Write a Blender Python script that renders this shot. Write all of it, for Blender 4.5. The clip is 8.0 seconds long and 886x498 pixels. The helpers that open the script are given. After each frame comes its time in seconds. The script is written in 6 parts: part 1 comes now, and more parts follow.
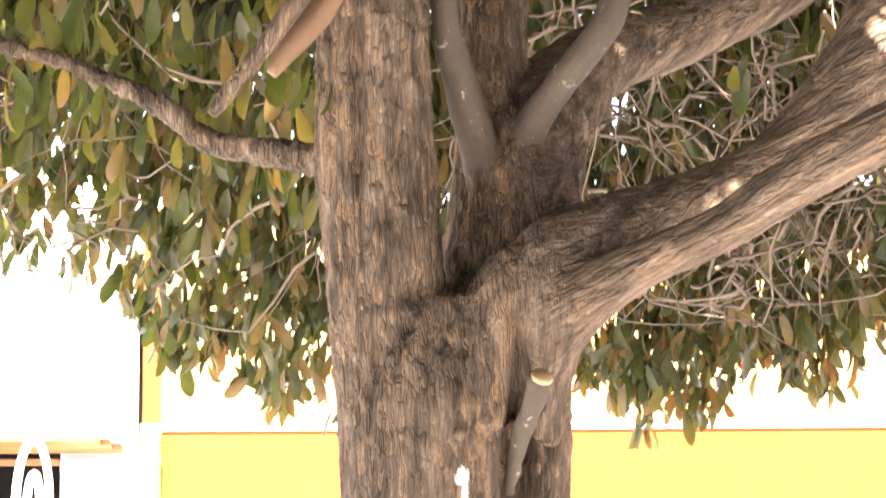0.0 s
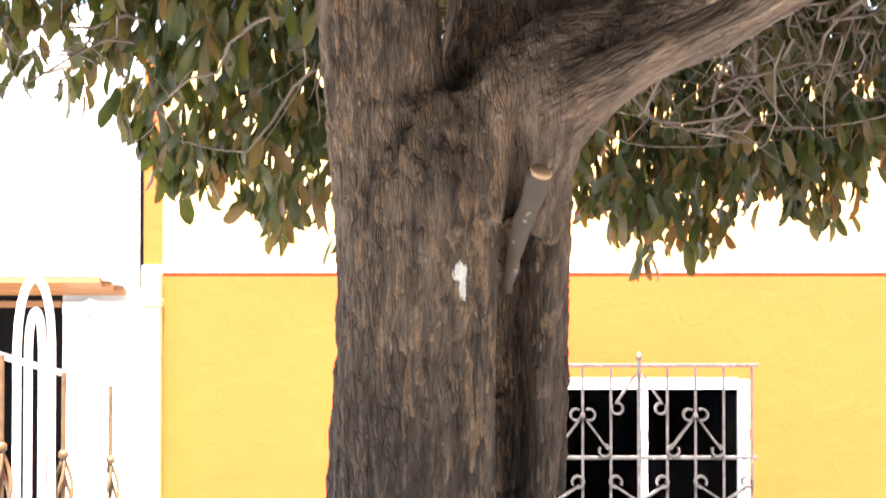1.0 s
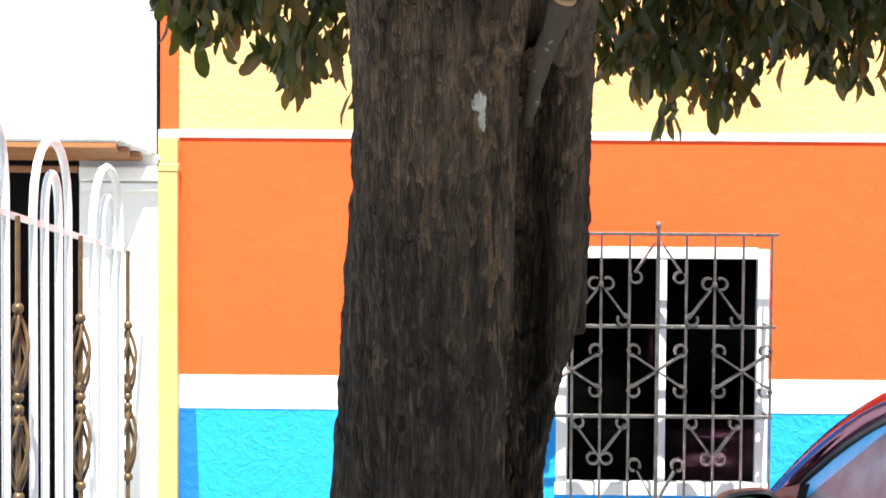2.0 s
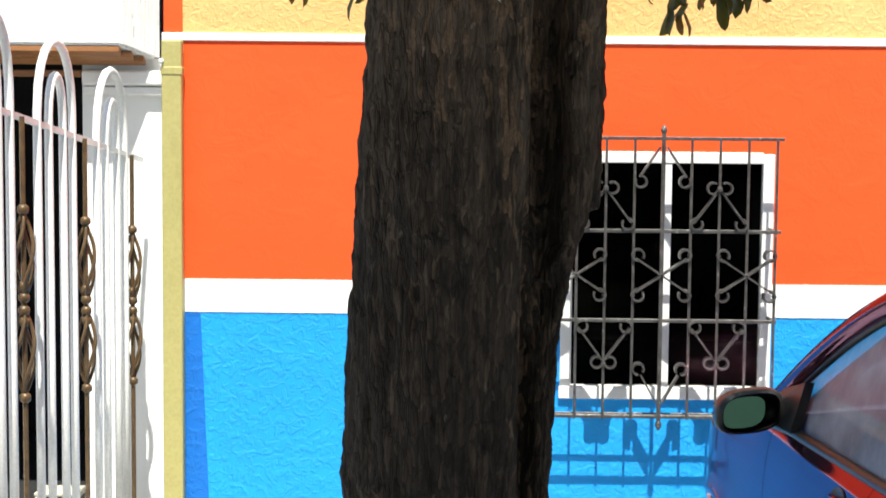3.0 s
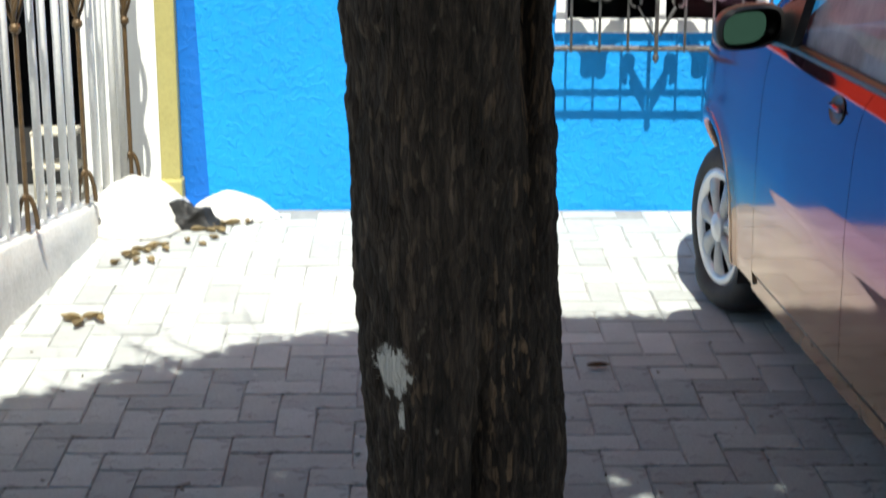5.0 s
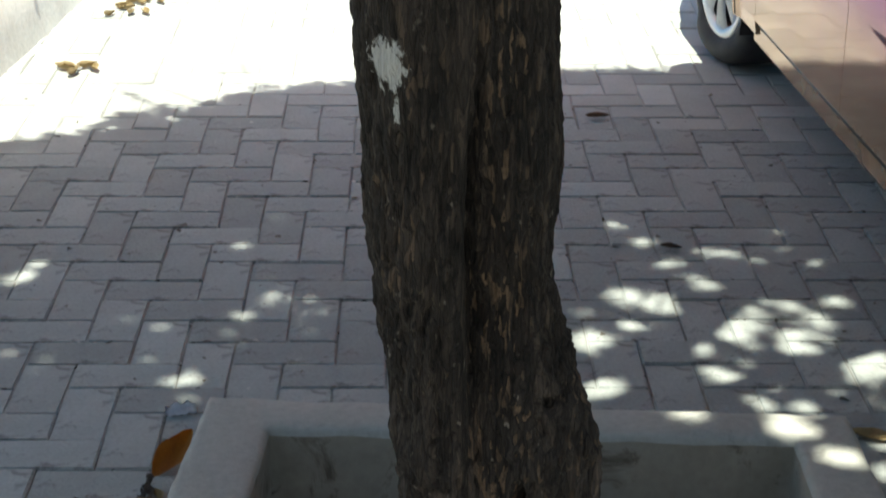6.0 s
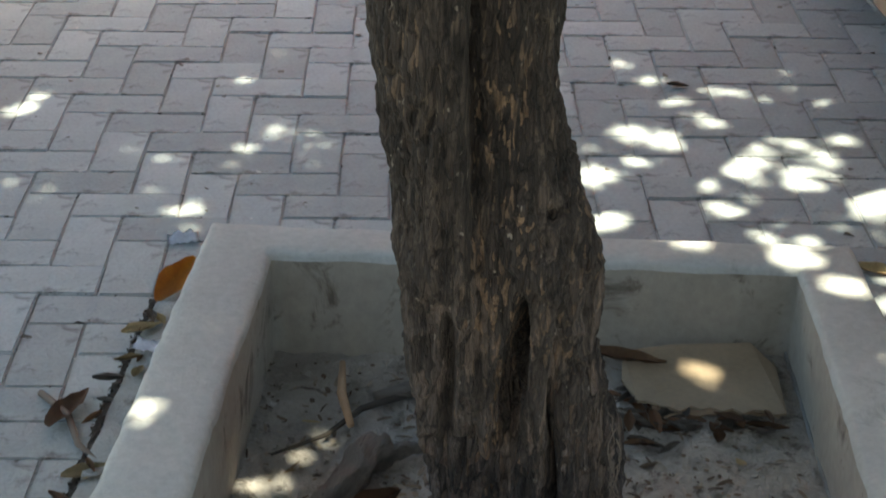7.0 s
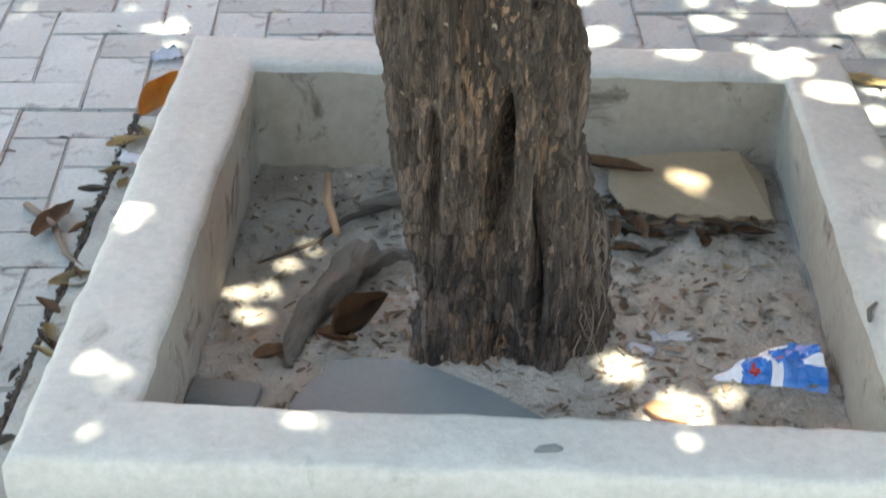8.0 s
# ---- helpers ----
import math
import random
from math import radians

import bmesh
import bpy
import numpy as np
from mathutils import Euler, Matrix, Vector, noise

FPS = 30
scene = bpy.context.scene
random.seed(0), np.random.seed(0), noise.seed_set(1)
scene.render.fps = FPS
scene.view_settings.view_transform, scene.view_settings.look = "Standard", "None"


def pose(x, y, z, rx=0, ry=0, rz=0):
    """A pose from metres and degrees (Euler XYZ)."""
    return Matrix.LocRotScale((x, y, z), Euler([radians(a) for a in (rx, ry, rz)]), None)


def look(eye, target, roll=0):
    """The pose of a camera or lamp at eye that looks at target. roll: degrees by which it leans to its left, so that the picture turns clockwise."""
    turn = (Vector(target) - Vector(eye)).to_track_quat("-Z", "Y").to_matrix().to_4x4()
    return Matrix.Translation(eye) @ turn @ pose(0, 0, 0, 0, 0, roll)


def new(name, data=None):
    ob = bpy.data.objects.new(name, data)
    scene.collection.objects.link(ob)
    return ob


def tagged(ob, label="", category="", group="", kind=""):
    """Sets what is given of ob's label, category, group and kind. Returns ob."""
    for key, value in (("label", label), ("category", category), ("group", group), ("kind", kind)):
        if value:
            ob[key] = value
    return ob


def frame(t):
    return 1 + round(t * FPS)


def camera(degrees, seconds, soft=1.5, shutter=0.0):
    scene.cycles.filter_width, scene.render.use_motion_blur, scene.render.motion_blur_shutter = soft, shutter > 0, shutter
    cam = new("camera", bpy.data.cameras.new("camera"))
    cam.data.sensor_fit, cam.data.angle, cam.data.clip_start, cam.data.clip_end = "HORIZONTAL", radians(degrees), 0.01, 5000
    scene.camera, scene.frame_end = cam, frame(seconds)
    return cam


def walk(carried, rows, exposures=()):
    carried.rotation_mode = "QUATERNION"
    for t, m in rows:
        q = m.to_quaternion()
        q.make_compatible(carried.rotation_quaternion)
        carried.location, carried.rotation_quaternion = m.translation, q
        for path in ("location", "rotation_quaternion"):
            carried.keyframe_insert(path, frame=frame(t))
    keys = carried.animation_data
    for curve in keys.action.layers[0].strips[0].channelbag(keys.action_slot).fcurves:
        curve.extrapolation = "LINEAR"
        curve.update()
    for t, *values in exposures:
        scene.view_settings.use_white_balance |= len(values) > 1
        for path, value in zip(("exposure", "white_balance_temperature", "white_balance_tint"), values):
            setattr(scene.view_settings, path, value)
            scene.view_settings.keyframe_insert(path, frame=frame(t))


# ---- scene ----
PATH = [
    (0, look((0.009, -0.080, 2.011), (0.011, 2.904, 2.321), -0.35)),
    (0.5, look((0.013, -0.065, 1.977), (0.003, 2.929, 2.166), -0.17)),
    (1, look((0.014, -0.051, 1.938), (0.010, 2.948, 2.011), -0.01)),
    (1.5, look((0.013, -0.029, 1.904), (-0.011, 2.971, 1.853), 0.14)),
    (1.7, look((0.017, -0.010, 1.897), (-0.015, 2.989, 1.809), 0.31)),
    (2.8, look((-0.000, 0.007, 1.843), (-0.036, 2.997, 1.602), 0.51)),
    (3, look((-0.001, 0.004, 1.835), (-0.036, 2.991, 1.560), 0.52)),
    (3.5, look((-0.003, 0.019, 1.811), (-0.033, 2.998, 1.458), 0.71)),
    (4, look((-0.010, 0.020, 1.779), (-0.039, 2.984, 1.313), 0.53)),
    (4.2, look((-0.010, 0.020, 1.761), (-0.031, 2.971, 1.218), 0.56)),
    (4.5, look((-0.010, 0.021, 1.731), (-0.027, 2.954, 1.102), 0.34)),
    (4.8, look((-0.010, 0.024, 1.696), (-0.040, 2.934, 0.968), -0.20)),
    (5, look((-0.009, 0.029, 1.670), (-0.029, 2.915, 0.849), 0.02)),
    (5.2, look((-0.008, 0.031, 1.642), (-0.035, 2.892, 0.739), 0.23)),
    (6.3, look((-0.004, 0.031, 1.540), (-0.010, 2.760, 0.296), 0.70)),
    (6.5, look((-0.004, 0.029, 1.525), (-0.015, 2.741, 0.241), 1.09)),
    (7, look((-0.003, 0.020, 1.494), (-0.023, 2.683, 0.113), 0.95)),
    (7.5, look((0.004, 0.009, 1.460), (0.013, 2.615, -0.026), 0.88)),
    (8, look((0.002, -0.010, 1.424), (0.006, 2.529, -0.173), 0.77)),
]
cam = camera(28.70, 8.0, soft=1.7, shutter=0.3)
walk(cam, PATH, exposures=[
    (0.0, 4.2, 7700, 20), (0.5, 3.85, 7500, 16), (1.0, 3.22, 6900, 16), (1.5, 2.65, 6350, 11), (2.2, 1.4, 6450, 6), (2.8, 1.0, 6500, 5),
    (3.5, 1.02, 6500, 5), (4.5, 0.98, 6500, 4), (5.0, 0.82, 6500, 3), (5.3, 0.88, 6500, 2), (6.3, 1.4, 7000, -2), (7.0, 2.1, 7250, -1), (7.5, 2.8, 7400, 0), (8.0, 3.35, 7500, 1)])

# ---- sky, sun ----
SUN_TRAVEL = Vector((-0.035, 0.475, -1.0)).normalized()
world = bpy.data.worlds.new("daylight")
scene.world = world
world.use_nodes = True
wn = world.node_tree.nodes
sky = wn.new("ShaderNodeTexSky")
sky.sky_type = "NISHITA"
sky.sun_disc = False
sky.sun_elevation = math.asin(-SUN_TRAVEL.z)
sky.sun_rotation = math.atan2(-SUN_TRAVEL.x, -SUN_TRAVEL.y)
sky.air_density, sky.dust_density = 1.0, 1.5
bg = wn["Background"]
bg.inputs["Strength"].default_value = 0.080
world.node_tree.links.new(sky.outputs[0], bg.inputs["Color"])
sun_data = bpy.data.lights.new("sun", "SUN")
sun_data.energy, sun_data.angle, sun_data.color = 4.9, radians(0.53), (1.0, 0.95, 0.87)
sun = new("sun", sun_data)
sun.matrix_world = look((0, 0, 12), Vector((0, 0, 12)) + SUN_TRAVEL)


# ---- materials ----
def ramp(nt, src, stops):
    n = nt.nodes.new("ShaderNodeValToRGB")
    el = n.color_ramp.elements
    while len(el) < len(stops):
        el.new(0.5)
    for e, (p, c) in zip(el, stops):
        e.position, e.color = p, (*c, 1) if len(c) == 3 else c
    nt.links.new(src, n.inputs[0])
    return n.outputs[0]


def coords(nt, kind="Object", scale=(1, 1, 1)):
    tc = nt.nodes.new("ShaderNodeTexCoord")
    mp = nt.nodes.new("ShaderNodeMapping")
    mp.inputs["Scale"].default_value = scale
    nt.links.new(tc.outputs[kind], mp.inputs[0])
    return mp.outputs[0]


def noise_tex(nt, vec, scale, detail=6, rough=0.6, distort=0.0):
    n = nt.nodes.new("ShaderNodeTexNoise")
    n.inputs["Scale"].default_value, n.inputs["Detail"].default_value = scale, detail
    n.inputs["Roughness"].default_value, n.inputs["Distortion"].default_value = rough, distort
    nt.links.new(vec, n.inputs["Vector"])
    return n.outputs["Fac"]


def mix(nt, fac, a, b, mode="MIX"):
    n = nt.nodes.new("ShaderNodeMix")
    n.data_type, n.blend_type = "RGBA", mode
    for sock, v in ((n.inputs[0], fac), (n.inputs[6], a), (n.inputs[7], b)):
        if hasattr(v, "is_output"):
            nt.links.new(v, sock)
        elif isinstance(v, (int, float)):
            sock.default_value = v
        else:
            sock.default_value = (*v, 1)
    return n.outputs[2]


def calc(nt, op, a, b=0.0):
    n = nt.nodes.new("ShaderNodeMath")
    n.operation = op
    for sock, v in ((n.inputs[0], a), (n.inputs[1], b)):
        if hasattr(v, "is_output"):
            nt.links.new(v, sock)
        else:
            sock.default_value = v
    return n.outputs[0]


def bump(nt, bsdf, height, strength, dist):
    b = nt.nodes.new("ShaderNodeBump")
    b.inputs["Strength"].default_value, b.inputs["Distance"].default_value = strength, dist
    nt.links.new(height, b.inputs["Height"])
    nt.links.new(b.outputs[0], bsdf.inputs["Normal"])


def blank(name):
    m = bpy.data.materials.new(name)
    m.use_nodes = True
    return m, m.node_tree, m.node_tree.nodes["Principled BSDF"]


def surface(name, base, dark=None, scale=6, fine=90, rough=0.7, metal=0.0, relief=0.3, depth=0.002, spread=0.35,
            stretch=(1, 1, 1), per_piece=0.0, dirt=None, dirt_at=0.62, coat=0.0):
    """A worn surface: base colour broken up at two scales, fine relief, optional dirt blotches and per-object shade."""
    m, nt, b = blank(name)
    v = coords(nt, "Object", stretch)
    dark = dark or tuple(c * (1 - spread) for c in base)
    big, small = noise_tex(nt, v, scale, 5), noise_tex(nt, v, fine, 4)
    col = ramp(nt, big, [(0.3, dark), (0.68, base)])
    col = mix(nt, 0.35, col, ramp(nt, small, [(0.25, tuple(c * 0.6 for c in base)), (0.75, tuple(min(1, c * 1.2) for c in base))]))
    if dirt:
        d = noise_tex(nt, v, scale * 2.3, 8, 0.7, 0.6)
        col = mix(nt, ramp(nt, d, [(dirt_at, (0, 0, 0)), (dirt_at + 0.1, (1, 1, 1))]), col, dirt)
    if per_piece:
        oi = nt.nodes.new("ShaderNodeObjectInfo")
        col = mix(nt, 1.0, col, ramp(nt, oi.outputs["Random"], [(0, (1 - per_piece,) * 3), (1, (1 + per_piece * 0.4,) * 3)]), "MULTIPLY")
    nt.links.new(col, b.inputs["Base Color"])
    nt.links.new(ramp(nt, small, [(0.2, (max(0, rough - 0.12),) * 3), (0.8, (min(1, rough + 0.12),) * 3)]), b.inputs["Roughness"])
    b.inputs["Metallic"].default_value = metal
    b.inputs["Coat Weight"].default_value = coat
    bump(nt, b, calc(nt, "ADD", calc(nt, "MULTIPLY", big, 0.6), small), relief, depth)
    return m


def island_tint(nt, col, low, high):
    g = nt.nodes.new("ShaderNodeNewGeometry")
    return mix(nt, 1.0, col, ramp(nt, g.outputs["Random Per Island"], [(0, (low,) * 3), (1, (high,) * 3)]), "MULTIPLY")


def plaster(name, base, dark, pits=0.0, pit_scale=26, depth=0.004):
    """Painted render: trowel relief, chips that show the ground coat."""
    m, nt, b = blank(name)
    v = coords(nt)
    big, mid = noise_tex(nt, v, 2.2, 4), noise_tex(nt, v, pit_scale, 7, 0.62, 0.8)
    fine = noise_tex(nt, v, 160, 3)
    col = ramp(nt, big, [(0.32, dark), (0.66, base)])
    col = mix(nt, 0.25, col, ramp(nt, fine, [(0.3, dark), (0.7, base)]))
    if pits:
        col = mix(nt, ramp(nt, noise_tex(nt, v, 15, 9, 0.75, 1.5), [(0.70, (0, 0, 0)), (0.74, (pits,) * 3)]), col, (0.75, 0.78, 0.8))
    nt.links.new(col, b.inputs["Base Color"])
    b.inputs["Roughness"].default_value = 0.62
    b.inputs["Specular IOR Level"].default_value = 0.35
    bump(nt, b, calc(nt, "ADD", ramp(nt, mid, [(0.45, (0, 0, 0)), (0.62, (1, 1, 1))]), calc(nt, "MULTIPLY", fine, 0.25)), 0.55, depth)
    return m


M_ORANGE = plaster("orange_paint", (0.93, 0.094, 0.015), (0.88, 0.081, 0.012), 0, 9, 0.0012)
M_BLUE = plaster("blue_paint", (0.015, 0.34, 0.83), (0.011, 0.285, 0.75), 0.5, 30, 0.0042)
# darker blue that stands for shadow on the dado
M_BLUESHADOW = plaster("blue_shadow_paint", (0.008, 0.155, 0.58), (0.006, 0.13, 0.52), 0, 24, 0.003)
M_CREAM = plaster("peach_paint", (0.80, 0.50, 0.20), (0.74, 0.40, 0.14), 0.5, 40, 0.0035)
M_WHITE = plaster("white_paint", (0.87, 0.865, 0.84), (0.80, 0.79, 0.765), 0, 12, 0.002)
M_WHITEMETAL = surface("white_enamel", (0.86, 0.86, 0.85), (0.76, 0.755, 0.73), 9, 120, 0.38, 0, 0.15, 0.0006, dirt=(0.40, 0.35, 0.30), dirt_at=0.74)
M_CREAMPLASTIC = surface("cream_plastic", (0.55, 0.50, 0.40), (0.44, 0.40, 0.31), 9, 120, 0.45, 0, 0.2, 0.0006)
M_YELLOW = surface("olive_yellow_paint", (0.43, 0.385, 0.15), (0.36, 0.32, 0.115), 5, 90, 0.5, 0, 0.2, 0.001)
M_BRONZE = surface("bronze_paint", (0.155, 0.095, 0.042), (0.05, 0.036, 0.024), 30, 200, 0.42, 0.35, 0.3, 0.001)
# pale blotches: worn silver paint, and sun glints put into the colour
M_IRON = surface("worn_silver_iron_glints", (0.135, 0.132, 0.128), (0.03, 0.028, 0.026), 26, 160, 0.34, 0.45, 0.4, 0.001, dirt=(0.55, 0.55, 0.54), dirt_at=0.60)
M_KERB = surface("scuffed_white_render", (0.66, 0.65, 0.62), (0.50, 0.49, 0.46), 5, 60, 0.85, 0, 0.6, 0.005, dirt=(0.30, 0.28, 0.25), dirt_at=0.63)
M_CONCRETE = surface("cast_concrete", (0.50, 0.505, 0.475), (0.37, 0.37, 0.345), 4, 80, 0.88, 0, 0.6, 0.004, dirt=(0.29, 0.285, 0.26), dirt_at=0.60)
M_PEELED = surface("peeled_limb", (0.21, 0.125, 0.078), (0.12, 0.07, 0.045), 16, 120, 0.8, 0, 0.4, 0.003)
M_STAINED = surface("soil_stained_concrete", (0.40, 0.365, 0.31), (0.27, 0.24, 0.195), 4, 50, 0.92, 0, 0.5, 0.004, dirt=(0.15, 0.125, 0.10), dirt_at=0.55)
M_GREYBARK = surface("smooth_grey_bark", (0.078, 0.060, 0.047), (0.042, 0.032, 0.025), 22, 140, 0.8, 0, 0.6, 0.003, dirt=(0.40, 0.38, 0.34), dirt_at=0.60)
M_DIRTSHADE = surface("dark_dirt_and_crevice_shade", (0.075, 0.062, 0.05), (0.035, 0.03, 0.025), 30, 160, 0.95, 0, 0.8, 0.004)
# near blocks: stains, plus the crown's shade put in as a darker base
M_PAVER = surface("paver_concrete_shaded", (0.425, 0.455, 0.45), (0.30, 0.322, 0.318), 7, 120, 0.86, 0, 0.9, 0.004, per_piece=0.22, dirt=(0.21, 0.215, 0.21), dirt_at=0.56)
M_MORTAR = surface("dirty_mortar", (0.34, 0.34, 0.32), (0.21, 0.205, 0.19), 9, 110, 0.92, 0, 0.9, 0.006, dirt=(0.12, 0.105, 0.09), dirt_at=0.57)
M_JOINT = surface("joint_sand", (0.30, 0.30, 0.288), (0.17, 0.17, 0.163), 18, 200, 0.95, 0, 0.6, 0.003)
M_SOIL = surface("dry_soil", (0.44, 0.415, 0.375), (0.21, 0.188, 0.160), 8, 120, 0.95, 0, 1.0, 0.009, dirt=(0.13, 0.108, 0.088), dirt_at=0.55)
M_WHITERENDER = surface("chipped_white_render", (0.84, 0.84, 0.82), (0.76, 0.76, 0.74), 8, 60, 0.8, 0, 0.5, 0.004, dirt=(0.15, 0.14, 0.135), dirt_at=0.625)
M_SCRAPED = surface("scraped_white_render", (0.90, 0.90, 0.89), (0.80, 0.80, 0.80), 22, 90, 0.8, 0, 0.8, 0.006, stretch=(1, 1, 0.14), dirt=(0.25, 0.24, 0.23), dirt_at=0.58)
M_WOOD = surface("varnished_wood", (0.36, 0.16, 0.06), (0.2, 0.085, 0.03), 3, 40, 0.5, 0, 0.3, 0.002, stretch=(1, 8, 8))
M_UNSEENWALL = surface("unseen_wall_render", (0.40, 0.39, 0.35), (0.31, 0.30, 0.27), 2, 40, 0.85, 0, 0.4, 0.004)
# near-black base colour that holds the darkness of the unlit rooms
M_BLACK = surface("unlit_room_black", (0.012, 0.012, 0.013), None, 3, 40, 0.8)
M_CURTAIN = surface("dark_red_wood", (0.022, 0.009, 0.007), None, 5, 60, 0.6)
M_RUBBER = surface("tyre_rubber", (0.022, 0.022, 0.023), (0.06, 0.055, 0.05), 14, 150, 0.8, 0, 0.4, 0.001)
M_RIM = surface("hubcap_silver", (0.74, 0.745, 0.75), (0.6, 0.6, 0.6), 12, 150, 0.34, 0.3, 0.1, 0.0005)
M_PLASTIC = surface("black_plastic", (0.016, 0.016, 0.017), None, 12, 220, 0.42, 0, 0.25, 0.0006)
M_DRYLEAF = surface("dry_leaf", (0.24, 0.13, 0.065), (0.10, 0.055, 0.03), 25, 200, 0.7, 0, 0.5, 0.002, per_piece=0.5)
M_ORANGELEAF = surface("orange_leaf", (0.62, 0.27, 0.03), (0.3, 0.1, 0.02), 20, 200, 0.5, 0, 0.4, 0.001)
M_PAPER = surface("white_paper", (0.84, 0.86, 0.92), (0.70, 0.74, 0.84), 20, 150, 0.7, 0, 0.3, 0.001)
M_CARD = surface("wet_cardboard", (0.33, 0.255, 0.175), (0.24, 0.18, 0.115), 8, 120, 0.8, 0, 0.3, 0.001)
M_BAG = surface("blue_wrapper", (0.035, 0.22, 0.66), (0.02, 0.13, 0.5), 18, 160, 0.3, 0, 0.2, 0.001)
M_RED = surface("red_print", (0.5, 0.04, 0.03), None, 18, 160, 0.35)
M_STONE = surface("grey_slab", (0.165, 0.185, 0.19), (0.125, 0.14, 0.145), 8, 120, 0.8, 0, 0.4, 0.002)
M_LOG = surface("grey_deadwood", (0.27, 0.24, 0.205), (0.055, 0.046, 0.038), 14, 160, 0.9, 0, 1.0, 0.008, stretch=(0.35, 3, 3), dirt=(0.03, 0.024, 0.02), dirt_at=0.60)
M_TWIG = surface("pale_twig", (0.19, 0.145, 0.11), (0.10, 0.075, 0.058), 14, 140, 0.8, 0, 0.4, 0.002)
M_CUTWOOD = surface("cut_wood", (0.50, 0.33, 0.20), (0.36, 0.215, 0.12), 12, 120, 0.8, 0, 0.3, 0.002)
M_DARKBAG = surface("black_bag", (0.008, 0.008, 0.009), (0.016, 0.016, 0.016), 14, 90, 0.6, 0, 0.6, 0.004)
M_RUBBLE = surface("lime_rubble", (0.66, 0.65, 0.62), (0.5, 0.49, 0.46), 7, 80, 0.9, 0, 0.7, 0.008)
M_YELLOWDRY = surface("straw_leaf", (0.44, 0.35, 0.19), (0.26, 0.19, 0.095), 25, 200, 0.75, per_piece=0.4)


def bark_material():
    """Scaly bark: stretched plates parted by dark fissures, pale worn flakes in upright bands."""
    m, nt, b = blank("bark")
    v1 = coords(nt)
    sp = nt.nodes.new("ShaderNodeSeparateXYZ")
    nt.links.new(v1, sp.inputs[0])
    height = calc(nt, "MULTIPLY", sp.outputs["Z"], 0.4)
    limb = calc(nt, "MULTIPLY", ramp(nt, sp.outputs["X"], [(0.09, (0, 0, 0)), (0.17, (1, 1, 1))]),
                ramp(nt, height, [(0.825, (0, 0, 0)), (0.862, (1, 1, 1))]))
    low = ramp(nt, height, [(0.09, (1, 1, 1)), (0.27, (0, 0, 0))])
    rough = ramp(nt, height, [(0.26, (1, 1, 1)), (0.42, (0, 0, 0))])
    upper_stem = ramp(nt, height, [(0.66, (0, 0, 0)), (0.83, (1, 1, 1))])

    def grain(scale, wobble, tilt=0.0):
        """Object coordinates squeezed along the stem and shaken, so that no edge runs straight."""
        tc, rt, sc = nt.nodes.new("ShaderNodeTexCoord"), nt.nodes.new("ShaderNodeMapping"), nt.nodes.new("ShaderNodeMapping")
        rt.inputs["Rotation"].default_value = (0, radians(tilt), 0)
        sc.inputs["Scale"].default_value = scale
        nt.links.new(tc.outputs["Object"], rt.inputs[0])
        nt.links.new(rt.outputs[0], sc.inputs[0])
        if not wobble:
            return sc.outputs[0]
        nz, ad = nt.nodes.new("ShaderNodeTexNoise"), nt.nodes.new("ShaderNodeVectorMath")
        nz.inputs["Scale"].default_value, nz.inputs["Detail"].default_value = 60, 4
        nt.links.new(sc.outputs[0], nz.inputs["Vector"])
        ml = nt.nodes.new("ShaderNodeVectorMath")
        ml.operation, ad.operation = "SCALE", "ADD"
        ml.inputs["Scale"].default_value = wobble
        nt.links.new(nz.outputs["Color"], ml.inputs[0])
        nt.links.new(sc.outputs[0], ad.inputs[0])
        nt.links.new(ml.outputs[0], ad.inputs[1])
        return ad.outputs[0]

    def cells(vec, scale, edge):
        n = nt.nodes.new("ShaderNodeTexVoronoi")
        n.feature = "DISTANCE_TO_EDGE" if edge else "F1"
        n.inputs["Scale"].default_value = scale
        nt.links.new(vec, n.inputs["Vector"])
        return n.outputs["Distance" if edge else "Color"]

    def both(scale, wobble, make):
        """A grain that runs up the trunk and, past the fork, along the limb."""
        return mix(nt, limb, make(grain(scale, wobble)), make(grain(scale, wobble, -60)))

    def lone(colour):
        s3 = nt.nodes.new("ShaderNodeSeparateColor")
        nt.links.new(colour, s3.inputs[0])
        return s3.outputs[0]

    plate_edge = both((1, 1, 0.16), 0.016, lambda v: cells(v, 64, True))
    plate_tone = lone(both((1, 1, 0.16), 0.016, lambda v: cells(v, 64, False)))
    flake_edge = both((1, 1, 0.20), 0.010, lambda v: cells(v, 185, True))
    flake_tone = lone(both((1, 1, 0.20), 0.010, lambda v: cells(v, 185, False)))
    strips = both((1, 1, 0.14), 0, lambda v: noise_tex(nt, v, 42, 7, 0.68, 0.5))
    patch = both((1, 1, 0.40), 0, lambda v: noise_tex(nt, v, 8, 5, 0.6, 0.5))
    fine = noise_tex(nt, v1, 260, 3, 0.6)
    # plates, each of its own tone; the mid stem's shade is painted in by height
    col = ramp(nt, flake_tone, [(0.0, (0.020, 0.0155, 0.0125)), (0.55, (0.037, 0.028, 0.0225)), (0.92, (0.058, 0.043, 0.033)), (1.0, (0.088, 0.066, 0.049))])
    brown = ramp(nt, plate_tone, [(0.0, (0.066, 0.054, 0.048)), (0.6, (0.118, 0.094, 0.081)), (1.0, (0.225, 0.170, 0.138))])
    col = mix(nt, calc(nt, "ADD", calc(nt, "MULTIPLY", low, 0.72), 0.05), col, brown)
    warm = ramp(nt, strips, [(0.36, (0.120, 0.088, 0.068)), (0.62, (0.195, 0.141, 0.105))])
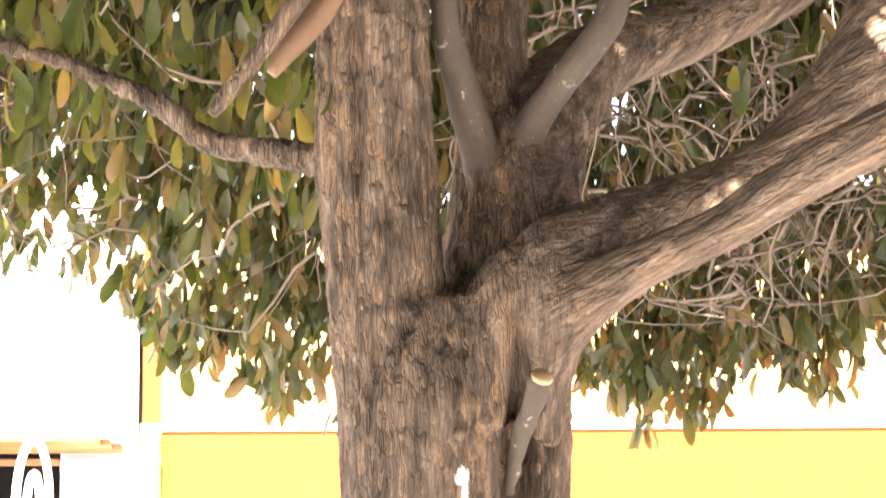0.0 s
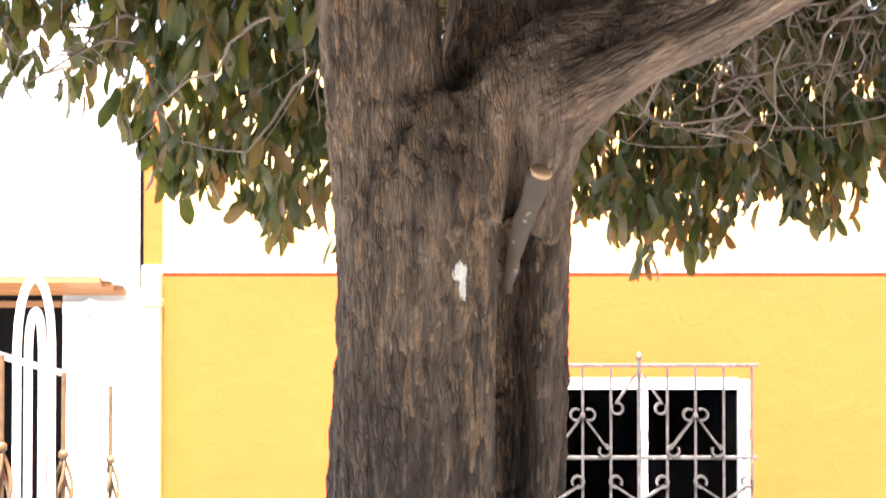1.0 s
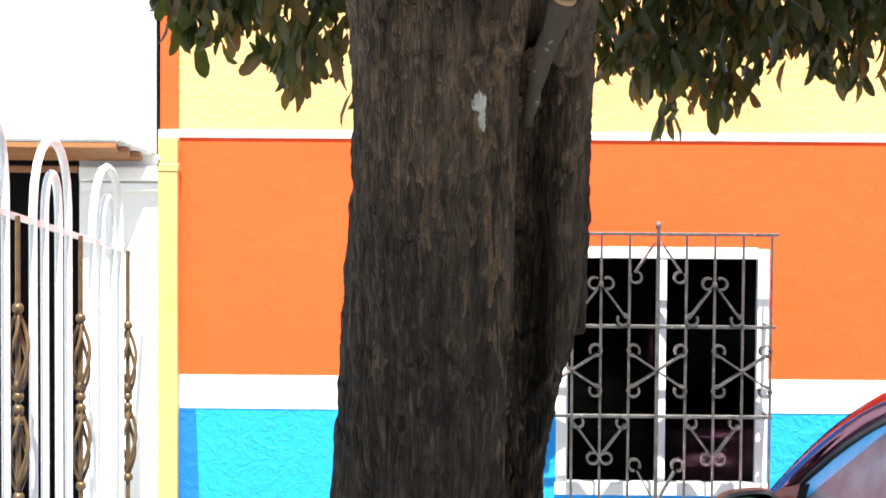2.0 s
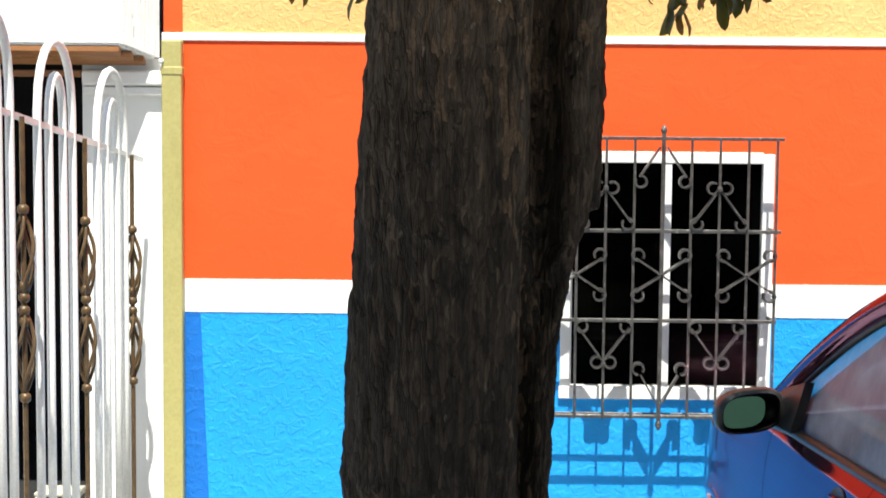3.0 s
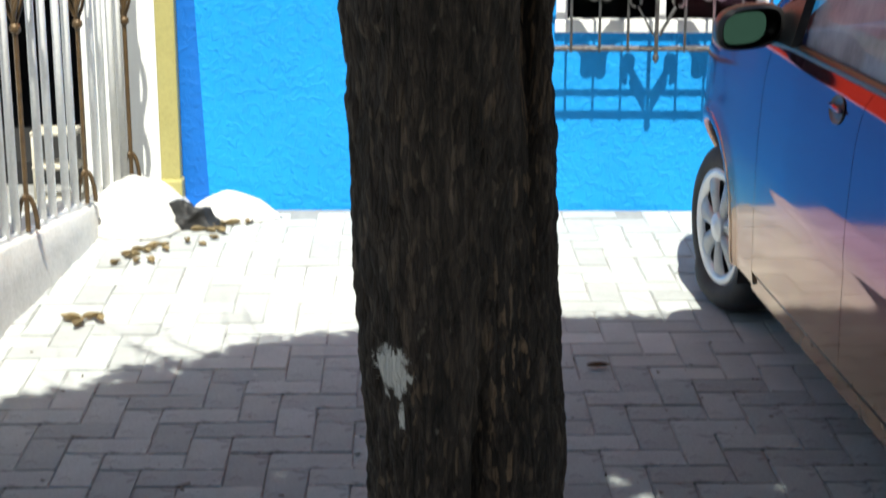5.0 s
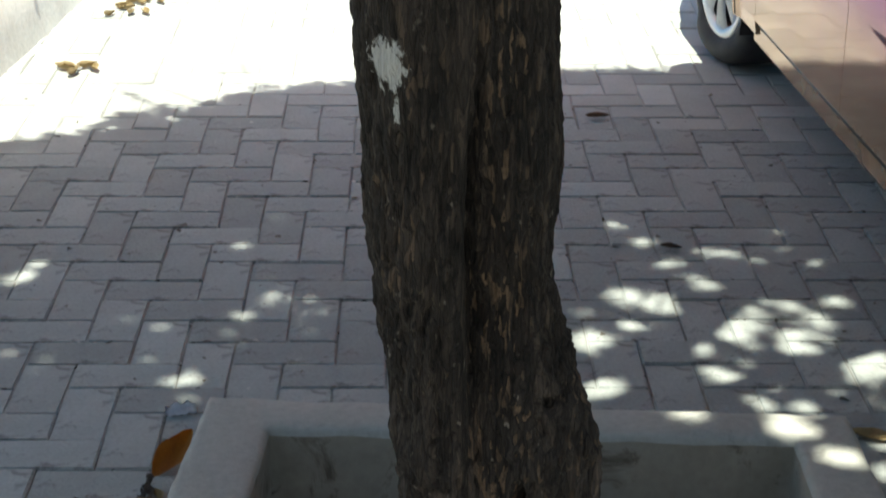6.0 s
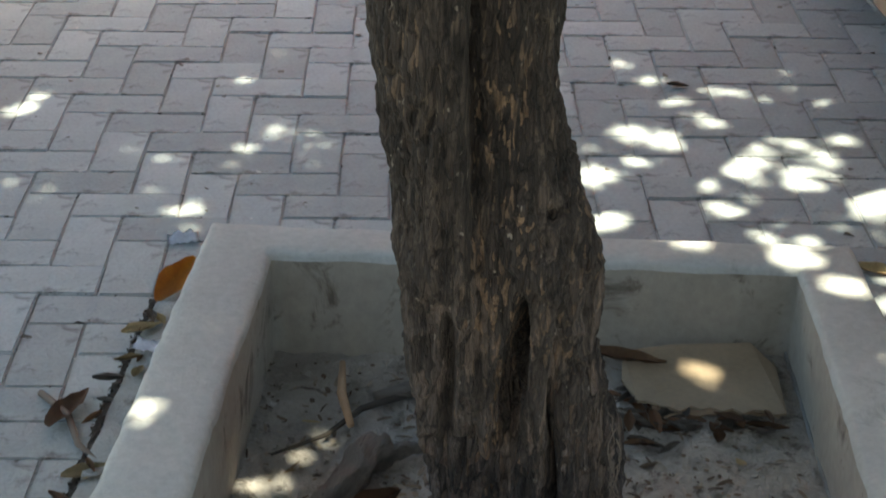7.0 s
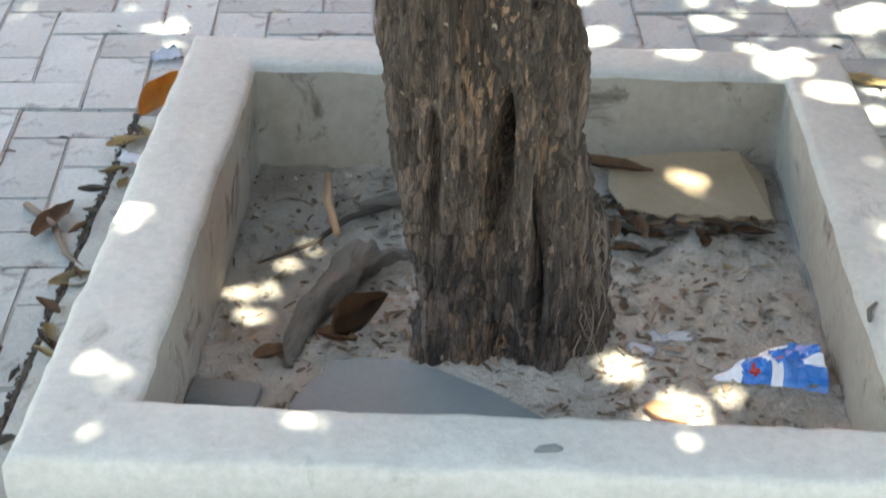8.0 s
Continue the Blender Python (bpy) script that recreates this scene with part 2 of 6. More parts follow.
    col = mix(nt, calc(nt, "MULTIPLY", calc(nt, "MAXIMUM", calc(nt, "MULTIPLY", upper_stem, 0.75), limb), 0.9), col, warm)
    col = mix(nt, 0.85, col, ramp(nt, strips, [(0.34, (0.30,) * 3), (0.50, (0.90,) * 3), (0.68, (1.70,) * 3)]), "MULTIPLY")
    # brightness step by height, part of the same painted grading
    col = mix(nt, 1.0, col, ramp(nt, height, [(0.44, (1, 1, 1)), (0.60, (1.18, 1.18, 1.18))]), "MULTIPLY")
    # fissures
    crack = calc(nt, "MULTIPLY", ramp(nt, plate_edge, [(0.0, (0.45,) * 3), (0.07, (1, 1, 1))]), ramp(nt, flake_edge, [(0.0, (0.68,) * 3), (0.08, (1, 1, 1))]))
    soft = calc(nt, "MAXIMUM", crack, calc(nt, "ADD", calc(nt, "SUBTRACT", 0.70, calc(nt, "MULTIPLY", rough, 0.50)), calc(nt, "MULTIPLY", upper_stem, 0.14)))
    col = mix(nt, 1.0, col, soft, "MULTIPLY")
    # pale flakes where the outer bark has come off
    band = ramp(nt, sp.outputs["X"], [(0.005, (0, 0, 0)), (0.045, (1, 1, 1)), (0.080, (1, 1, 1)), (0.10, (0, 0, 0))])
    worn = calc(nt, "ADD", calc(nt, "MULTIPLY", patch, 0.55), calc(nt, "ADD", calc(nt, "MULTIPLY", band, 0.105), calc(nt, "MULTIPLY", upper_stem, 0.085)))
    worn = calc(nt, "ADD", worn, calc(nt, "MULTIPLY", flake_tone, 0.36))
    worn = calc(nt, "ADD", worn, calc(nt, "MULTIPLY", strips, 0.26))
    worn = calc(nt, "ADD", worn, calc(nt, "MULTIPLY", rough, 0.025))
    worn = calc(nt, "MULTIPLY", ramp(nt, worn, [(0.765, (0, 0, 0)), (0.87, (0.95,) * 3)]), calc(nt, "SUBTRACT", 1.0, calc(nt, "MULTIPLY", limb, 0.45)))
    worn = calc(nt, "MULTIPLY", worn, calc(nt, "ADD", 0.20, calc(nt, "MULTIPLY", calc(nt, "MAXIMUM", calc(nt, "MAXIMUM", calc(nt, "MULTIPLY", rough, 0.9), upper_stem), calc(nt, "MULTIPLY", band, 0.55)), 0.78)))
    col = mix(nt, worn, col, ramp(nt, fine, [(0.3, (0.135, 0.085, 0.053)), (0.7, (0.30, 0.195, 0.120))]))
    specks = ramp(nt, noise_tex(nt, grain((1, 1, 0.5), 0), 95, 3, 0.5), [(0.68, (0, 0, 0)), (0.74, (0.75,) * 3)])
    col = mix(nt, calc(nt, "MULTIPLY", specks, calc(nt, "ADD", 0.3, calc(nt, "MULTIPLY", calc(nt, "MAXIMUM", rough, upper_stem), 0.6))), col, (0.34, 0.29, 0.24))
    for centre, size, grey in (((-0.081, 1.80, 1.008), (0.026, 0.09, 0.032), 0.55), ((0.031, 1.80, 1.958), (0.0085, 0.09, 0.011), 0.8), ((0.033, 1.80, 1.940), (0.0045, 0.09, 0.012), 0.7),
                               ((-0.068, 1.80, 0.955), (0.004, 0.09, 0.020), 0.5)):
        mp = nt.nodes.new("ShaderNodeMapping")
        mp.vector_type = "TEXTURE"
        mp.inputs["Location"].default_value, mp.inputs["Scale"].default_value = centre, size
        nt.links.new(v1, mp.inputs[0])
        ln = nt.nodes.new("ShaderNodeVectorMath")
        ln.operation = "LENGTH"
        nt.links.new(mp.outputs[0], ln.inputs[0])
        wob = calc(nt, "ADD", ln.outputs["Value"], calc(nt, "MULTIPLY", noise_tex(nt, coords(nt, "Object", (1, 1, 0.55)), 60 if size[0] > 0.02 else 190, 6, 0.75, 1.0), 2.6))
        col = mix(nt, ramp(nt, calc(nt, "MULTIPLY", wob, 0.4), [(0.90, (1, 1, 1)), (0.93, (0, 0, 0))]), col, (grey, grey * 0.98, grey * 0.94))
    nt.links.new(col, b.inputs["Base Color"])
    b.inputs["Roughness"].default_value = 0.85
    b.inputs["Specular IOR Level"].default_value = 0.3
    rise = calc(nt, "ADD", calc(nt, "MULTIPLY", ramp(nt, plate_edge, [(0.0, (0, 0, 0)), (0.16, (1, 1, 1))]), 0.55), calc(nt, "MULTIPLY", ramp(nt, flake_edge, [(0.0, (0, 0, 0)), (0.2, (1, 1, 1))]), 0.35))
    rise = calc(nt, "ADD", calc(nt, "ADD", rise, calc(nt, "MULTIPLY", flake_tone, 0.30)), calc(nt, "ADD", calc(nt, "MULTIPLY", strips, 0.9), calc(nt, "MULTIPLY", fine, 0.15)))
    bump(nt, b, rise, 0.9, 0.007)
    return m


def leaf_material():
    m, nt, b = blank("leaf")
    out = nt.nodes["Material Output"]
    g = nt.nodes.new("ShaderNodeNewGeometry")
    col = ramp(nt, g.outputs["Random Per Island"], [(0, (0.020, 0.034, 0.014)), (0.42, (0.046, 0.062, 0.022)), (0.68, (0.094, 0.096, 0.036)),
                                                    (0.86, (0.140, 0.104, 0.046)), (1.0, (0.20, 0.112, 0.056))])
    col = mix(nt, 0.3, col, ramp(nt, noise_tex(nt, coords(nt), 60, 3), [(0.3, (0.03, 0.042, 0.015)), (0.7, (0.10, 0.11, 0.04))]))
    nt.links.new(col, b.inputs["Base Color"])
    b.inputs["Roughness"].default_value = 0.33
    tr = nt.nodes.new("ShaderNodeBsdfTranslucent")
    nt.links.new(mix(nt, 1.0, col, (2.2, 2.0, 1.05), "MULTIPLY"), tr.inputs["Color"])
    mx = nt.nodes.new("ShaderNodeMixShader")
    mx.inputs[0].default_value = 0.5
    nt.links.new(b.outputs[0], mx.inputs[1])
    nt.links.new(tr.outputs[0], mx.inputs[2])
    nt.links.new(mx.outputs[0], out.inputs["Surface"])
    return m


def glass_material(name, tint=(0.75, 0.85, 0.82), dark=0.5, gloss=1.2, haze=0.0):
    m, nt, b = blank(name)
    out = nt.nodes["Material Output"]
    gl, tp, mx, fr = (nt.nodes.new("ShaderNode" + k) for k in ("BsdfGlossy", "BsdfTransparent", "MixShader", "Fresnel"))
    fr.inputs["IOR"].default_value = 1.52
    gl.inputs["Roughness"].default_value = 0.02
    tp.inputs["Color"].default_value = (*(c * dark for c in tint), 1)
    nt.links.new(calc(nt, "MULTIPLY", fr.outputs[0], gloss), mx.inputs[0])
    nt.links.new(tp.outputs[0], mx.inputs[1])
    nt.links.new(gl.outputs[0], mx.inputs[2])
    last = mx.outputs[0]
    # pale lavender veil: windscreen dust, and a painted reflection on the side glass
    if haze:
        df, m2 = nt.nodes.new("ShaderNodeBsdfDiffuse"), nt.nodes.new("ShaderNodeMixShader")
        df.inputs["Color"].default_value = (0.62, 0.64, 0.76, 1)
        nt.links.new(ramp(nt, noise_tex(nt, coords(nt), 5, 5), [(0.3, (haze * 0.6,) * 3), (0.7, (haze * 1.4,) * 3)]), m2.inputs[0])
        nt.links.new(last, m2.inputs[1])
        nt.links.new(df.outputs[0], m2.inputs[2])
        last = m2.outputs[0]
    nt.links.new(last, out.inputs["Surface"])
    return m


def paint_material():
    """Metallic maroon lacquer; the lower doors and sills carry a painted reflection of sunlit paving."""
    m, nt, b = blank("maroon_car_paint")
    v = coords(nt)
    fl = noise_tex(nt, v, 900, 2)
    sp = nt.nodes.new("ShaderNodeSeparateXYZ")
    nt.links.new(v, sp.inputs[0])
    # tan tint low down, put into the colour for the paving mirrored there
    paving_sheen = calc(nt, "MULTIPLY", ramp(nt, sp.outputs["Z"], [(0.24, (0.70,) * 3), (0.46, (0.55,) * 3), (0.60, (0.06,) * 3), (0.80, (0, 0, 0))]),
                ramp(nt, noise_tex(nt, v, 5, 6, 0.65), [(0.3, (0.8,) * 3), (0.7, (1.2,) * 3)]))
    col = ramp(nt, fl, [(0.3, (0.145, 0.068, 0.105)), (0.7, (0.205, 0.098, 0.146))])
    nt.links.new(mix(nt, paving_sheen, col, (0.60, 0.46, 0.29)), b.inputs["Base Color"])
    nt.links.new(calc(nt, "SUBTRACT", 0.85, calc(nt, "MULTIPLY", paving_sheen, 0.35)), b.inputs["Metallic"])
    b.inputs["Roughness"].default_value = 0.10
    nt.links.new(mix(nt, paving_sheen, (0.70, 0.52, 0.72), (1.0, 0.92, 0.80)), b.inputs["Specular Tint"])
    b.inputs["Specular IOR Level"].default_value = 0.1
    b.inputs["Coat Weight"].default_value, b.inputs["Coat IOR"].default_value = 0.25, 1.42
    nt.links.new(ramp(nt, noise_tex(nt, v, 12, 6, 0.7), [(0.3, (0.015,) * 3), (0.8, (0.05,) * 3)]), b.inputs["Coat Roughness"])
    return m


M_BARK, M_LEAF, M_CARPAINT = bark_material(), leaf_material(), paint_material()
M_CARGLASS = glass_material("car_glass", (0.7, 0.82, 0.78), 0.45, 1.2, 0.32)
M_SIDEGLASS = glass_material("hazy_side_glass", (0.75, 0.84, 0.84), 0.60, 0.06, 0.42)
M_WINGLASS = glass_material("window_glass", (0.8, 0.8, 0.8), 0.7, 0.06)
M_MIRROR = blank("mirror_glass")[0]
mb = M_MIRROR.node_tree.nodes["Principled BSDF"]
mb.inputs["Base Color"].default_value, mb.inputs["Metallic"].default_value, mb.inputs["Roughness"].default_value = (0.042, 0.095, 0.072, 1), 1.0, 0.03


# ---- mesh helpers ----
def part(name, bm, material, parent=None, label="", smooth=False):
    me = bpy.data.meshes.new(name)
    bm.normal_update()
    bm.to_mesh(me)
    bm.free()
    for p in me.polygons:
        p.use_smooth = smooth
    me.materials.append(material)
    ob = new(name, me)
    ob.parent = parent
    if label:
        ob["label"] = label
    return ob


def thing(name, place=(0, 0, 0), label="", category="", group="", kind="", rz=0):
    e = new(name)
    e.empty_display_size = 0.1
    e.matrix_world = pose(*place, 0, 0, rz)
    return tagged(e, label, category, group, kind)


def quad_box(bm, x0, x1, y0, y1, z0, z1):
    vs = [bm.verts.new((x, y, z)) for z in (z0, z1) for y in (y0, y1) for x in (x0, x1)]
    for f in ((0, 2, 3, 1), (4, 5, 7, 6), (0, 1, 5, 4), (2, 6, 7, 3), (0, 4, 6, 2), (1, 3, 7, 5)):
        bm.faces.new([vs[i] for i in f])
    return vs


def box(x0, x1, y0, y1, z0, z1, bevel=0.0, seg=1):
    bm = bmesh.new()
    quad_box(bm, x0, x1, y0, y1, z0, z1)
    if bevel:
        bmesh.ops.bevel(bm, geom=bm.edges[:], offset=bevel, segments=seg, affect="EDGES", profile=0.5)
    return bm


def tube(points, radius, sides=8, bm=None, closed=False, square=False):
    """A tube along points; radius is one number or one for each point."""
    bm = bm or bmesh.new()
    pts = [Vector(p) for p in points]
    rad = radius if isinstance(radius, (list, tuple)) else [radius] * len(pts)
    n = len(pts)
    up = None
    rings = []
    for i, p in enumerate(pts):
        a, c = pts[max(i - 1, 0)], pts[min(i + 1, n - 1)]
        if closed:
            a, c = pts[(i - 1) % n], pts[(i + 1) % n]
        d = (c - a).normalized()
        if up is None:
            up = Vector((0, 1, 0)) if abs(d.y) < 0.9 else Vector((1, 0, 0))
        side = d.cross(up).normalized()
        up = side.cross(d).normalized()
        k = 0.785398 if square else 0.0
        s = 1.414 if square else 1.0
        rings.append([bm.verts.new(p + (side * math.cos(k + 6.28319 * j / sides) + up * math.sin(k + 6.28319 * j / sides)) * rad[i] * s) for j in range(sides)])
    for i in range(n if closed else n - 1):
        r, q = rings[i], rings[(i + 1) % n]
        for j in range(sides):
            bm.faces.new((r[j], r[(j + 1) % sides], q[(j + 1) % sides], q[j]))
    if not closed:
        bm.faces.new(rings[0][::-1])
        bm.faces.new(rings[-1])
    return bm


def curve_points(ctrl, n):
    """Catmull-Rom through control rows (any width)."""
    c = [np.array(p, float) for p in ctrl]
    c = [2 * c[0] - c[1]] + c + [2 * c[-1] - c[-2]]
    out = []
    segs = len(c) - 3
    for k in range(n):
        u = k / (n - 1) * segs
        i = min(int(u), segs - 1)
        t = u - i
        p0, p1, p2, p3 = c[i:i + 4]
        out.append(0.5 * (2 * p1 + (p2 - p0) * t + (2 * p0 - 5 * p1 + 4 * p2 - p3) * t * t + (3 * p1 - p0 - 3 * p2 + p3) * t ** 3))
    return out


def roughen(bm, amount, scale, keep_low=False):
    for v in bm.verts:
        o = noise.noise_vector(v.co * scale) * amount
        v.co += o


# ---- ground ----
YARD = (-3.2, 3.4, 0.35, 7.2)


def ground_sheet():
    bm = bmesh.new()
    s = 60
    for x0, x1, y0, y1 in ((-s, s, -s, s),):
        bm.faces.new([bm.verts.new(p) for p in ((x0, y0, -0.05), (x1, y0, -0.05), (x1, y1, -0.05), (x0, y1, -0.05))])
    tagged(part("ground", bm, M_JOINT), "flat ground of sandy grit under the paving blocks", "ground", kind="structure")


ground_sheet()
for k, (x0, x1, y0, y1) in enumerate(((-3.3, -0.40, 0.25, 6.45), (0.56, 3.5, 0.25, 6.45), (-0.40, 0.56, 0.25, 1.56), (-0.40, 0.56, 2.62, 6.45))):
    tagged(part("ground_joint_bed", box(x0, x1, y0, y1, -0.049, -0.0035), M_JOINT), "sandy joint bed between the paving blocks", "ground", kind="structure")

# ---- orange and blue house ----
WY = 6.45


def grid_wall(name, x0, x1, z0, z1, y, thick, mat, label, holes=()):
    """A wall slab facing -y, built of blocks round rectangular holes."""
    bm = bmesh.new()
    xs = sorted({x0, x1, *[h[0] for h in holes], *[h[1] for h in holes]})
    zs = sorted({z0, z1, *[h[2] for h in holes], *[h[3] for h in holes]})
    xs, zs = [x for x in xs if x0 <= x <= x1], [z for z in zs if z0 <= z <= z1]
    for a, b in zip(xs, xs[1:]):
        for c, d in zip(zs, zs[1:]):
            if not any(h[0] < (a + b) / 2 < h[1] and h[2] < (c + d) / 2 < h[3] for h in holes):
                quad_box(bm, a, b, y, y + thick, c, d)
    bmesh.ops.remove_doubles(bm, verts=bm.verts[:], dist=1e-5)
    ob = part(name, bm, mat)
    return tagged(ob, label, "wall", kind="structure")


HOLE = (0.372, 1.147, 0.690, 1.606)
grid_wall("wall_blue", -1.048, 5.0, -0.06, 0.996, WY, 0.16, M_BLUE, "rough rendered bright blue dado of the house wall", [HOLE])
grid_wall("wall_white_band", -1.048, 5.0, 0.996, 1.121, WY - 0.003, 0.163, M_WHITE, "white painted band between blue and orange", [HOLE])
grid_wall("wall_orange", -1.048, 5.0, 1.121, 2.007, WY, 0.16, M_ORANGE, "smooth bright orange painted house wall", [HOLE])
grid_wall("wall_peach", -1.048, 5.0, 2.036, 2.85, WY + 0.004, 0.156, M_CREAM, "rough rendered peach upper wall of the house")
grid_wall("wall_orange_stripe", -1.118, -1.048, 2.036, 2.85, WY, 0.16, M_ORANGE, "narrow orange painted corner strip")
grid_wall("wall_blue_corner", -1.118, -1.048, -0.05, 2.007, WY + 0.01, 0.15, M_WHITE, "white painted house corner behind the downpipe")
trim = part("trim", box(-1.125, 5.0, WY - 0.008, WY + 0.16, 2.007, 2.036, 0.003), M_WHITE)
tagged(trim, "narrow white ledge along the orange wall", "trim", kind="structure")
grid_wall("wall_return", -1.118, -1.0, -0.05, 2.85, WY + 0.17, 1.2, M_WHITE, "white side wall of the house corner")
# the room's gloom is in the black of these walls and ceiling
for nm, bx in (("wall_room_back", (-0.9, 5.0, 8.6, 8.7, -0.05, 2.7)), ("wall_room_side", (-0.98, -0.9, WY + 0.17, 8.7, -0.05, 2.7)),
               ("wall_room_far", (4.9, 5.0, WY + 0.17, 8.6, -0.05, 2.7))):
    tagged(part(nm, box(*bx), M_BLACK), "inner wall coloured black for the unlit room", "wall", kind="structure")
tagged(part("ceiling", box(-1.0, 5.0, WY + 0.17, 8.7, 2.7, 2.84), M_BLACK), "ceiling coloured black for the unlit room", "ceiling", kind="structure")
# shadow in the house corner, painted as a darker strip that widens downward
bm = bmesh.new()
strip = [(-1.046, 0.0), (-0.945, 0.0), (-0.985, 0.994), (-1.046, 0.994)]
fr_, bk_ = [bm.verts.new((x, WY - 0.003, z)) for x, z in strip], [bm.verts.new((x, WY + 0.02, z)) for x, z in strip]
bm.faces.new(fr_)
bm.faces.new(bk_[::-1])
for k in range(4):
    bm.faces.new((fr_[k], bk_[k], bk_[(k + 1) % 4], fr_[(k + 1) % 4]))
tagged(part("trim_corner_shadow", bm, M_BLUESHADOW), "corner shadow painted on the dado as a darker blue strip", "trim", kind="structure")


# added wall, never in view: bounds the light that comes from behind the viewer
tagged(part("wall_unseen", box(-14.0, 14.0, -6.4, -6.2, -0.05, 4.6), M_UNSEENWALL), "plain unseen wall added behind the viewer to shape the light", "wall", kind="structure")


def build_window():
    w = thing("window_1", (0, 0, 0), "white framed window with two dark panes", "window", kind="structure")
    x0, x1, z0, z1 = HOLE
    y0, y1 = WY - 0.006, WY + 0.05
    f = 0.036
    for nm, b in (("window_frame", (x0 - 0.006, x0 + f, y0, y1, z0, z1)), ("window_frame", (x1 - f, x1 + 0.006, y0, y1, z0, z1)),
                  ("window_frame", (x0 + f, x1 - f, y0, y1, z1 - f, z1 + 0.006)), ("window_sill", (x0 - 0.01, x1 + 0.012, y0 - 0.012, y1, z0 - 0.006, z0 + 0.040))):
        part(nm, box(*b, 0.003), M_WHITE, w)
    part("mullion", box(0.745, 0.773, y0 + 0.004, y1, z0 + 0.041, z1 - f, 0.003), M_WHITEMETAL, w)
    for a, b in ((x0 + f, 0.745), (0.773, x1 - f)):
        p = part("pane", box(a, b, WY + 0.028, WY + 0.032, z0 + 0.04, z1 - f), M_WINGLASS, w)
        p.visible_shadow = False
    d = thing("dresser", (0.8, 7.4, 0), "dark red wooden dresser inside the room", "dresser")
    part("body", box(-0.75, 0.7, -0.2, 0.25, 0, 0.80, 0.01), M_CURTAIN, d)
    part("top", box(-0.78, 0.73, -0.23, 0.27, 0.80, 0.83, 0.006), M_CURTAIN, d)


build_window()


def scroll(cx, cz, a0, turn, r=0.021):
    """Points of a small ring that ends an S-bar, in the grille's plane."""
    return [(cx + r * math.cos(a0 + turn * k), 0, cz + r * math.sin(a0 + turn * k)) for k in np.linspace(0, 5.3, 11)]


def ribbon(pts, thick, depth):
    """A flat bar bent in the grille's plane, its broad side across it."""
    bm = bmesh.new()
    rows = []
    for i, p in enumerate(pts):
        a, b = Vector(pts[max(0, i - 1)]), Vector(pts[min(len(pts) - 1, i + 1)])
        d = (b - a).normalized()
        n = Vector((-d.z, 0, d.x)) * thick
        rows.append([bm.verts.new(Vector(p) + q) for q in (n + Vector((0, -depth, 0)), -n + Vector((0, -depth, 0)), -n + Vector((0, depth, 0)), n + Vector((0, depth, 0)))])
    for a, b in zip(rows, rows[1:]):
        for k in range(4):
            bm.faces.new((a[k], a[(k + 1) % 4], b[(k + 1) % 4], b[k]))
    bm.faces.new(rows[0])
    bm.faces.new(rows[-1][::-1])
    bmesh.ops.recalc_face_normals(bm, faces=bm.faces[:])
    return bm


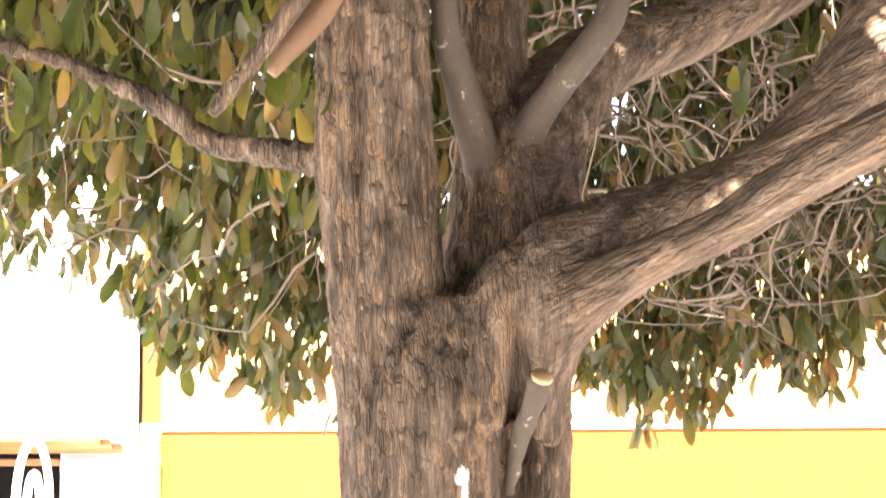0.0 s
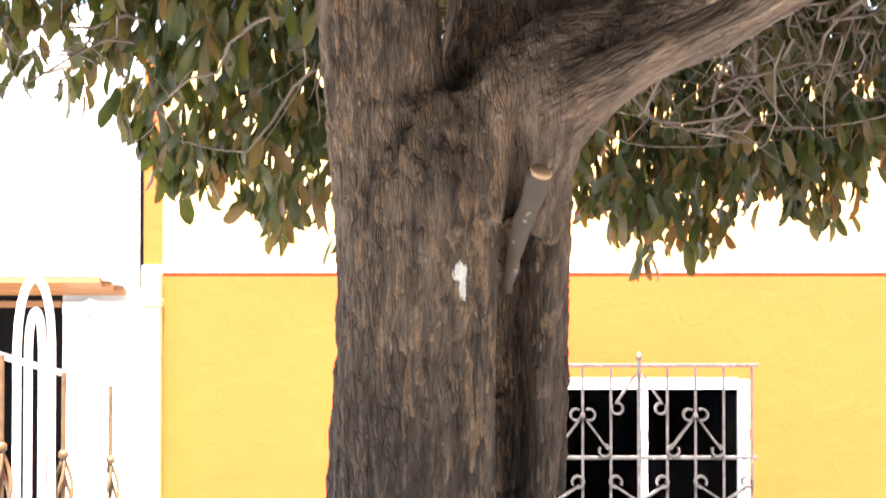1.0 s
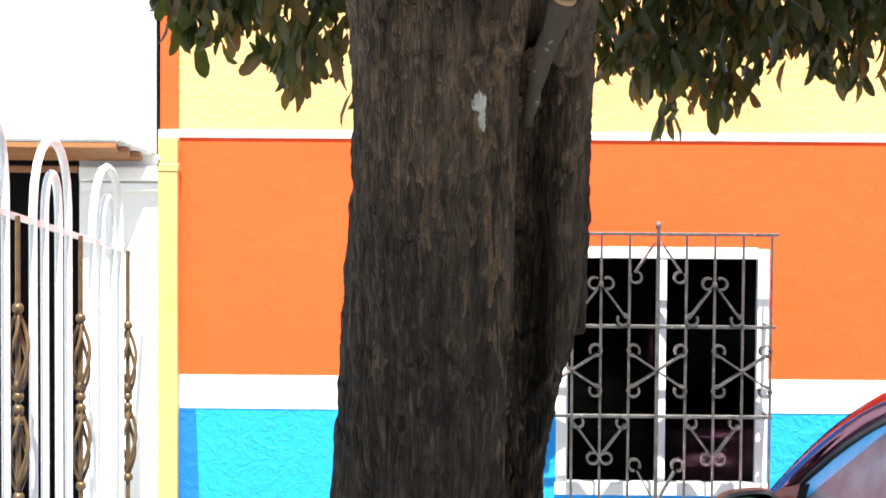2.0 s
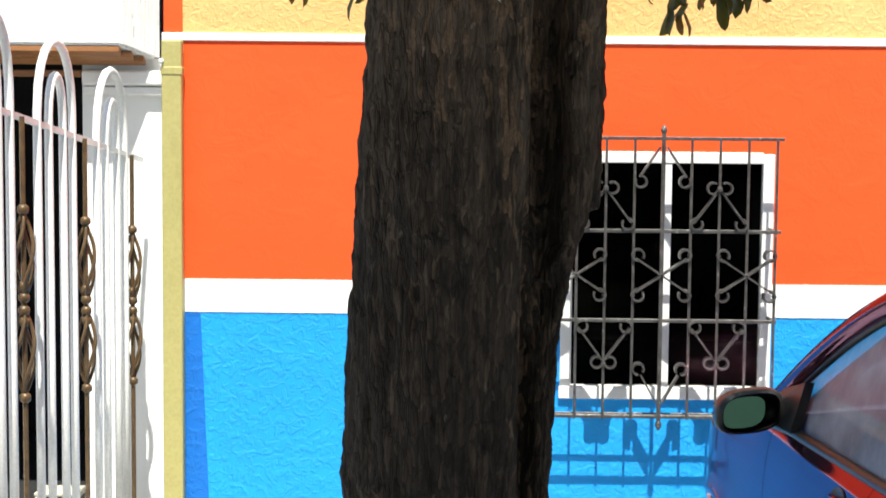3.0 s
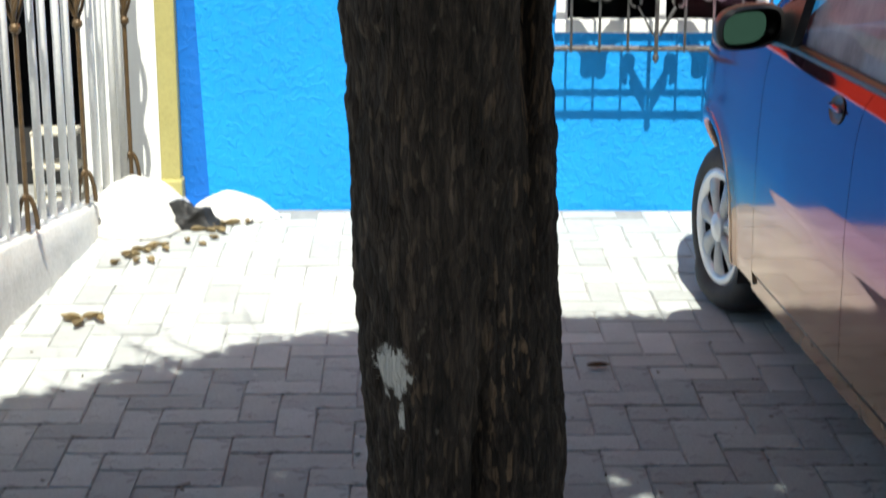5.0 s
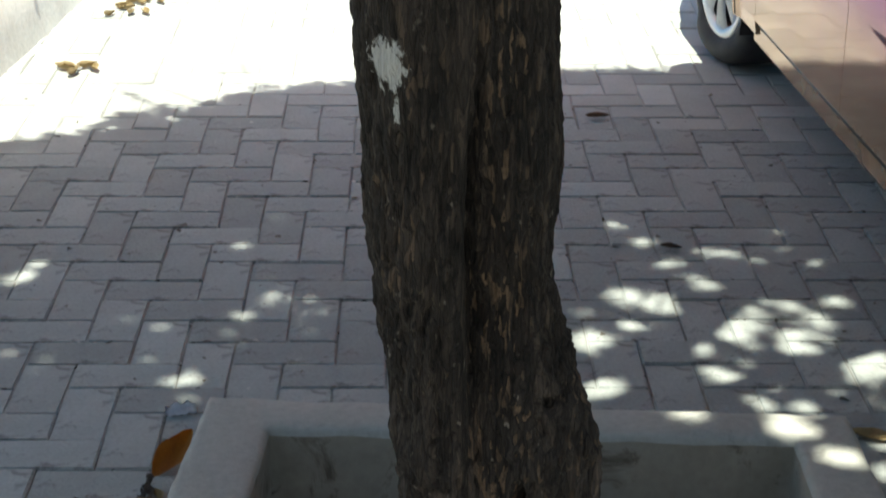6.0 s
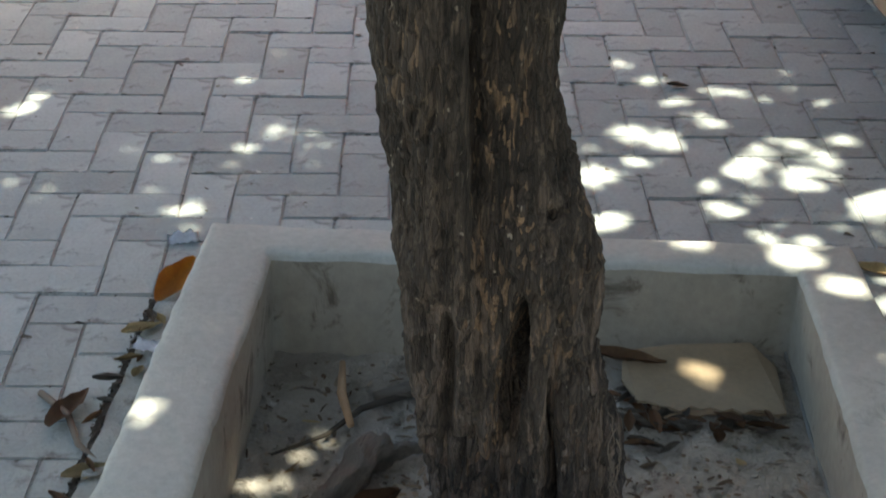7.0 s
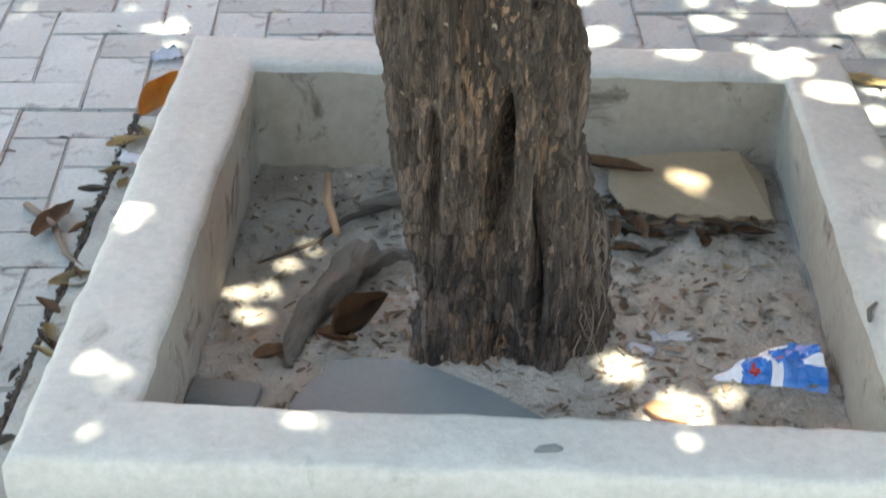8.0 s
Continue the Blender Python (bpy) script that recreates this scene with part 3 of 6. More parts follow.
def build_grille():
    gy = 6.322
    g = thing("window_grille", (0, gy, 0), "worn white iron window grille with scrollwork", "grille")
    mid, p = 0.725, 0.1035
    top, r2, r3, bot = 1.665, 1.327, 0.997, 0.640
    for z, a, b in ((top, -4.15, 4.25), (r2, -4.15, 4.2), (r3, -4.1, 4.1), (bot, -4.1, 4.1)):
        part("rail", box(mid + a * p, mid + b * p, -0.006, 0.006, z - 0.0065, z + 0.0065, 0.0015), M_IRON, g)
    part("rear_rail", box(mid - 4.0 * p, mid + 4.0 * p, 0.034, 0.044, bot - 0.003, bot + 0.007, 0.0015), M_IRON, g)
    for k in (-4, 4):
        part("rail_tie", box(mid + k * p - 0.005, mid + k * p + 0.005, 0.006, 0.034, bot - 0.005, bot + 0.005, 0.001), M_IRON, g)
    for k in range(-4, 5):
        x = mid + k * p
        r = 0.0070 if k in (0,) else 0.0047
        z0, z1 = (bot - 0.03, top + 0.03) if k == 0 else (bot - 0.01, top + 0.004)
        if abs(k) == 4:
            z0, z1 = bot, top
        part("bar", box(x - r, x + r, -r - 0.004, r - 0.004, z0, z1, 0.0012), M_IRON, g)
    for z in (top + 0.03, bot - 0.03):
        part("finial", tube([(mid, -0.004, z - 0.02), (mid, -0.004, z - 0.008), (mid, -0.004, z), (mid, -0.004, z + 0.01), (mid, -0.004, z + 0.02)], [0.004, 0.010, 0.013, 0.009, 0.003], 8), M_IRON, g, smooth=True)
    for z in (r2, r3):
        for s in (-4, 4):
            for a, b, yy in ((0, 0, 0.03),):
                part("bracket", box(mid + s * p - 0.006, mid + s * p + 0.006, 0.004, WY - gy - 0.002, z - 0.006, z + 0.006, 0.0015), M_IRON, g)

    def diagonal(x0, z0, x1, z1, ring=None):
        part("diagonal_bar", ribbon([(x0, -0.002, z0), ((x0 + x1) / 2, -0.002, (z0 + z1) / 2), (x1, -0.002, z1)], 0.0032, 0.018), M_IRON, g)

    def ring(cx, cz, a0, d):
        part("scroll", ribbon([(q[0], -0.002, q[2]) for q in scroll(cx, cz, a0, d)], 0.0034, 0.018), M_IRON, g)

    def weld(x, z):
        part("boss", tube([(x, -0.016, z), (x, -0.012, z), (x, 0.004, z)], [0.006, 0.009, 0.009], 8), M_IRON, g)

    zc = 1.165
    for c in (-3, 0, 3):
        x = mid + c * p
        weld(x, zc)
        for sx in (-1, 1):
            for sz in (-1, 1):
                ex, ez = x + sx * p * 0.90, zc + sz * 0.062
                diagonal(x, zc, ex, ez)
                ring(ex + (-sx) * 0.008, ez + sz * 0.012, math.pi / 2 if sz < 0 else -math.pi / 2, sx * sz)
                weld(mid + (c + sx) * p, ez + sz * 0.012)
    for c in (-2, 2):
        x = mid + c * p
        for z, s in ((1.485, -1), (0.842, 1)):
            weld(x, z)
            for sx in (-1, 1):
                ring(x + sx * 0.024, z, math.pi if sx > 0 else 0, sx)
                ex, ez = x + sx * p * 0.9, z + s * 0.128
                diagonal(x + sx * 0.006, z + s * 0.01, ex, ez)
                ring(ex - sx * 0.012, ez + s * 0.004, math.pi / 2, -sx)
    for sx in (-1, 1):
        diagonal(mid + sx * 0.012, top - 0.03, mid + sx * p * 0.82, top - 0.14)
        ring(mid + sx * p * 0.78, top - 0.157, 1.57, sx)
        diagonal(mid + sx * 0.012, bot + 0.055, mid + sx * p * 0.66, bot + 0.155)
        ring(mid + sx * p * 0.76, bot + 0.178, -1.57, sx)


build_grille()

pipe = thing("downpipe", (-1.079, 6.405, 0.08), "square olive-yellow painted downpipe on the house corner", "downpipe")
part("shaft", box(-0.037, 0.037, -0.028, 0.03, 0.05, 1.928, 0.006, 2), M_YELLOW, pipe)
part("shoe", box(-0.042, 0.044, -0.045, 0.03, -0.03, 0.055, 0.008, 2), M_YELLOW, pipe, "dusty flared foot")
part("collar", box(-0.04, 0.04, -0.031, 0.03, 1.80, 1.83, 0.003), M_YELLOW, pipe)
pipeb = thing("wall_lamp_holder", (-1.115, 6.38, 1.93), "small pale bulb holder beside the downpipe", "lamp holder")
part("holder", tube([(0, 0.03, 0), (0, 0, 0), (0, -0.018, 0)], [0.008, 0.011, 0.006], 10), M_WHITEMETAL, pipeb, smooth=True)

# ---- white neighbour house ----
NY = 7.02
RACK = (-1.505, 6.40, 0.325, 0.13)
grid_wall("wall_white_house", -1.548, -1.12, -0.05, 1.95, NY, 0.15, M_WHITE, "white painted house wall beside the doorway")
grid_wall("wall_white_far", -6.0, -2.75, -0.05, 1.95, NY, 0.15, M_WHITE, "white painted house wall beyond the doorway")
# hall shell, blackened in its colour to look unlit
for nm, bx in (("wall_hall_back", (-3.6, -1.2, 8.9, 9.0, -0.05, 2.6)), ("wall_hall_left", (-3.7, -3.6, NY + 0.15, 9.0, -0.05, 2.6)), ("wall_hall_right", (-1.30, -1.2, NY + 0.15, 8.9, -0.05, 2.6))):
    tagged(part(nm, box(*bx), M_BLACK), "inner wall coloured black for the neighbour's unlit hall", "wall", kind="structure")
tagged(part("ceiling_hall", box(-3.7, -1.2, NY + 0.15, 9.0, 2.6, 2.7), M_BLACK), "ceiling coloured black for the neighbour's unlit hall", "ceiling", kind="structure")


# black floor added so that the hall looks unlit down to the ground
tagged(part("floor_hall", box(-3.6, -1.3, NY + 0.02, 8.9, -0.04, 0.05), M_BLACK), "floor coloured black for the neighbour's unlit hall", "floor", kind="structure")


def hall_rack():
    r = thing("plastic_rack", (RACK[0], RACK[1], -0.003), "small cream plastic shelf rack behind the fence", "rack")
    w, d, h = 0.16, 0.12, RACK[2]
    for x in (-w / 2, w / 2):
        for y in (-d / 2, d / 2):
            part("post", tube([(x, y, 0), (x, y, h / 2), (x, y, h)], 0.006, 8), M_CREAMPLASTIC, r, smooth=True)
    for k in range(4):
        z = h - 0.012 - k * RACK[3]
        if z > 0.02:
            part("shelf", box(-w / 2 - 0.008, w / 2 + 0.008, -d / 2 - 0.008, d / 2 + 0.008, z, z + 0.013, 0.003), M_CREAMPLASTIC, r)


def canopy_roof():
    c = thing("canopy_roof", (0, 0, 0), "chipped white rendered canopy over a wooden soffit", "canopy")
    bm = bmesh.new()
    prof = [(-6.0, 6.80, 1.998), (-1.35, 6.80, 1.998), (-1.235, 6.99, 1.945), (-6.0, 6.99, 1.945)]
    lo, hi = [bm.verts.new(p) for p in prof], [bm.verts.new((x, y, 3.05)) for x, y, z in prof]
    bm.faces.new(lo[::-1])
    bm.faces.new(hi)
    for i in range(4):
        bm.faces.new((lo[i], lo[(i + 1) % 4], hi[(i + 1) % 4], hi[i]))
    bmesh.ops.bevel(bm, geom=bm.edges[:], offset=0.008, segments=2, affect="EDGES")
    part("slab", bm, M_WHITERENDER, c)
    # the canopy's end, scraped in upright strokes
    bm = bmesh.new()
    end = [(-1.344, 6.805, 2.003), (-1.232, 6.985, 1.952), (-1.232, 6.985, 3.04), (-1.344, 6.805, 3.04)]
    ins = [bm.verts.new((x - 0.004, y, z)) for x, y, z in end]
    ous = [bm.verts.new((x + 0.004, y, z)) for x, y, z in end]
    bm.faces.new(ins[::-1])
    bm.faces.new(ous)
    for i in range(4):
        bm.faces.new((ins[i], ins[(i + 1) % 4], ous[(i + 1) % 4], ous[i]))
    part("end_face", bm, M_SCRAPED, c, "white end face scraped in upright strokes")
    for k in range(3):
        y0 = 6.806 + k * 0.061
        bm = box(-5.9, -1.355 + k * 0.036, y0, y0 + 0.057, -0.026, -0.003, 0.003)
        for v in bm.verts:
            v.co.z += 1.998 - 0.279 * (v.co.y - 6.80)
        part("soffit_board", bm, M_WOOD, c)
    part("lintel", box(-5.9, -1.548, 6.995, 7.018, 1.872, 1.900, 0.004), M_WOOD, c, "worn varnished wooden lintel")
    part("cornice", box(-1.54, -1.13, 6.965, 7.018, 1.84, 1.90, 0.01, 2), M_WHITE, c)
    part("cornice", box(-1.54, -1.13, 6.985, 7.018, 1.80, 1.835, 0.006, 2), M_WHITE, c)


canopy_roof()


hall_rack()


def fence_x(y):
    return -1.395 + 0.065 * (y - 5.1)


def build_fence():
    f = thing("metal_fence", (-1.36, 5.9, 0.1), "white tube fence with hoops and bronze spindles", "fence")
    off = Vector((1.36, -5.9, -0.1))

    def rail_z(y):
        return 1.757 - 0.128 * (y - 5.213)

    def base_z(y):
        return 0.243 - 0.12 * (y - 5.1)

    def at(y, z):
        return Vector((fence_x(y), y, z)) + off

    ys = np.linspace(3.6, 6.86, 12)
    for dz, nm in ((rail_z, "top_rail"), (base_z, "bottom_rail")):
        part(nm, tube([at(y, dz(y)) for y in ys], 0.009, 4, square=True), M_WHITEMETAL, f)
    for y0, hoops in ((4.03, 1), (4.68, 1), (5.335, 1), (6.015, 1), (6.65, 0)):
        for (a, b, rise) in ((0.20, 0.585, 0.27), (0.32, 0.475, 0.16))[:2 * hoops]:
            off = Vector((1.36, -5.9, -0.1))
            ya, yb = y0 + a, y0 + b
            pts = [at(ya, base_z(ya)), at(ya, (base_z(ya) + rail_z(ya)) / 2), at(ya, rail_z(ya) + 0.02)]
            zt = rail_z((ya + yb) / 2) + 0.02
            for u in np.linspace(0.12, math.pi - 0.12, 11):
                yy = (ya + yb) / 2 - (yb - ya) / 2 * math.cos(u)
                pts.append(at(yy, zt + rise * math.sin(u) ** 0.8))
            pts += [at(yb, rail_z(yb) + 0.02), at(yb, (base_z(yb) + rail_z(yb)) / 2), at(yb, base_z(yb))]
            part("hoop", tube(pts, 0.0145, 10), M_WHITEMETAL, f, smooth=True)
        ys_ = y0
        off = Vector((1.375, -5.9, -0.1))
        sp = part("spindle", tube([at(ys_, base_z(ys_)), at(ys_, 0.9), at(ys_, rail_z(ys_))], 0.0085, 6), M_BRONZE, f, "twisted bronze painted spindle")
        zc = rail_z(ys_) - 0.582
        for s in (-1, 1):
            for ph in (0, math.pi / 2):
                pts = []
                for u in np.linspace(0, 1, 15):
                    w = 0.036 * math.sin(math.pi * u)
                    pts.append(at(ys_, zc + s * 0.15 + (u - 0.5) * 0.275) + Vector((math.cos(ph + 2.2 * u), math.sin(ph + 2.2 * u), 0)) * w)
                part("basket_strand", tube(pts, 0.0064, 6), M_BRONZE, sp, smooth=True)
                pts = [q - 2 * Vector((math.cos(ph + 2.2 * u), math.sin(ph + 2.2 * u), 0)) * 0.036 * math.sin(math.pi * u) for q, u in zip(pts, np.linspace(0, 1, 15))]
                part("basket_strand", tube(pts, 0.0064, 6), M_BRONZE, sp, smooth=True)
        for z in (zc - 0.295, zc - 0.02, zc + 0.02, zc + 0.295, zc + 0.055, zc - 0.055):
            q = at(ys_, z)
            part("collar", tube([q - Vector((0, 0, 0.016)), q - Vector((0, 0, 0.008)), q + Vector((0, 0, 0.008)), q + Vector((0, 0, 0.016))], [0.010, 0.0185, 0.0185, 0.010], 8), M_BRONZE, sp, smooth=True)
        pts = [at(ys_, base_z(ys_) + 0.004 + 0.115 * math.sin(u)) + Vector((0.028 * math.cos(u), 0.012 * math.cos(u), 0)) for u in np.linspace(0, math.pi, 13)]
        part("foot_hoop", tube(pts, 0.0085, 6), M_BRONZE, f, "bronze painted foot hoop", smooth=True)
    return f


build_fence()


def kerb_wall():
    bm = bmesh.new()
    n = 40
    rows = []
    for i in range(n + 1):
        y = 3.2 + (6.16 - 3.2) * i / n
        x = fence_x(y) + 0.035
        h = 0.236 - 0.12 * (y - 5.1)
        rows.append([bm.verts.new(p) for p in ((x + 0.012, y, -0.02), (x, y, h * 0.5), (x - 0.004, y, h - 0.015), (x - 0.018, y, h), (x - 0.2, y, h), (x - 0.2, y, -0.02))])
    for a, b in zip(rows, rows[1:]):
        for j in range(5):
            bm.faces.new((a[j], a[j + 1], b[j + 1], b[j]))
    bm.faces.new(rows[0])
    bm.faces.new(rows[-1][::-1])
    roughen(bm, 0.008, 6)
    tagged(part("low_wall", bm, M_KERB, smooth=True), "low chipped white kerb wall under the fence", "wall", kind="structure")


kerb_wall()


def mound(name, cx, cy, rx, ry, h, mat, label, cat, seed=0, seg=(36, 14)):
    bm = bmesh.new()
    top = bm.verts.new((cx, cy, h))
    prev = None
    for i in range(1, seg[1] + 1):
        u = i / seg[1]
        ring = []
        for j in range(seg[0]):
            a = 6.28319 * j / seg[0]
            e = 1 + 0.28 * noise.noise(Vector((math.cos(a) * 1.5, math.sin(a) * 1.5, seed)))
            p = Vector((cx + rx * u * e * math.cos(a), cy + ry * u * e * math.sin(a), h * (1 - u * u) ** 1.1))
            p.z += 0.25 * h * noise.noise(Vector((p.x * 9, p.y * 9, seed))) * (1 - u)
            p.z = max(p.z, -0.004 if i == seg[1] else 0.0)
            ring.append(bm.verts.new(p))
        for j in range(seg[0]):
            if prev is None:
                bm.faces.new((top, ring[j], ring[(j + 1) % seg[0]]))
            else:
                bm.faces.new((prev[j], ring[j], ring[(j + 1) % seg[0]], prev[(j + 1) % seg[0]]))
        prev = ring
    bm.faces.new(prev[::-1])
    return tagged(part(name, bm, mat, smooth=True), label, cat)


mound("lime_mound", -1.19, 6.28, 0.24, 0.30, 0.17, M_RUBBLE, "white lime rubble mound against the house corner", "rubble", 1)
mound("sand_mound", -0.86, 6.33, 0.20, 0.115, 0.10, M_RUBBLE, "small pale sand mound at the foot of the blue wall", "sand", 5)
mound("plastic_bag", -1.00, 6.18, 0.125, 0.080, 0.105, M_DARKBAG, "crumpled black plastic bag on the pale heap", "bag", 9, (30, 12))
for bag in [o for o in scene.objects if o.name.startswith("plastic_bag")]:
    for v in bag.data.vertices:
        v.co += noise.noise_vector(v.co * 20) * 0.026 + noise.noise_vector(v.co * 60) * 0.006
        v.co.z = max(v.co.z, 0.0)


# ---- tree ----
TRUNK_EDGES = [(-0.03, -0.05, 0.250), (0.09, -0.026, 0.232), (0.19, -0.042, 0.227), (0.36, -0.060, 0.182), (0.515, -0.076, 0.177), (0.565, -0.076, 0.160),
               (0.71, -0.099, 0.118), (0.78, -0.109, 0.118), (0.89, -0.111, 0.123), (1.035, -0.122, 0.114), (1.10, -0.122, 0.109),
               (1.22, -0.124, 0.107), (1.296, -0.128, 0.104), (1.33, -0.126, 0.104), (1.40, -0.134, 0.103), (1.49, -0.130, 0.105), (1.58, -0.126, 0.112), (1.65, -0.122, 0.126), (1.70, -0.120, 0.141),
               (1.76, -0.116, 0.149), (1.84, -0.112, 0.148), (1.90, -0.110, 0.150), (1.96, -0.109, 0.156), (2.03, -0.110, 0.160), (2.10, -0.114, 0.158), (2.2, -0.12, 0.15)]
TY = 1.935


def trunk_mesh():
    zs = np.arange(-0.08, 2.17, 0.02)
    ze = np.array(TRUNK_EDGES)
    bm = bmesh.new()
    n = 72
    rings = []
    for z in zs:
        xl, xr = np.interp(z, ze[:, 0], ze[:, 1]), np.interp(z, ze[:, 0], ze[:, 2])
        ty = TY + float(np.interp(z, [-0.08, 0.0, 0.25, 0.5], [0.115, 0.10, 0.045, 0.0]))
        groove = float(np.interp(z, [0.0, 0.45, 0.7, 0.95, 1.2, 1.45, 1.6, 1.95, 2.1], [0.10, 0.095, 0.07, 0.066, 0.060, 0.072, 0.083, 0.096, 0.10]))
        taper = float(np.interp(z, [2.05, 2.16], [1.0, 0.55]))
        mid = xl * 0.45 + xr * 0.55
        xl, xr = mid + (xl - mid) * taper, mid + (xr - mid) * taper
        w = xr - xl
        # a main stem and, behind its right shoulder, a second one grown into it
        groove = mid + (groove - mid) * taper
        ra = (groove + float(np.interp(z, [1.0, 1.4], [0.012, 0.003])) - xl) / 2
        a = (xl + ra, ty)
        rb = (xr - groove) / 2 + float(np.interp(z, [0, 0.5, 0.9, 1.3, 1.6, 2.2], [0.02, 0.035, 0.040, 0.012, 0.003, 0.003]))
        b = (xr - rb, ty + float(np.interp(z, [0, 0.5, 0.9, 1.4, 1.7, 2.2], [0.0, -0.01, 0.0, 0.020, 0.024, 0.024])))
        c = ((a[0] + b[0]) / 2, ty + float(np.interp(z, [1.1, 1.5], [0.05, 0.075])))
        rc = w * float(np.interp(z, [0.9, 1.3, 1.5], [0.33, 0.20, 0.13]))
        cx, cy = (xl + xr) / 2, ty + 0.02
        ring = []
        for k in range(n):
            t = 6.28319 * k / n
            d = Vector((math.cos(t), math.sin(t)))
            best = 0.02
            for (px, py), r in ((a, ra), (b, rb), (c, rc)):
                q = Vector((px - cx, py - cy))
                s = q.dot(d)
                disc = r * r - (q.length_squared - s * s)
                if disc > 0:
                    best = max(best, s + math.sqrt(disc))
            # roots and flutes near the foot
            foot = max(0.0, 1 - z / 0.55)
            best *= 1 + 0.07 * foot * math.sin(5 * t + 1.2 + 1.5 * z) + 0.05 * foot * math.sin(9 * t)
            p = Vector((cx + d.x * best, cy + d.y * best, z))
            ring.append(bm.verts.new(p))
        rings.append(ring)
    for r, q in zip(rings, rings[1:]):
        for k in range(n):
            bm.faces.new((r[k], r[(k + 1) % n], q[(k + 1) % n], q[k]))
    bm.faces.new(rings[0][::-1])
    bm.faces.new(rings[-1])
    return bm


def bough(bm, *stations):
    """A tapered limb through stations of x, y, z, radius."""
    pts = curve_points(list(stations), 40)
    tube([p[:3] for p in pts], [float(p[3]) for p in pts], 22, bm)


BOUGHS = [
    [(-0.045, 1.93, 2.03, 0.064), (-0.055, 1.93, 2.15, 0.068), (-0.067, 1.935, 2.30, 0.070), (-0.072, 1.94, 2.5, 0.067), (-0.075, 1.96, 2.8, 0.062), (-0.05, 2.0, 3.3, 0.045)],
    [(0.06, 1.92, 2.02, 0.085), (0.12, 1.91, 2.165, 0.068), (0.194, 1.94, 2.226, 0.053), (0.293, 1.99, 2.268, 0.044), (0.383, 2.03, 2.308, 0.0425), (0.455, 2.05, 2.357, 0.046),
     (0.511, 2.06, 2.423, 0.050), (0.572, 2.08, 2.526, 0.050), (0.70, 2.12, 2.80, 0.044), (0.93, 2.25, 3.1, 0.03)],
    [(0.09, 1.885, 2.06, 0.045), (0.15, 1.868, 2.140, 0.040), (0.22, 1.862, 2.186, 0.030), (0.32, 1.858, 2.232, 0.027), (0.42, 1.856, 2.293, 0.030), (0.53, 1.862, 2.352, 0.033),
     (0.68, 1.90, 2.44, 0.030), (0.95, 1.98, 2.62, 0.025)],
    [(0.06, 2.02, 2.05, 0.085), (0.095, 2.045, 2.22, 0.084), (0.118, 2.09, 2.365, 0.075), (0.212, 2.21, 2.496, 0.053), (0.37, 2.33, 2.577, 0.047), (0.57, 2.43, 2.69, 0.042), (0.95, 2.6, 2.95, 0.03)],
    [(0.075, 2.06, 2.3, 0.05), (0.075, 2.10, 2.45, 0.045), (0.09, 2.16, 2.7, 0.04), (0.15, 2.4, 3.2, 0.03)],
    [(0.115, 2.0, 1.70, 0.040), (0.122, 2.03, 1.95, 0.038), (0.118, 2.06, 2.15, 0.042), (0.10, 2.07, 2.3, 0.05)],
    [(-0.08, 1.97, 2.325, 0.022), (-0.21, 2.02, 2.35, 0.015), (-0.277, 2.03, 2.365, 0.016), (-0.33, 2.03, 2.405, 0.014), (-0.40, 2.02, 2.44, 0.012), (-0.53, 2.0, 2.48, 0.010), (-0.9, 2.0, 2.55, 0.008)],
]


def grow_boughs(bm):
    for stations in BOUGHS:
        bough(bm, *stations)


def shoot_collars(bm):
    """Bark that swells round the foot of each smooth shoot."""
    bough(bm, (0.100, 2.05, 2.12, 0.040), (0.085, 2.04, 2.22, 0.036), (0.066, 2.022, 2.31, 0.029), (0.056, 2.010, 2.35, 0.020))
    bough(bm, (0.065, 2.09, 2.22, 0.036), (0.088, 2.06, 2.30, 0.031), (0.112, 2.025, 2.365, 0.024), (0.122, 2.012, 2.385, 0.016))


def gnarl(bm):
    for v in bm.verts:
        v.co += noise.noise_vector(v.co * 45) * 0.004 + noise.noise_vector(v.co * 120) * 0.0015
    return bm


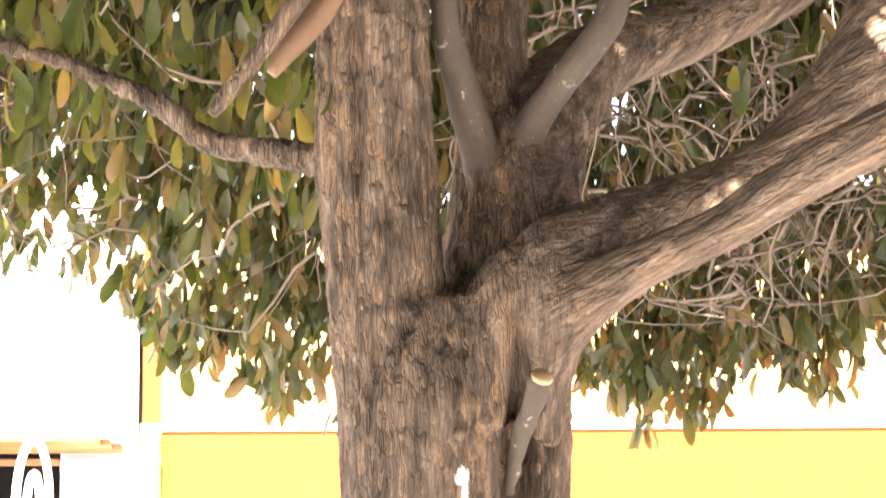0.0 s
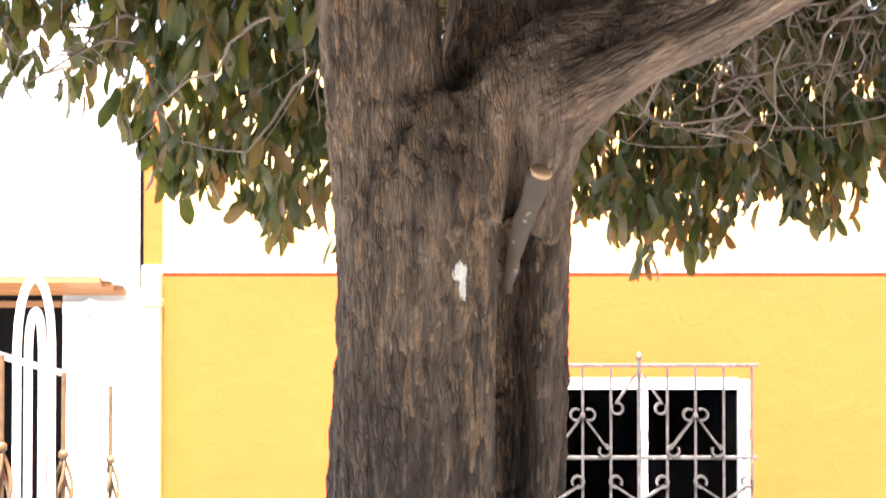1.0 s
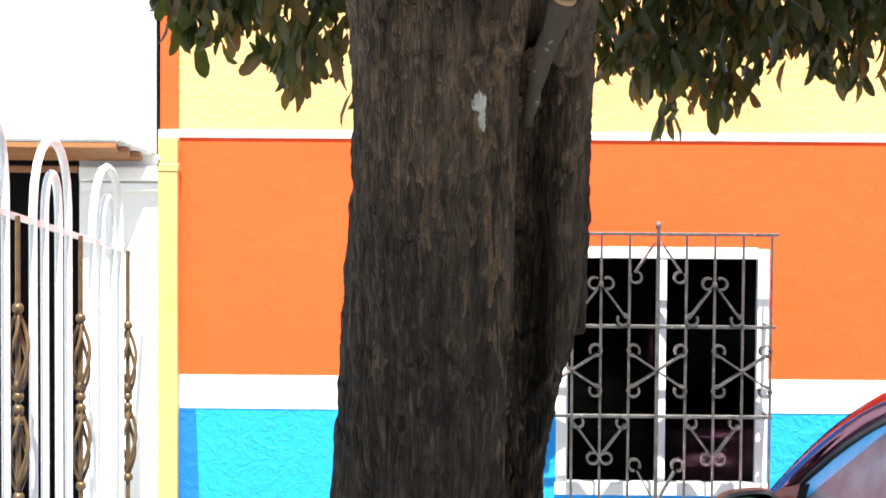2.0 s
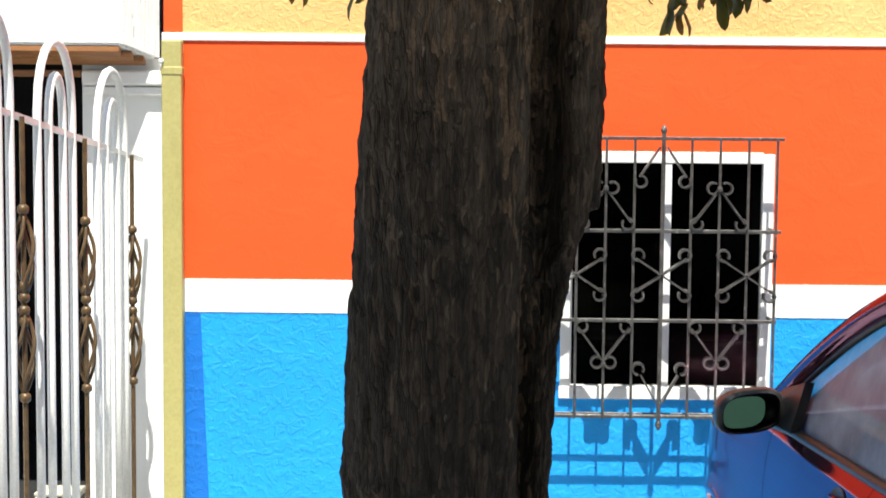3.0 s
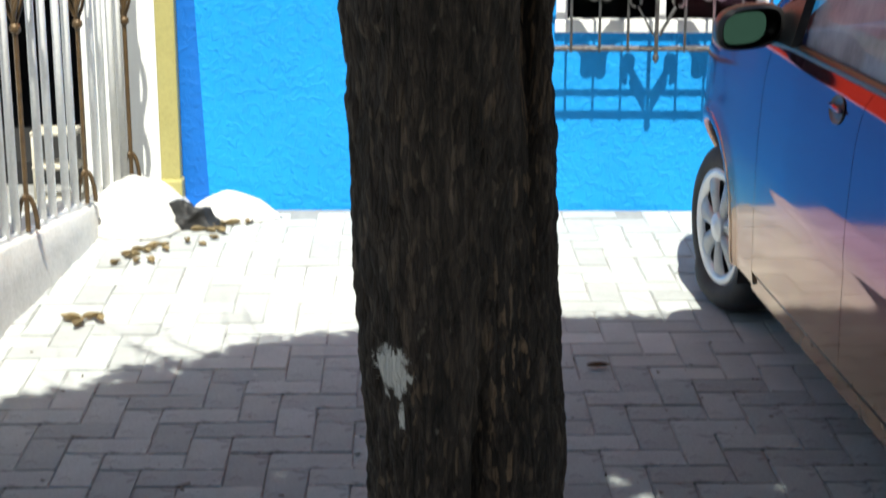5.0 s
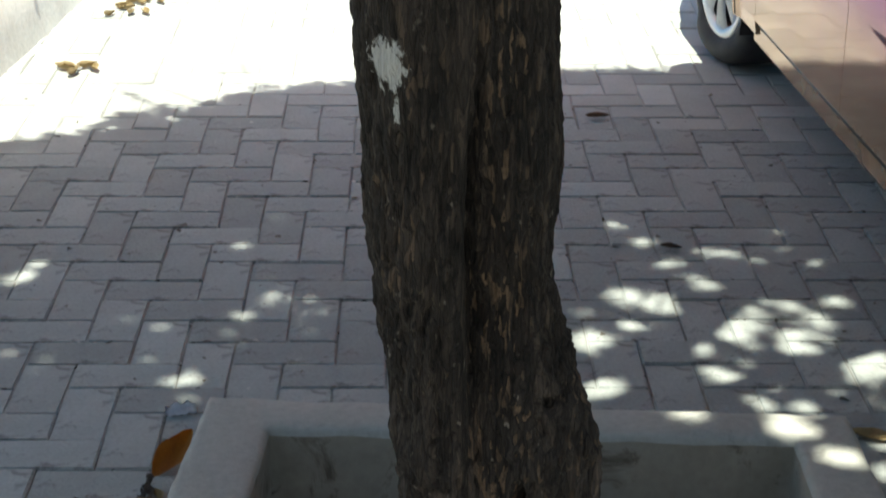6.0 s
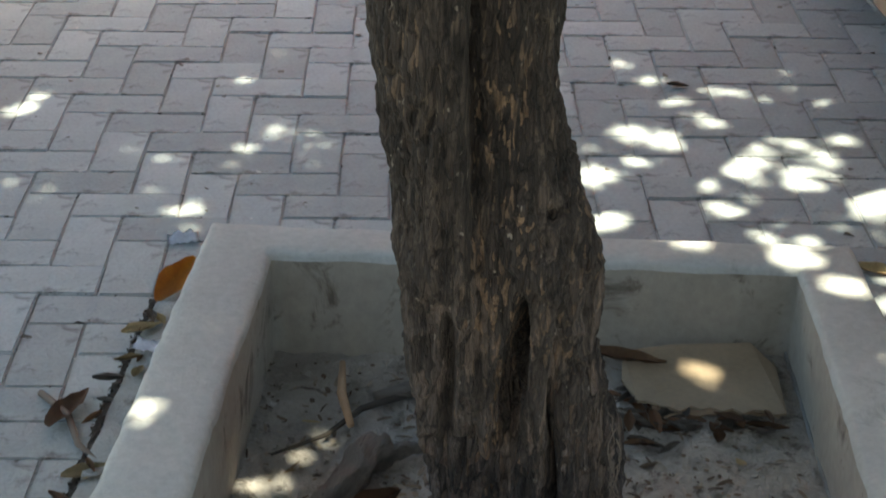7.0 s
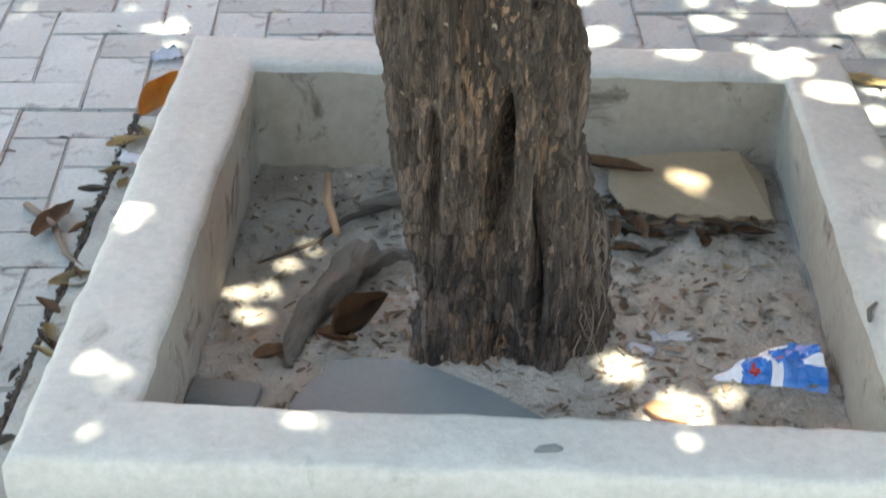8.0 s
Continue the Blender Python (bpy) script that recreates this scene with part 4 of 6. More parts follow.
def build_tree():
    tree = thing("tree", (0, 0, 0), "broad-leaved street tree with thick forked trunk and clipped crown", "tree")
    bm = trunk_mesh()
    grow_boughs(bm)
    shoot_collars(bm)
    raw = part("raw", bm, M_BARK)
    md = raw.modifiers.new("union", "REMESH")
    md.mode, md.voxel_size = "VOXEL", 0.0045
    sm = raw.modifiers.new("soften", "SMOOTH")
    sm.factor, sm.iterations = 0.5, 5
    me = bpy.data.meshes.new_from_object(raw.evaluated_get(bpy.context.evaluated_depsgraph_get()))
    bpy.data.objects.remove(raw)
    me.name = "trunk"
    n = len(me.vertices)
    co, no = np.empty(n * 3), np.empty(n * 3)
    me.vertices.foreach_get("co", co)
    me.vertices.foreach_get("normal", no)
    co, no = co.reshape(-1, 3), no.reshape(-1, 3)
    # the grain turns with the limb that leaves to the side
    turn = Matrix.Rotation(radians(-60), 3, "Y")

    def furrow(q):
        s = Vector((q.x * 46, q.y * 46, q.z * 10)) + 0.6 * noise.noise_vector(q * 22)
        return 1 - 2.6 * abs(noise.noise(s)) - 1.1 * abs(noise.noise(s * 2.3))

    def scales(q):
        s = Vector((q.x * 52, q.y * 52, q.z * 11)) + 0.55 * noise.noise_vector(q * 60)
        near = noise.voronoi(s)[0]
        return min(1.0, 2.6 * (near[1] - near[0]))

    for i in range(n):
        p = Vector(co[i])
        w = max(0.0, min(1.0, (p.x - 0.08) / 0.10)) * max(0.0, min(1.0, (p.z - 2.05) / 0.10))
        low = max(0.0, min(1.0, (1.05 - p.z) / 0.4))
        h = furrow(p) if w < 1 else 0.0
        if w > 0:
            h = h * (1 - w) + 0.30 * w * furrow(turn @ p)
        if w < 1:
            h = h * 0.70 + (0.26 + 0.10 * low) * (1 - w) * (scales(p) - 0.7)
        amp = 0.0056 + 0.0038 * low
        big = noise.noise(Vector((p.x * 7, p.y * 7, p.z * 4)))
        lumps = noise.noise(Vector((p.x * 24, p.y * 24, p.z * 11 + 5)))
        co[i] += no[i] * (amp * h + 0.0020 * (1 - 0.7 * w) * noise.noise(Vector((p.x * 110, p.y * 110, p.z * 45))) + 0.0055 * (1 - 0.6 * w) * big + (0.0022 + 0.003 * low) * lumps)
    # the slit, the knot hole and the flutes at the foot
    for cx, cz, sx, sz, dep in ((0.080, 0.385, 0.0062, 0.052, 0.190), (0.072, 0.30, 0.007, 0.085, 0.060), (0.128, 0.20, 0.009, 0.14, 0.050), (-0.012, 0.33, 0.010, 0.12, 0.030), (0.030, 0.74, 0.018, 0.28, 0.045), (-0.089, 2.40, 0.010, 0.16, 0.016), (0.055, 0.12, 0.010, 0.10, 0.014), (0.116, 0.585, 0.010, 0.010, 0.02), (-0.03, 0.42, 0.008, 0.03, 0.012),
                                (-0.025, 2.165, 0.012, 0.014, 0.010), (0.062, 1.70, 0.006, 0.016, 0.009), (0.083, 1.50, 0.012, 0.26, 0.050), (0.095, 1.84, 0.013, 0.25, 0.055), (0.035, 0.16, 0.012, 0.08, 0.008)):
        m = (co[:, 1] < TY + 0.02)
        g = np.exp(-((co[:, 0] - cx) / sx) ** 2 - ((co[:, 2] - cz) / sz) ** 2) * m
        co -= no * (dep * g)[:, None]
    me.vertices.foreach_set("co", co.ravel())
    me.polygons.foreach_set("use_smooth", np.ones(len(me.polygons), bool))
    me.update()
    ob = new("trunk", me)
    ob.parent = tree
    me.materials.clear()
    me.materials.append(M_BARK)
    # fine rootlets on the buttress
    rng = random.Random(17)
    roots = bmesh.new()
    for _ in range(26):
        x, z = rng.uniform(0.18, 0.226), rng.uniform(0.06, 0.26)
        p = Vector((x, rng.uniform(1.93, 1.99), z))
        pts = [p.copy()]
        for k in range(6):
            p = p + Vector((rng.uniform(-0.009, 0.012), rng.uniform(-0.010, 0.004), -rng.uniform(0.008, 0.026)))
            pts.append(p.copy())
        tube(pts, [0.0012 * (1 - 0.1 * k) for k in range(7)], 5, roots)
    tagged(part("root_fuzz", roots, M_TWIG, tree, "fine pale rootlets on the foot of the trunk", True), kind="stuff")
    # smooth grey shoots out of the fork
    for lab, st in (("smooth grey shoot spotted with white lichen", [(0.095, 2.06, 2.16, 0.030), (0.068, 2.03, 2.30, 0.027), (0.040, 1.985, 2.40, 0.021), (0.018, 1.95, 2.48, 0.018), (0.0, 1.95, 2.62, 0.016)]),
                    ("smooth grey shoot", [(0.07, 2.10, 2.26, 0.026), (0.108, 2.03, 2.355, 0.022), (0.150, 1.965, 2.42, 0.019), (0.20, 1.95, 2.48, 0.019), (0.23, 1.95, 2.55, 0.017)])):
        q = bmesh.new()
        bough(q, *st)
        for v in q.verts:
            v.co += noise.noise_vector(v.co * 20) * 0.0035 + noise.noise_vector(v.co * 90) * 0.0012
        part("shoot", q, M_GREYBARK, tree, lab, True)
    # sawn stubs
    pts = curve_points([(0.083, 1.91, 1.94, 0.006), (0.092, 1.862, 1.985, 0.009), (0.105, 1.835, 2.030, 0.012), (0.118, 1.813, 2.067, 0.0135)], 16)
    part("stub", gnarl(tube([p[:3] for p in pts], [float(p[3]) for p in pts], 16)), M_GREYBARK, tree, "sawn-off side stub with pale cut", True)
    part("stub_face", tube([(0.1165, 1.8130, 2.0645), (0.1172, 1.8115, 2.0668), (0.1179, 1.8100, 2.0690)], [0.0125, 0.0130, 0.0115], 14), M_CUTWOOD, tree, "pale cut end of the stub", True)
    pts = curve_points([(-0.10, 1.90, 2.535, 0.018), (-0.135, 1.885, 2.485, 0.017), (-0.165, 1.87, 2.445, 0.014), (-0.184, 1.865, 2.415, 0.007)], 14)
    part("sawn_limb", tube([p[:3] for p in pts], [float(p[3]) for p in pts], 14), M_PEELED, tree, "sawn limb with peeled pale orange wood", True)
    pts = curve_points([(-0.13, 1.85, 2.53, 0.013), (-0.187, 1.84, 2.445, 0.011), (-0.231, 1.84, 2.388, 0.010), (-0.249, 1.84, 2.363, 0.006)], 12)
    part("dead_twig", tube([p[:3] for p in pts], [float(p[3]) for p in pts], 8), M_BARK, tree, "dark dead twig", True)
    return tree


TREE = build_tree()


def crown_radius(a, z):
    """The clipped crown's outline: far side reaches y 4.2, the street side hangs over the viewer."""
    deg = math.degrees(a) % 360
    base = float(np.interp(deg, [0, 60, 82, 100, 116, 132, 150, 180, 230, 300, 360], [2.25, 2.24, 2.20, 2.10, 2.06, 2.0, 2.1, 2.35, 2.55, 2.5, 2.25]))
    base += 0.10 * noise.noise(Vector((math.cos(a) * 3, math.sin(a) * 3, z * 1.5))) - 0.05
    base += 0.09 * noise.noise(Vector((math.cos(a) * 14, math.sin(a) * 14, z * 5)))
    return base * np.interp(z, [1.95, 2.3, 2.7, 3.2, 3.7, 4.1], [1.0, 0.99, 0.93, 0.80, 0.58, 0.2])


def crown_floor(x, y):
    """How far down the leaves hang."""
    f = 2.04 + 0.10 * noise.noise(Vector((x * 1.9, y * 1.9, 3))) + 0.06 * noise.noise(Vector((x * 6, y * 6, 1)))
    f -= 0.055 * math.exp(-((x - 0.47) / 0.2) ** 2) + 0.03 * math.exp(-((x + 0.4) / 0.25) ** 2)
    f += float(np.interp(x, [-0.90, -0.70, -0.62, -0.52, -0.46, -0.38, 0.6, 0.8, 1.1], [0.235, 0.225, 0.165, 0.09, 0.04, 0.0, 0.0, 0.01, 0.03]))
    # the underside is hollow: only the rim hangs low
    r = math.hypot(x - 0.25, y - 1.85)
    f += 0.5 * max(0.0, min(1.0, (1.72 - r) / 0.7)) * (1.0 if y > 1.85 else 0.6)
    return f


SUN_GAPS = [(0.39, 3.87, .020), (0.44, 3.75, .024), (0.56, 3.77, .015), (0.64, 3.83, .025), (0.37, 3.46, .030), (0.44, 3.43, .036), (0.63, 3.35, .028),
            (0.58, 3.28, .032), (0.37, 3.30, .020), (0.28, 3.23, .032), (0.28, 3.02, .033), (0.70, 3.22, .022), (0.78, 3.35, .017), (0.84, 3.14, .044), (-0.19, 3.27, .022),
            (-0.53, 3.05, .018), (0.39, 2.76, .056), (0.56, 2.69, .050), (0.63, 2.57, .030), (-0.40, 1.775, .013), (-0.405, 1.675, .013),
            (-0.18, 1.70, .014), (0.30, 1.68, .018), (0.60, 2.08, .022), (0.405, 2.45, .020), (0.485, 2.455, .007), (0.25, 1.95, .022), (0.40, 1.89, .014), (-0.272, 2.085, .015),
            (-0.247, 2.16, .011), (-0.308, 2.157, .010), (-0.237, 2.24, .011), (0.32, 1.88, .012)]


def in_trunk_shade(x, y, reach):
    """Whether a spot of ground lies within reach of the trunk's own shadow."""
    a, b = Vector((0.05, 1.85)), Vector((-0.05, 2.95))
    t = max(0.0, min(1.0, (Vector((x, y)) - a).dot(b - a) / (b - a).length_squared))
    return (Vector((x, y)) - a.lerp(b, t)).length < reach


def build_crown():
    rng = np.random.RandomState(4)
    verts, faces = [], []
    wood = np.array([q for st in BOUGHS[:6] for q in curve_points(st, 24)])
    # narrow gaps that line up with the sun and let flecks of light down
    flecks = list(SUN_GAPS)
    for x0, x1, y0, y1, count in ((0.20, 0.85, 2.95, 3.85, 52), (0.75, 1.2, 2.7, 3.9, 16), (-1.2, 0.1, 3.0, 4.2, 11), (0.62, 1.0, 2.3, 3.0, 8), (0.25, 0.42, 1.80, 1.87, 3), (-0.2, -0.1, 2.22, 2.42, 7), (-0.5, 0.6, 1.63, 1.70, 4), (-0.46, -0.38, 1.75, 2.5, 8), (0.58, 0.64, 1.8, 2.5, 3)):
        for _ in range(count):
            g = (rng.uniform(x0, x1), rng.uniform(y0, y1), 0.005 + 0.016 * rng.uniform(0, 1) ** 1.6)
            if not in_trunk_shade(g[0], g[1], 0.19):
                flecks.append(g)
    tx, ty = SUN_TRAVEL.x / -SUN_TRAVEL.z, SUN_TRAVEL.y / -SUN_TRAVEL.z

    def meets_wood(g):
        """Whether a ray of sun down to this spot would strike a bough on its way."""
        gap = np.hypot(g[0] - wood[:, 2] * tx - wood[:, 0], g[1] - wood[:, 2] * ty - wood[:, 1])
        return bool((gap < wood[:, 3] * 0.55).any())

    flecks = [g for g in flecks if not meets_wood(g)]
    fx, fy, fr = (np.array(c) for c in zip(*flecks))

    def sunlit(p):
        gx, gy = p.x + p.z * tx, p.y + p.z * ty
        return bool((((fx - gx) / 1.0) ** 2 + ((fy - gy) / 1.2) ** 2 < (fr + 0.014) ** 2).any())

    def leaf(p, d, side, ln, wd, fold):
        nrm = d.cross(side).normalized()
        i = len(verts)
        for t, w, sag in ((0, 0.10, 0), (0.3, 0.42, 0.03), (0.68, 0.5, 0.05), (0.9, 0.30, 0.01)):
            c = p + d * (ln * t) + nrm * (sag * ln)
            verts.extend([c - side * (wd * w) + nrm * (fold * w * wd), c, c + side * (wd * w) + nrm * (fold * w * wd)])
        verts.append(p + d * ln - nrm * 0.05 * ln)
        for r in range(3):
            a = i + 3 * r
            faces.append((a, a + 1, a + 4, a + 3))
            faces.append((a + 1, a + 2, a + 5, a + 4))
        faces.append((i + 9, i + 10, i + 12))
        faces.append((i + 10, i + 11, i + 12))

    def cluster(c, out, count, droop, size):
        for _ in range(count):
            a = rng.uniform(0, 6.283)
            d = Vector((math.cos(a), math.sin(a), 0)) * rng.uniform(0.15, 0.75) + out * 0.45 + Vector((0, 0, -droop * rng.uniform(0.5, 1.4)))
            d.normalize()
            s = d.cross(Vector((rng.uniform(-1, 1), rng.uniform(-1, 1), rng.uniform(-0.6, 0.6)))).normalized()
            o = c + Vector(rng.uniform(-0.03, 0.03, 3))
            ln = size * rng.uniform(0.75, 1.25)
            if sunlit(o + d * ln * 0.5) or sunlit(o + d * ln * 0.9):
                continue
            leaf(o, d, s, ln, ln * rng.uniform(0.26, 0.42), rng.uniform(0.1, 0.6))

    cx, cy = 0.25, 1.85
    made = 0
    while made < 14800:
        a = rng.uniform(0, 6.283)
        z = 2.0 + 2.1 * rng.uniform(0, 1) ** 1.25
        depth = rng.uniform(0, 1) ** 1.7 * 0.75
        r = crown_radius(a, z) - depth
        if r < 0.2:
            continue
        x, y = cx + r * math.cos(a), cy + r * math.sin(a)
        if z < crown_floor(x, y) + 0.06 + depth * 0.25:
            continue
        # gaps where the sky shows through
        if noise.noise(Vector((x * 2.6, y * 2.6, z * 2.6))) > (0.34 if z < 2.6 else 0.26):
            continue
        if y < 0.9 and z < 2.62:
            continue
        out = Vector((math.cos(a), math.sin(a), 0.0))
        cluster(Vector((x, y, z)), out, rng.randint(4, 8), 1.0 if z < 3.2 else 0.3, 0.070)
        made += 1
    # the rim over the paving hangs thickest
    made = 0
    while made < 1500:
        a = radians(rng.uniform(50, 150))
        z = 2.0 + 0.95 * rng.uniform(0, 1) ** 0.8
        depth = rng.uniform(0, 1) * 1.1
        r = crown_radius(a, z) - depth
        x, y = cx + r * math.cos(a), cy + r * math.sin(a)
        if z < crown_floor(x, y) + 0.06 + depth * 0.2 or y < 2.3:
            continue
        cluster(Vector((x, y, z)), Vector((math.cos(a), math.sin(a), 0.0)), rng.randint(4, 8), 1.0, 0.060)
        made += 1
    # flat clipped top, thin enough for flecks of sun
    for _ in range(4000):
        a = rng.uniform(0, 6.283)
        r = (crown_radius(a, 3.45) + 0.05) * math.sqrt(rng.uniform(0, 1))
        x, y = cx + r * math.cos(a), cy + r * math.sin(a)
        if noise.noise(Vector((x * 3.1, y * 3.1, 9))) > 0.33:
            continue
        cluster(Vector((x, y, 3.35 + 0.5 * (1 - (r / 1.6) ** 2) + rng.uniform(-0.2, 0.2))), Vector((0, 0, 0.4)), 7, 0.2, 0.10)
    # thicker leaf above the trunk, which stays in the shade
    k = 0
    while k < 620:
        x, y, z = rng.uniform(-0.2, 0.8), rng.uniform(-0.1, 1.95), rng.uniform(3.1, 3.7)
        if in_trunk_shade(x + z * tx, y + z * ty, 0.17):
            k += 1
            cluster(Vector((x, y, z)), Vector((0, 0, 0.4)), 7, 0.2, 0.10)
    # the crown's street side, over the viewer
    for _ in range(1800):
        x, y, z = rng.uniform(-1.0, 1.3), rng.uniform(-0.55, 0.9), rng.uniform(2.66, 3.3)
        cluster(Vector((x, y, z)), Vector((0, -0.3, 0)), 7, 0.4, 0.09)
    for _ in range(1500):
        gx, gy, z = rng.uniform(-1.05, 0.75), rng.uniform(1.35, 2.9), rng.uniform(3.1, 3.7)
        cluster(Vector((gx - z * tx, gy - z * ty, z)), Vector((0, 0, 0.4)), 7, 0.2, 0.10)
    # leaf that keeps the fork and the boughs in the shade
    for _ in range(300):
        q, z = wood[rng.randint(len(wood))], rng.uniform(3.0, 3.6)
        cluster(Vector((q[0] - (z - q[2]) * tx + rng.uniform(-0.08, 0.08), q[1] - (z - q[2]) * ty + rng.uniform(-0.08, 0.08), z)), Vector((0, 0, 0.4)), 6, 0.2, 0.10)
    # sprigs close to the fork
    for _ in range(240):
        x, y, z = rng.uniform(-1.0, -0.12), rng.uniform(1.9, 2.9), rng.uniform(2.42, 2.8)
        cluster(Vector((x, y, z)), Vector((0, 0, 0)), rng.randint(2, 5), 1.5, 0.066)
    for _ in range(120):
        x, y, z = rng.uniform(0.3, 1.2), rng.uniform(2.3, 3.2), rng.uniform(2.45, 2.95)
        cluster(Vector((x, y, z)), Vector((0, 0, 0)), rng.randint(3, 6), 0.8, 0.068)
    me = bpy.data.meshes.new("crown")
    me.from_pydata(verts, [], faces)
    me.polygons.foreach_set("use_smooth", np.ones(len(me.polygons), bool))
    me.materials.append(M_LEAF)
    ob = new("crown", me)
    ob.parent = TREE
    tagged(ob, "dense crown of hanging oval leaves")
    # bare inner twigs
    bm = bmesh.new()
    def twig_floor(x, y):
        return crown_floor(x, y) if y < 2.5 else 2.20 + 0.10 * noise.noise(Vector((x * 1.9, y * 1.9, 3)))

    for k in range(1300):
        a = rng.uniform(-0.5, 3.7) if k % 2 else rng.uniform(0.1, 1.7)
        r0 = rng.uniform(0.4, 2.0) if k % 2 else rng.uniform(0.4, 1.5)
        p = Vector((cx + r0 * math.cos(a), cy + r0 * math.sin(a), rng.uniform(2.2, 2.7)))
        if p.y < 2.1 or p.z < twig_floor(p.x, p.y) + 0.06:
            continue
        d = Vector((math.cos(a), math.sin(a), rng.uniform(-0.2, 0.3)))
        pts, rad = [p.copy()], [rng.uniform(0.0014, 0.0042)]
        for k in range(7):
            d = (d + Vector(rng.uniform(-0.45, 0.45, 3))).normalized()
            p = p + d * rng.uniform(0.04, 0.09)
            p.z = max(p.z, twig_floor(p.x, p.y) + 0.03)
            pts.append(p.copy())
            rad.append(rad[0] * (1 - k / 9))
        tube(pts, rad, 5, bm)
        if rng.rand() < 0.7:
            k = rng.randint(2, 5)
            q, d2 = pts[k].copy(), Vector(rng.uniform(-1, 1, 3)).normalized()
            sub = [q.copy()]
            for _k in range(4):
                d2 = (d2 + Vector(rng.uniform(-0.4, 0.4, 3))).normalized()
                q = q + d2 * 0.05
                sub.append(q.copy())
            tube(sub, [rad[k] * 0.7 * (1 - j / 6) for j in range(5)], 4, bm)
    tagged(part("twig_tangle", bm, M_TWIG, TREE, "tangle of bare pale twigs under the leaves", True), kind="stuff")


build_crown()

# ---- planter ----
INNER = [(-0.360, 1.660), (0.554, 1.622), (0.566, 2.555), (-0.308, 2.573)]
OUTER = [(-0.500, 1.545), (0.712, 1.510), (0.674, 2.650), (-0.428, 2.690)]
RIM = 0.156


def soil_z(x, y):
    z = -0.034 + 0.022 * max(0.0, min(1.0, (x + 0.1) / 0.5)) + 0.009 * noise.noise(Vector((x * 14, y * 14, 0))) + 0.006 * noise.noise(Vector((x * 45, y * 45, 2)))
    return max(-0.044, z + 0.032 * math.exp(-((x - 0.10) ** 2 + (y - 2.02) ** 2) / 0.045))


def build_planter():
    bm = bmesh.new()

    def ring(pts, z, n=16):
        out = []
        for k in range(4):
            a, b = Vector(pts[k]), Vector(pts[(k + 1) % 4])
            for j in range(n):
                q = a.lerp(b, j / n)
                out.append(bm.verts.new((q.x, q.y, z)))
        return out

    def shrink(pts, d):
        c = Vector((sum(p[0] for p in pts) / 4, sum(p[1] for p in pts) / 4))
        return [tuple(Vector(p) + (c - Vector(p)).normalized() * d * 1.414) for p in pts]

    loops = [ring(OUTER, -0.05), ring(OUTER, 0.08), ring(OUTER, RIM - 0.014), ring(shrink(OUTER, 0.005), RIM - 0.004), ring(shrink(OUTER, 0.016), RIM),
             ring(shrink(INNER, -0.05), RIM + 0.001), ring(shrink(INNER, -0.014), RIM), ring(shrink(INNER, -0.004), RIM - 0.004), ring(INNER, RIM - 0.014), ring(INNER, 0.06), ring(INNER, -0.05)]
    inner_side = bm.faces.layers.int.new("inner_side")
    for i, (a, b) in enumerate(zip(loops, loops[1:])):
        for k in range(len(a)):
            j = (k + 1) % len(a)
            bm.faces.new((a[k], a[j], b[j], b[k]))[inner_side] = int(i >= 8)
    bmesh.ops.subdivide_edges(bm, edges=bm.edges[:], cuts=1, use_grid_fill=True)
    for v in bm.verts:
        v.co += noise.noise_vector(v.co * 7) * 0.003 + noise.noise_vector(v.co * 28) * 0.0038
    # the four kerb runs of one casting, each with its outer face, top and soil-stained inner face
    planter = thing("planter", (0.1, 2.1, 0), "low square cast concrete planter kerb round the tree", "planter")
    off = Vector((0.1, 2.1, 0))
    centre = Vector((0.0975, 2.0965))

    def run_of(f):
        c = f.calc_center_median()
        d = Vector((c.x, c.y)) - centre
        return (1 if d.x > 0 else 3) if abs(d.x) * 1.05 > abs(d.y) else (2 if d.y > 0 else 0)

    bm.normal_update()
    sides = {(k, s): [] for k in range(4) for s in (False, True)}
    for f in bm.faces:
        sides[run_of(f), bool(f[inner_side])].append([v.co - off for v in f.verts])
    for k in range(4):
        made = []
        for stained in (False, True):
            q = bmesh.new()
            for pts in sides[k, stained]:
                q.faces.new([q.verts.new(p) for p in pts])
            bmesh.ops.remove_doubles(q, verts=q.verts[:], dist=1e-5)
            made.append(part("inner_face" if stained else "kerb", q, M_STAINED if stained else M_CONCRETE, made[0] if stained else planter, "soil-stained inner face" if stained else "", smooth=True))
    bm.free()
    # soil
    bm = bmesh.new()
    n = 110
    g = [[None] * (n + 1) for _ in range(n + 1)]
    for i in range(n + 1):
        for j in range(n + 1):
            u, w = i / n, j / n
            p = Vector(INNER[0]).lerp(Vector(INNER[1]), u).lerp(Vector(INNER[3]).lerp(Vector(INNER[2]), u), w)
            g[i][j] = bm.verts.new((p.x, p.y, soil_z(p.x, p.y)))
    for i in range(n):
        for j in range(n):
            bm.faces.new((g[i][j], g[i + 1][j], g[i + 1][j + 1], g[i][j + 1]))
    tagged(part("soil", bm, M_SOIL, smooth=True), "dry grey trampled soil in the planter", "soil", kind="structure")


build_planter()


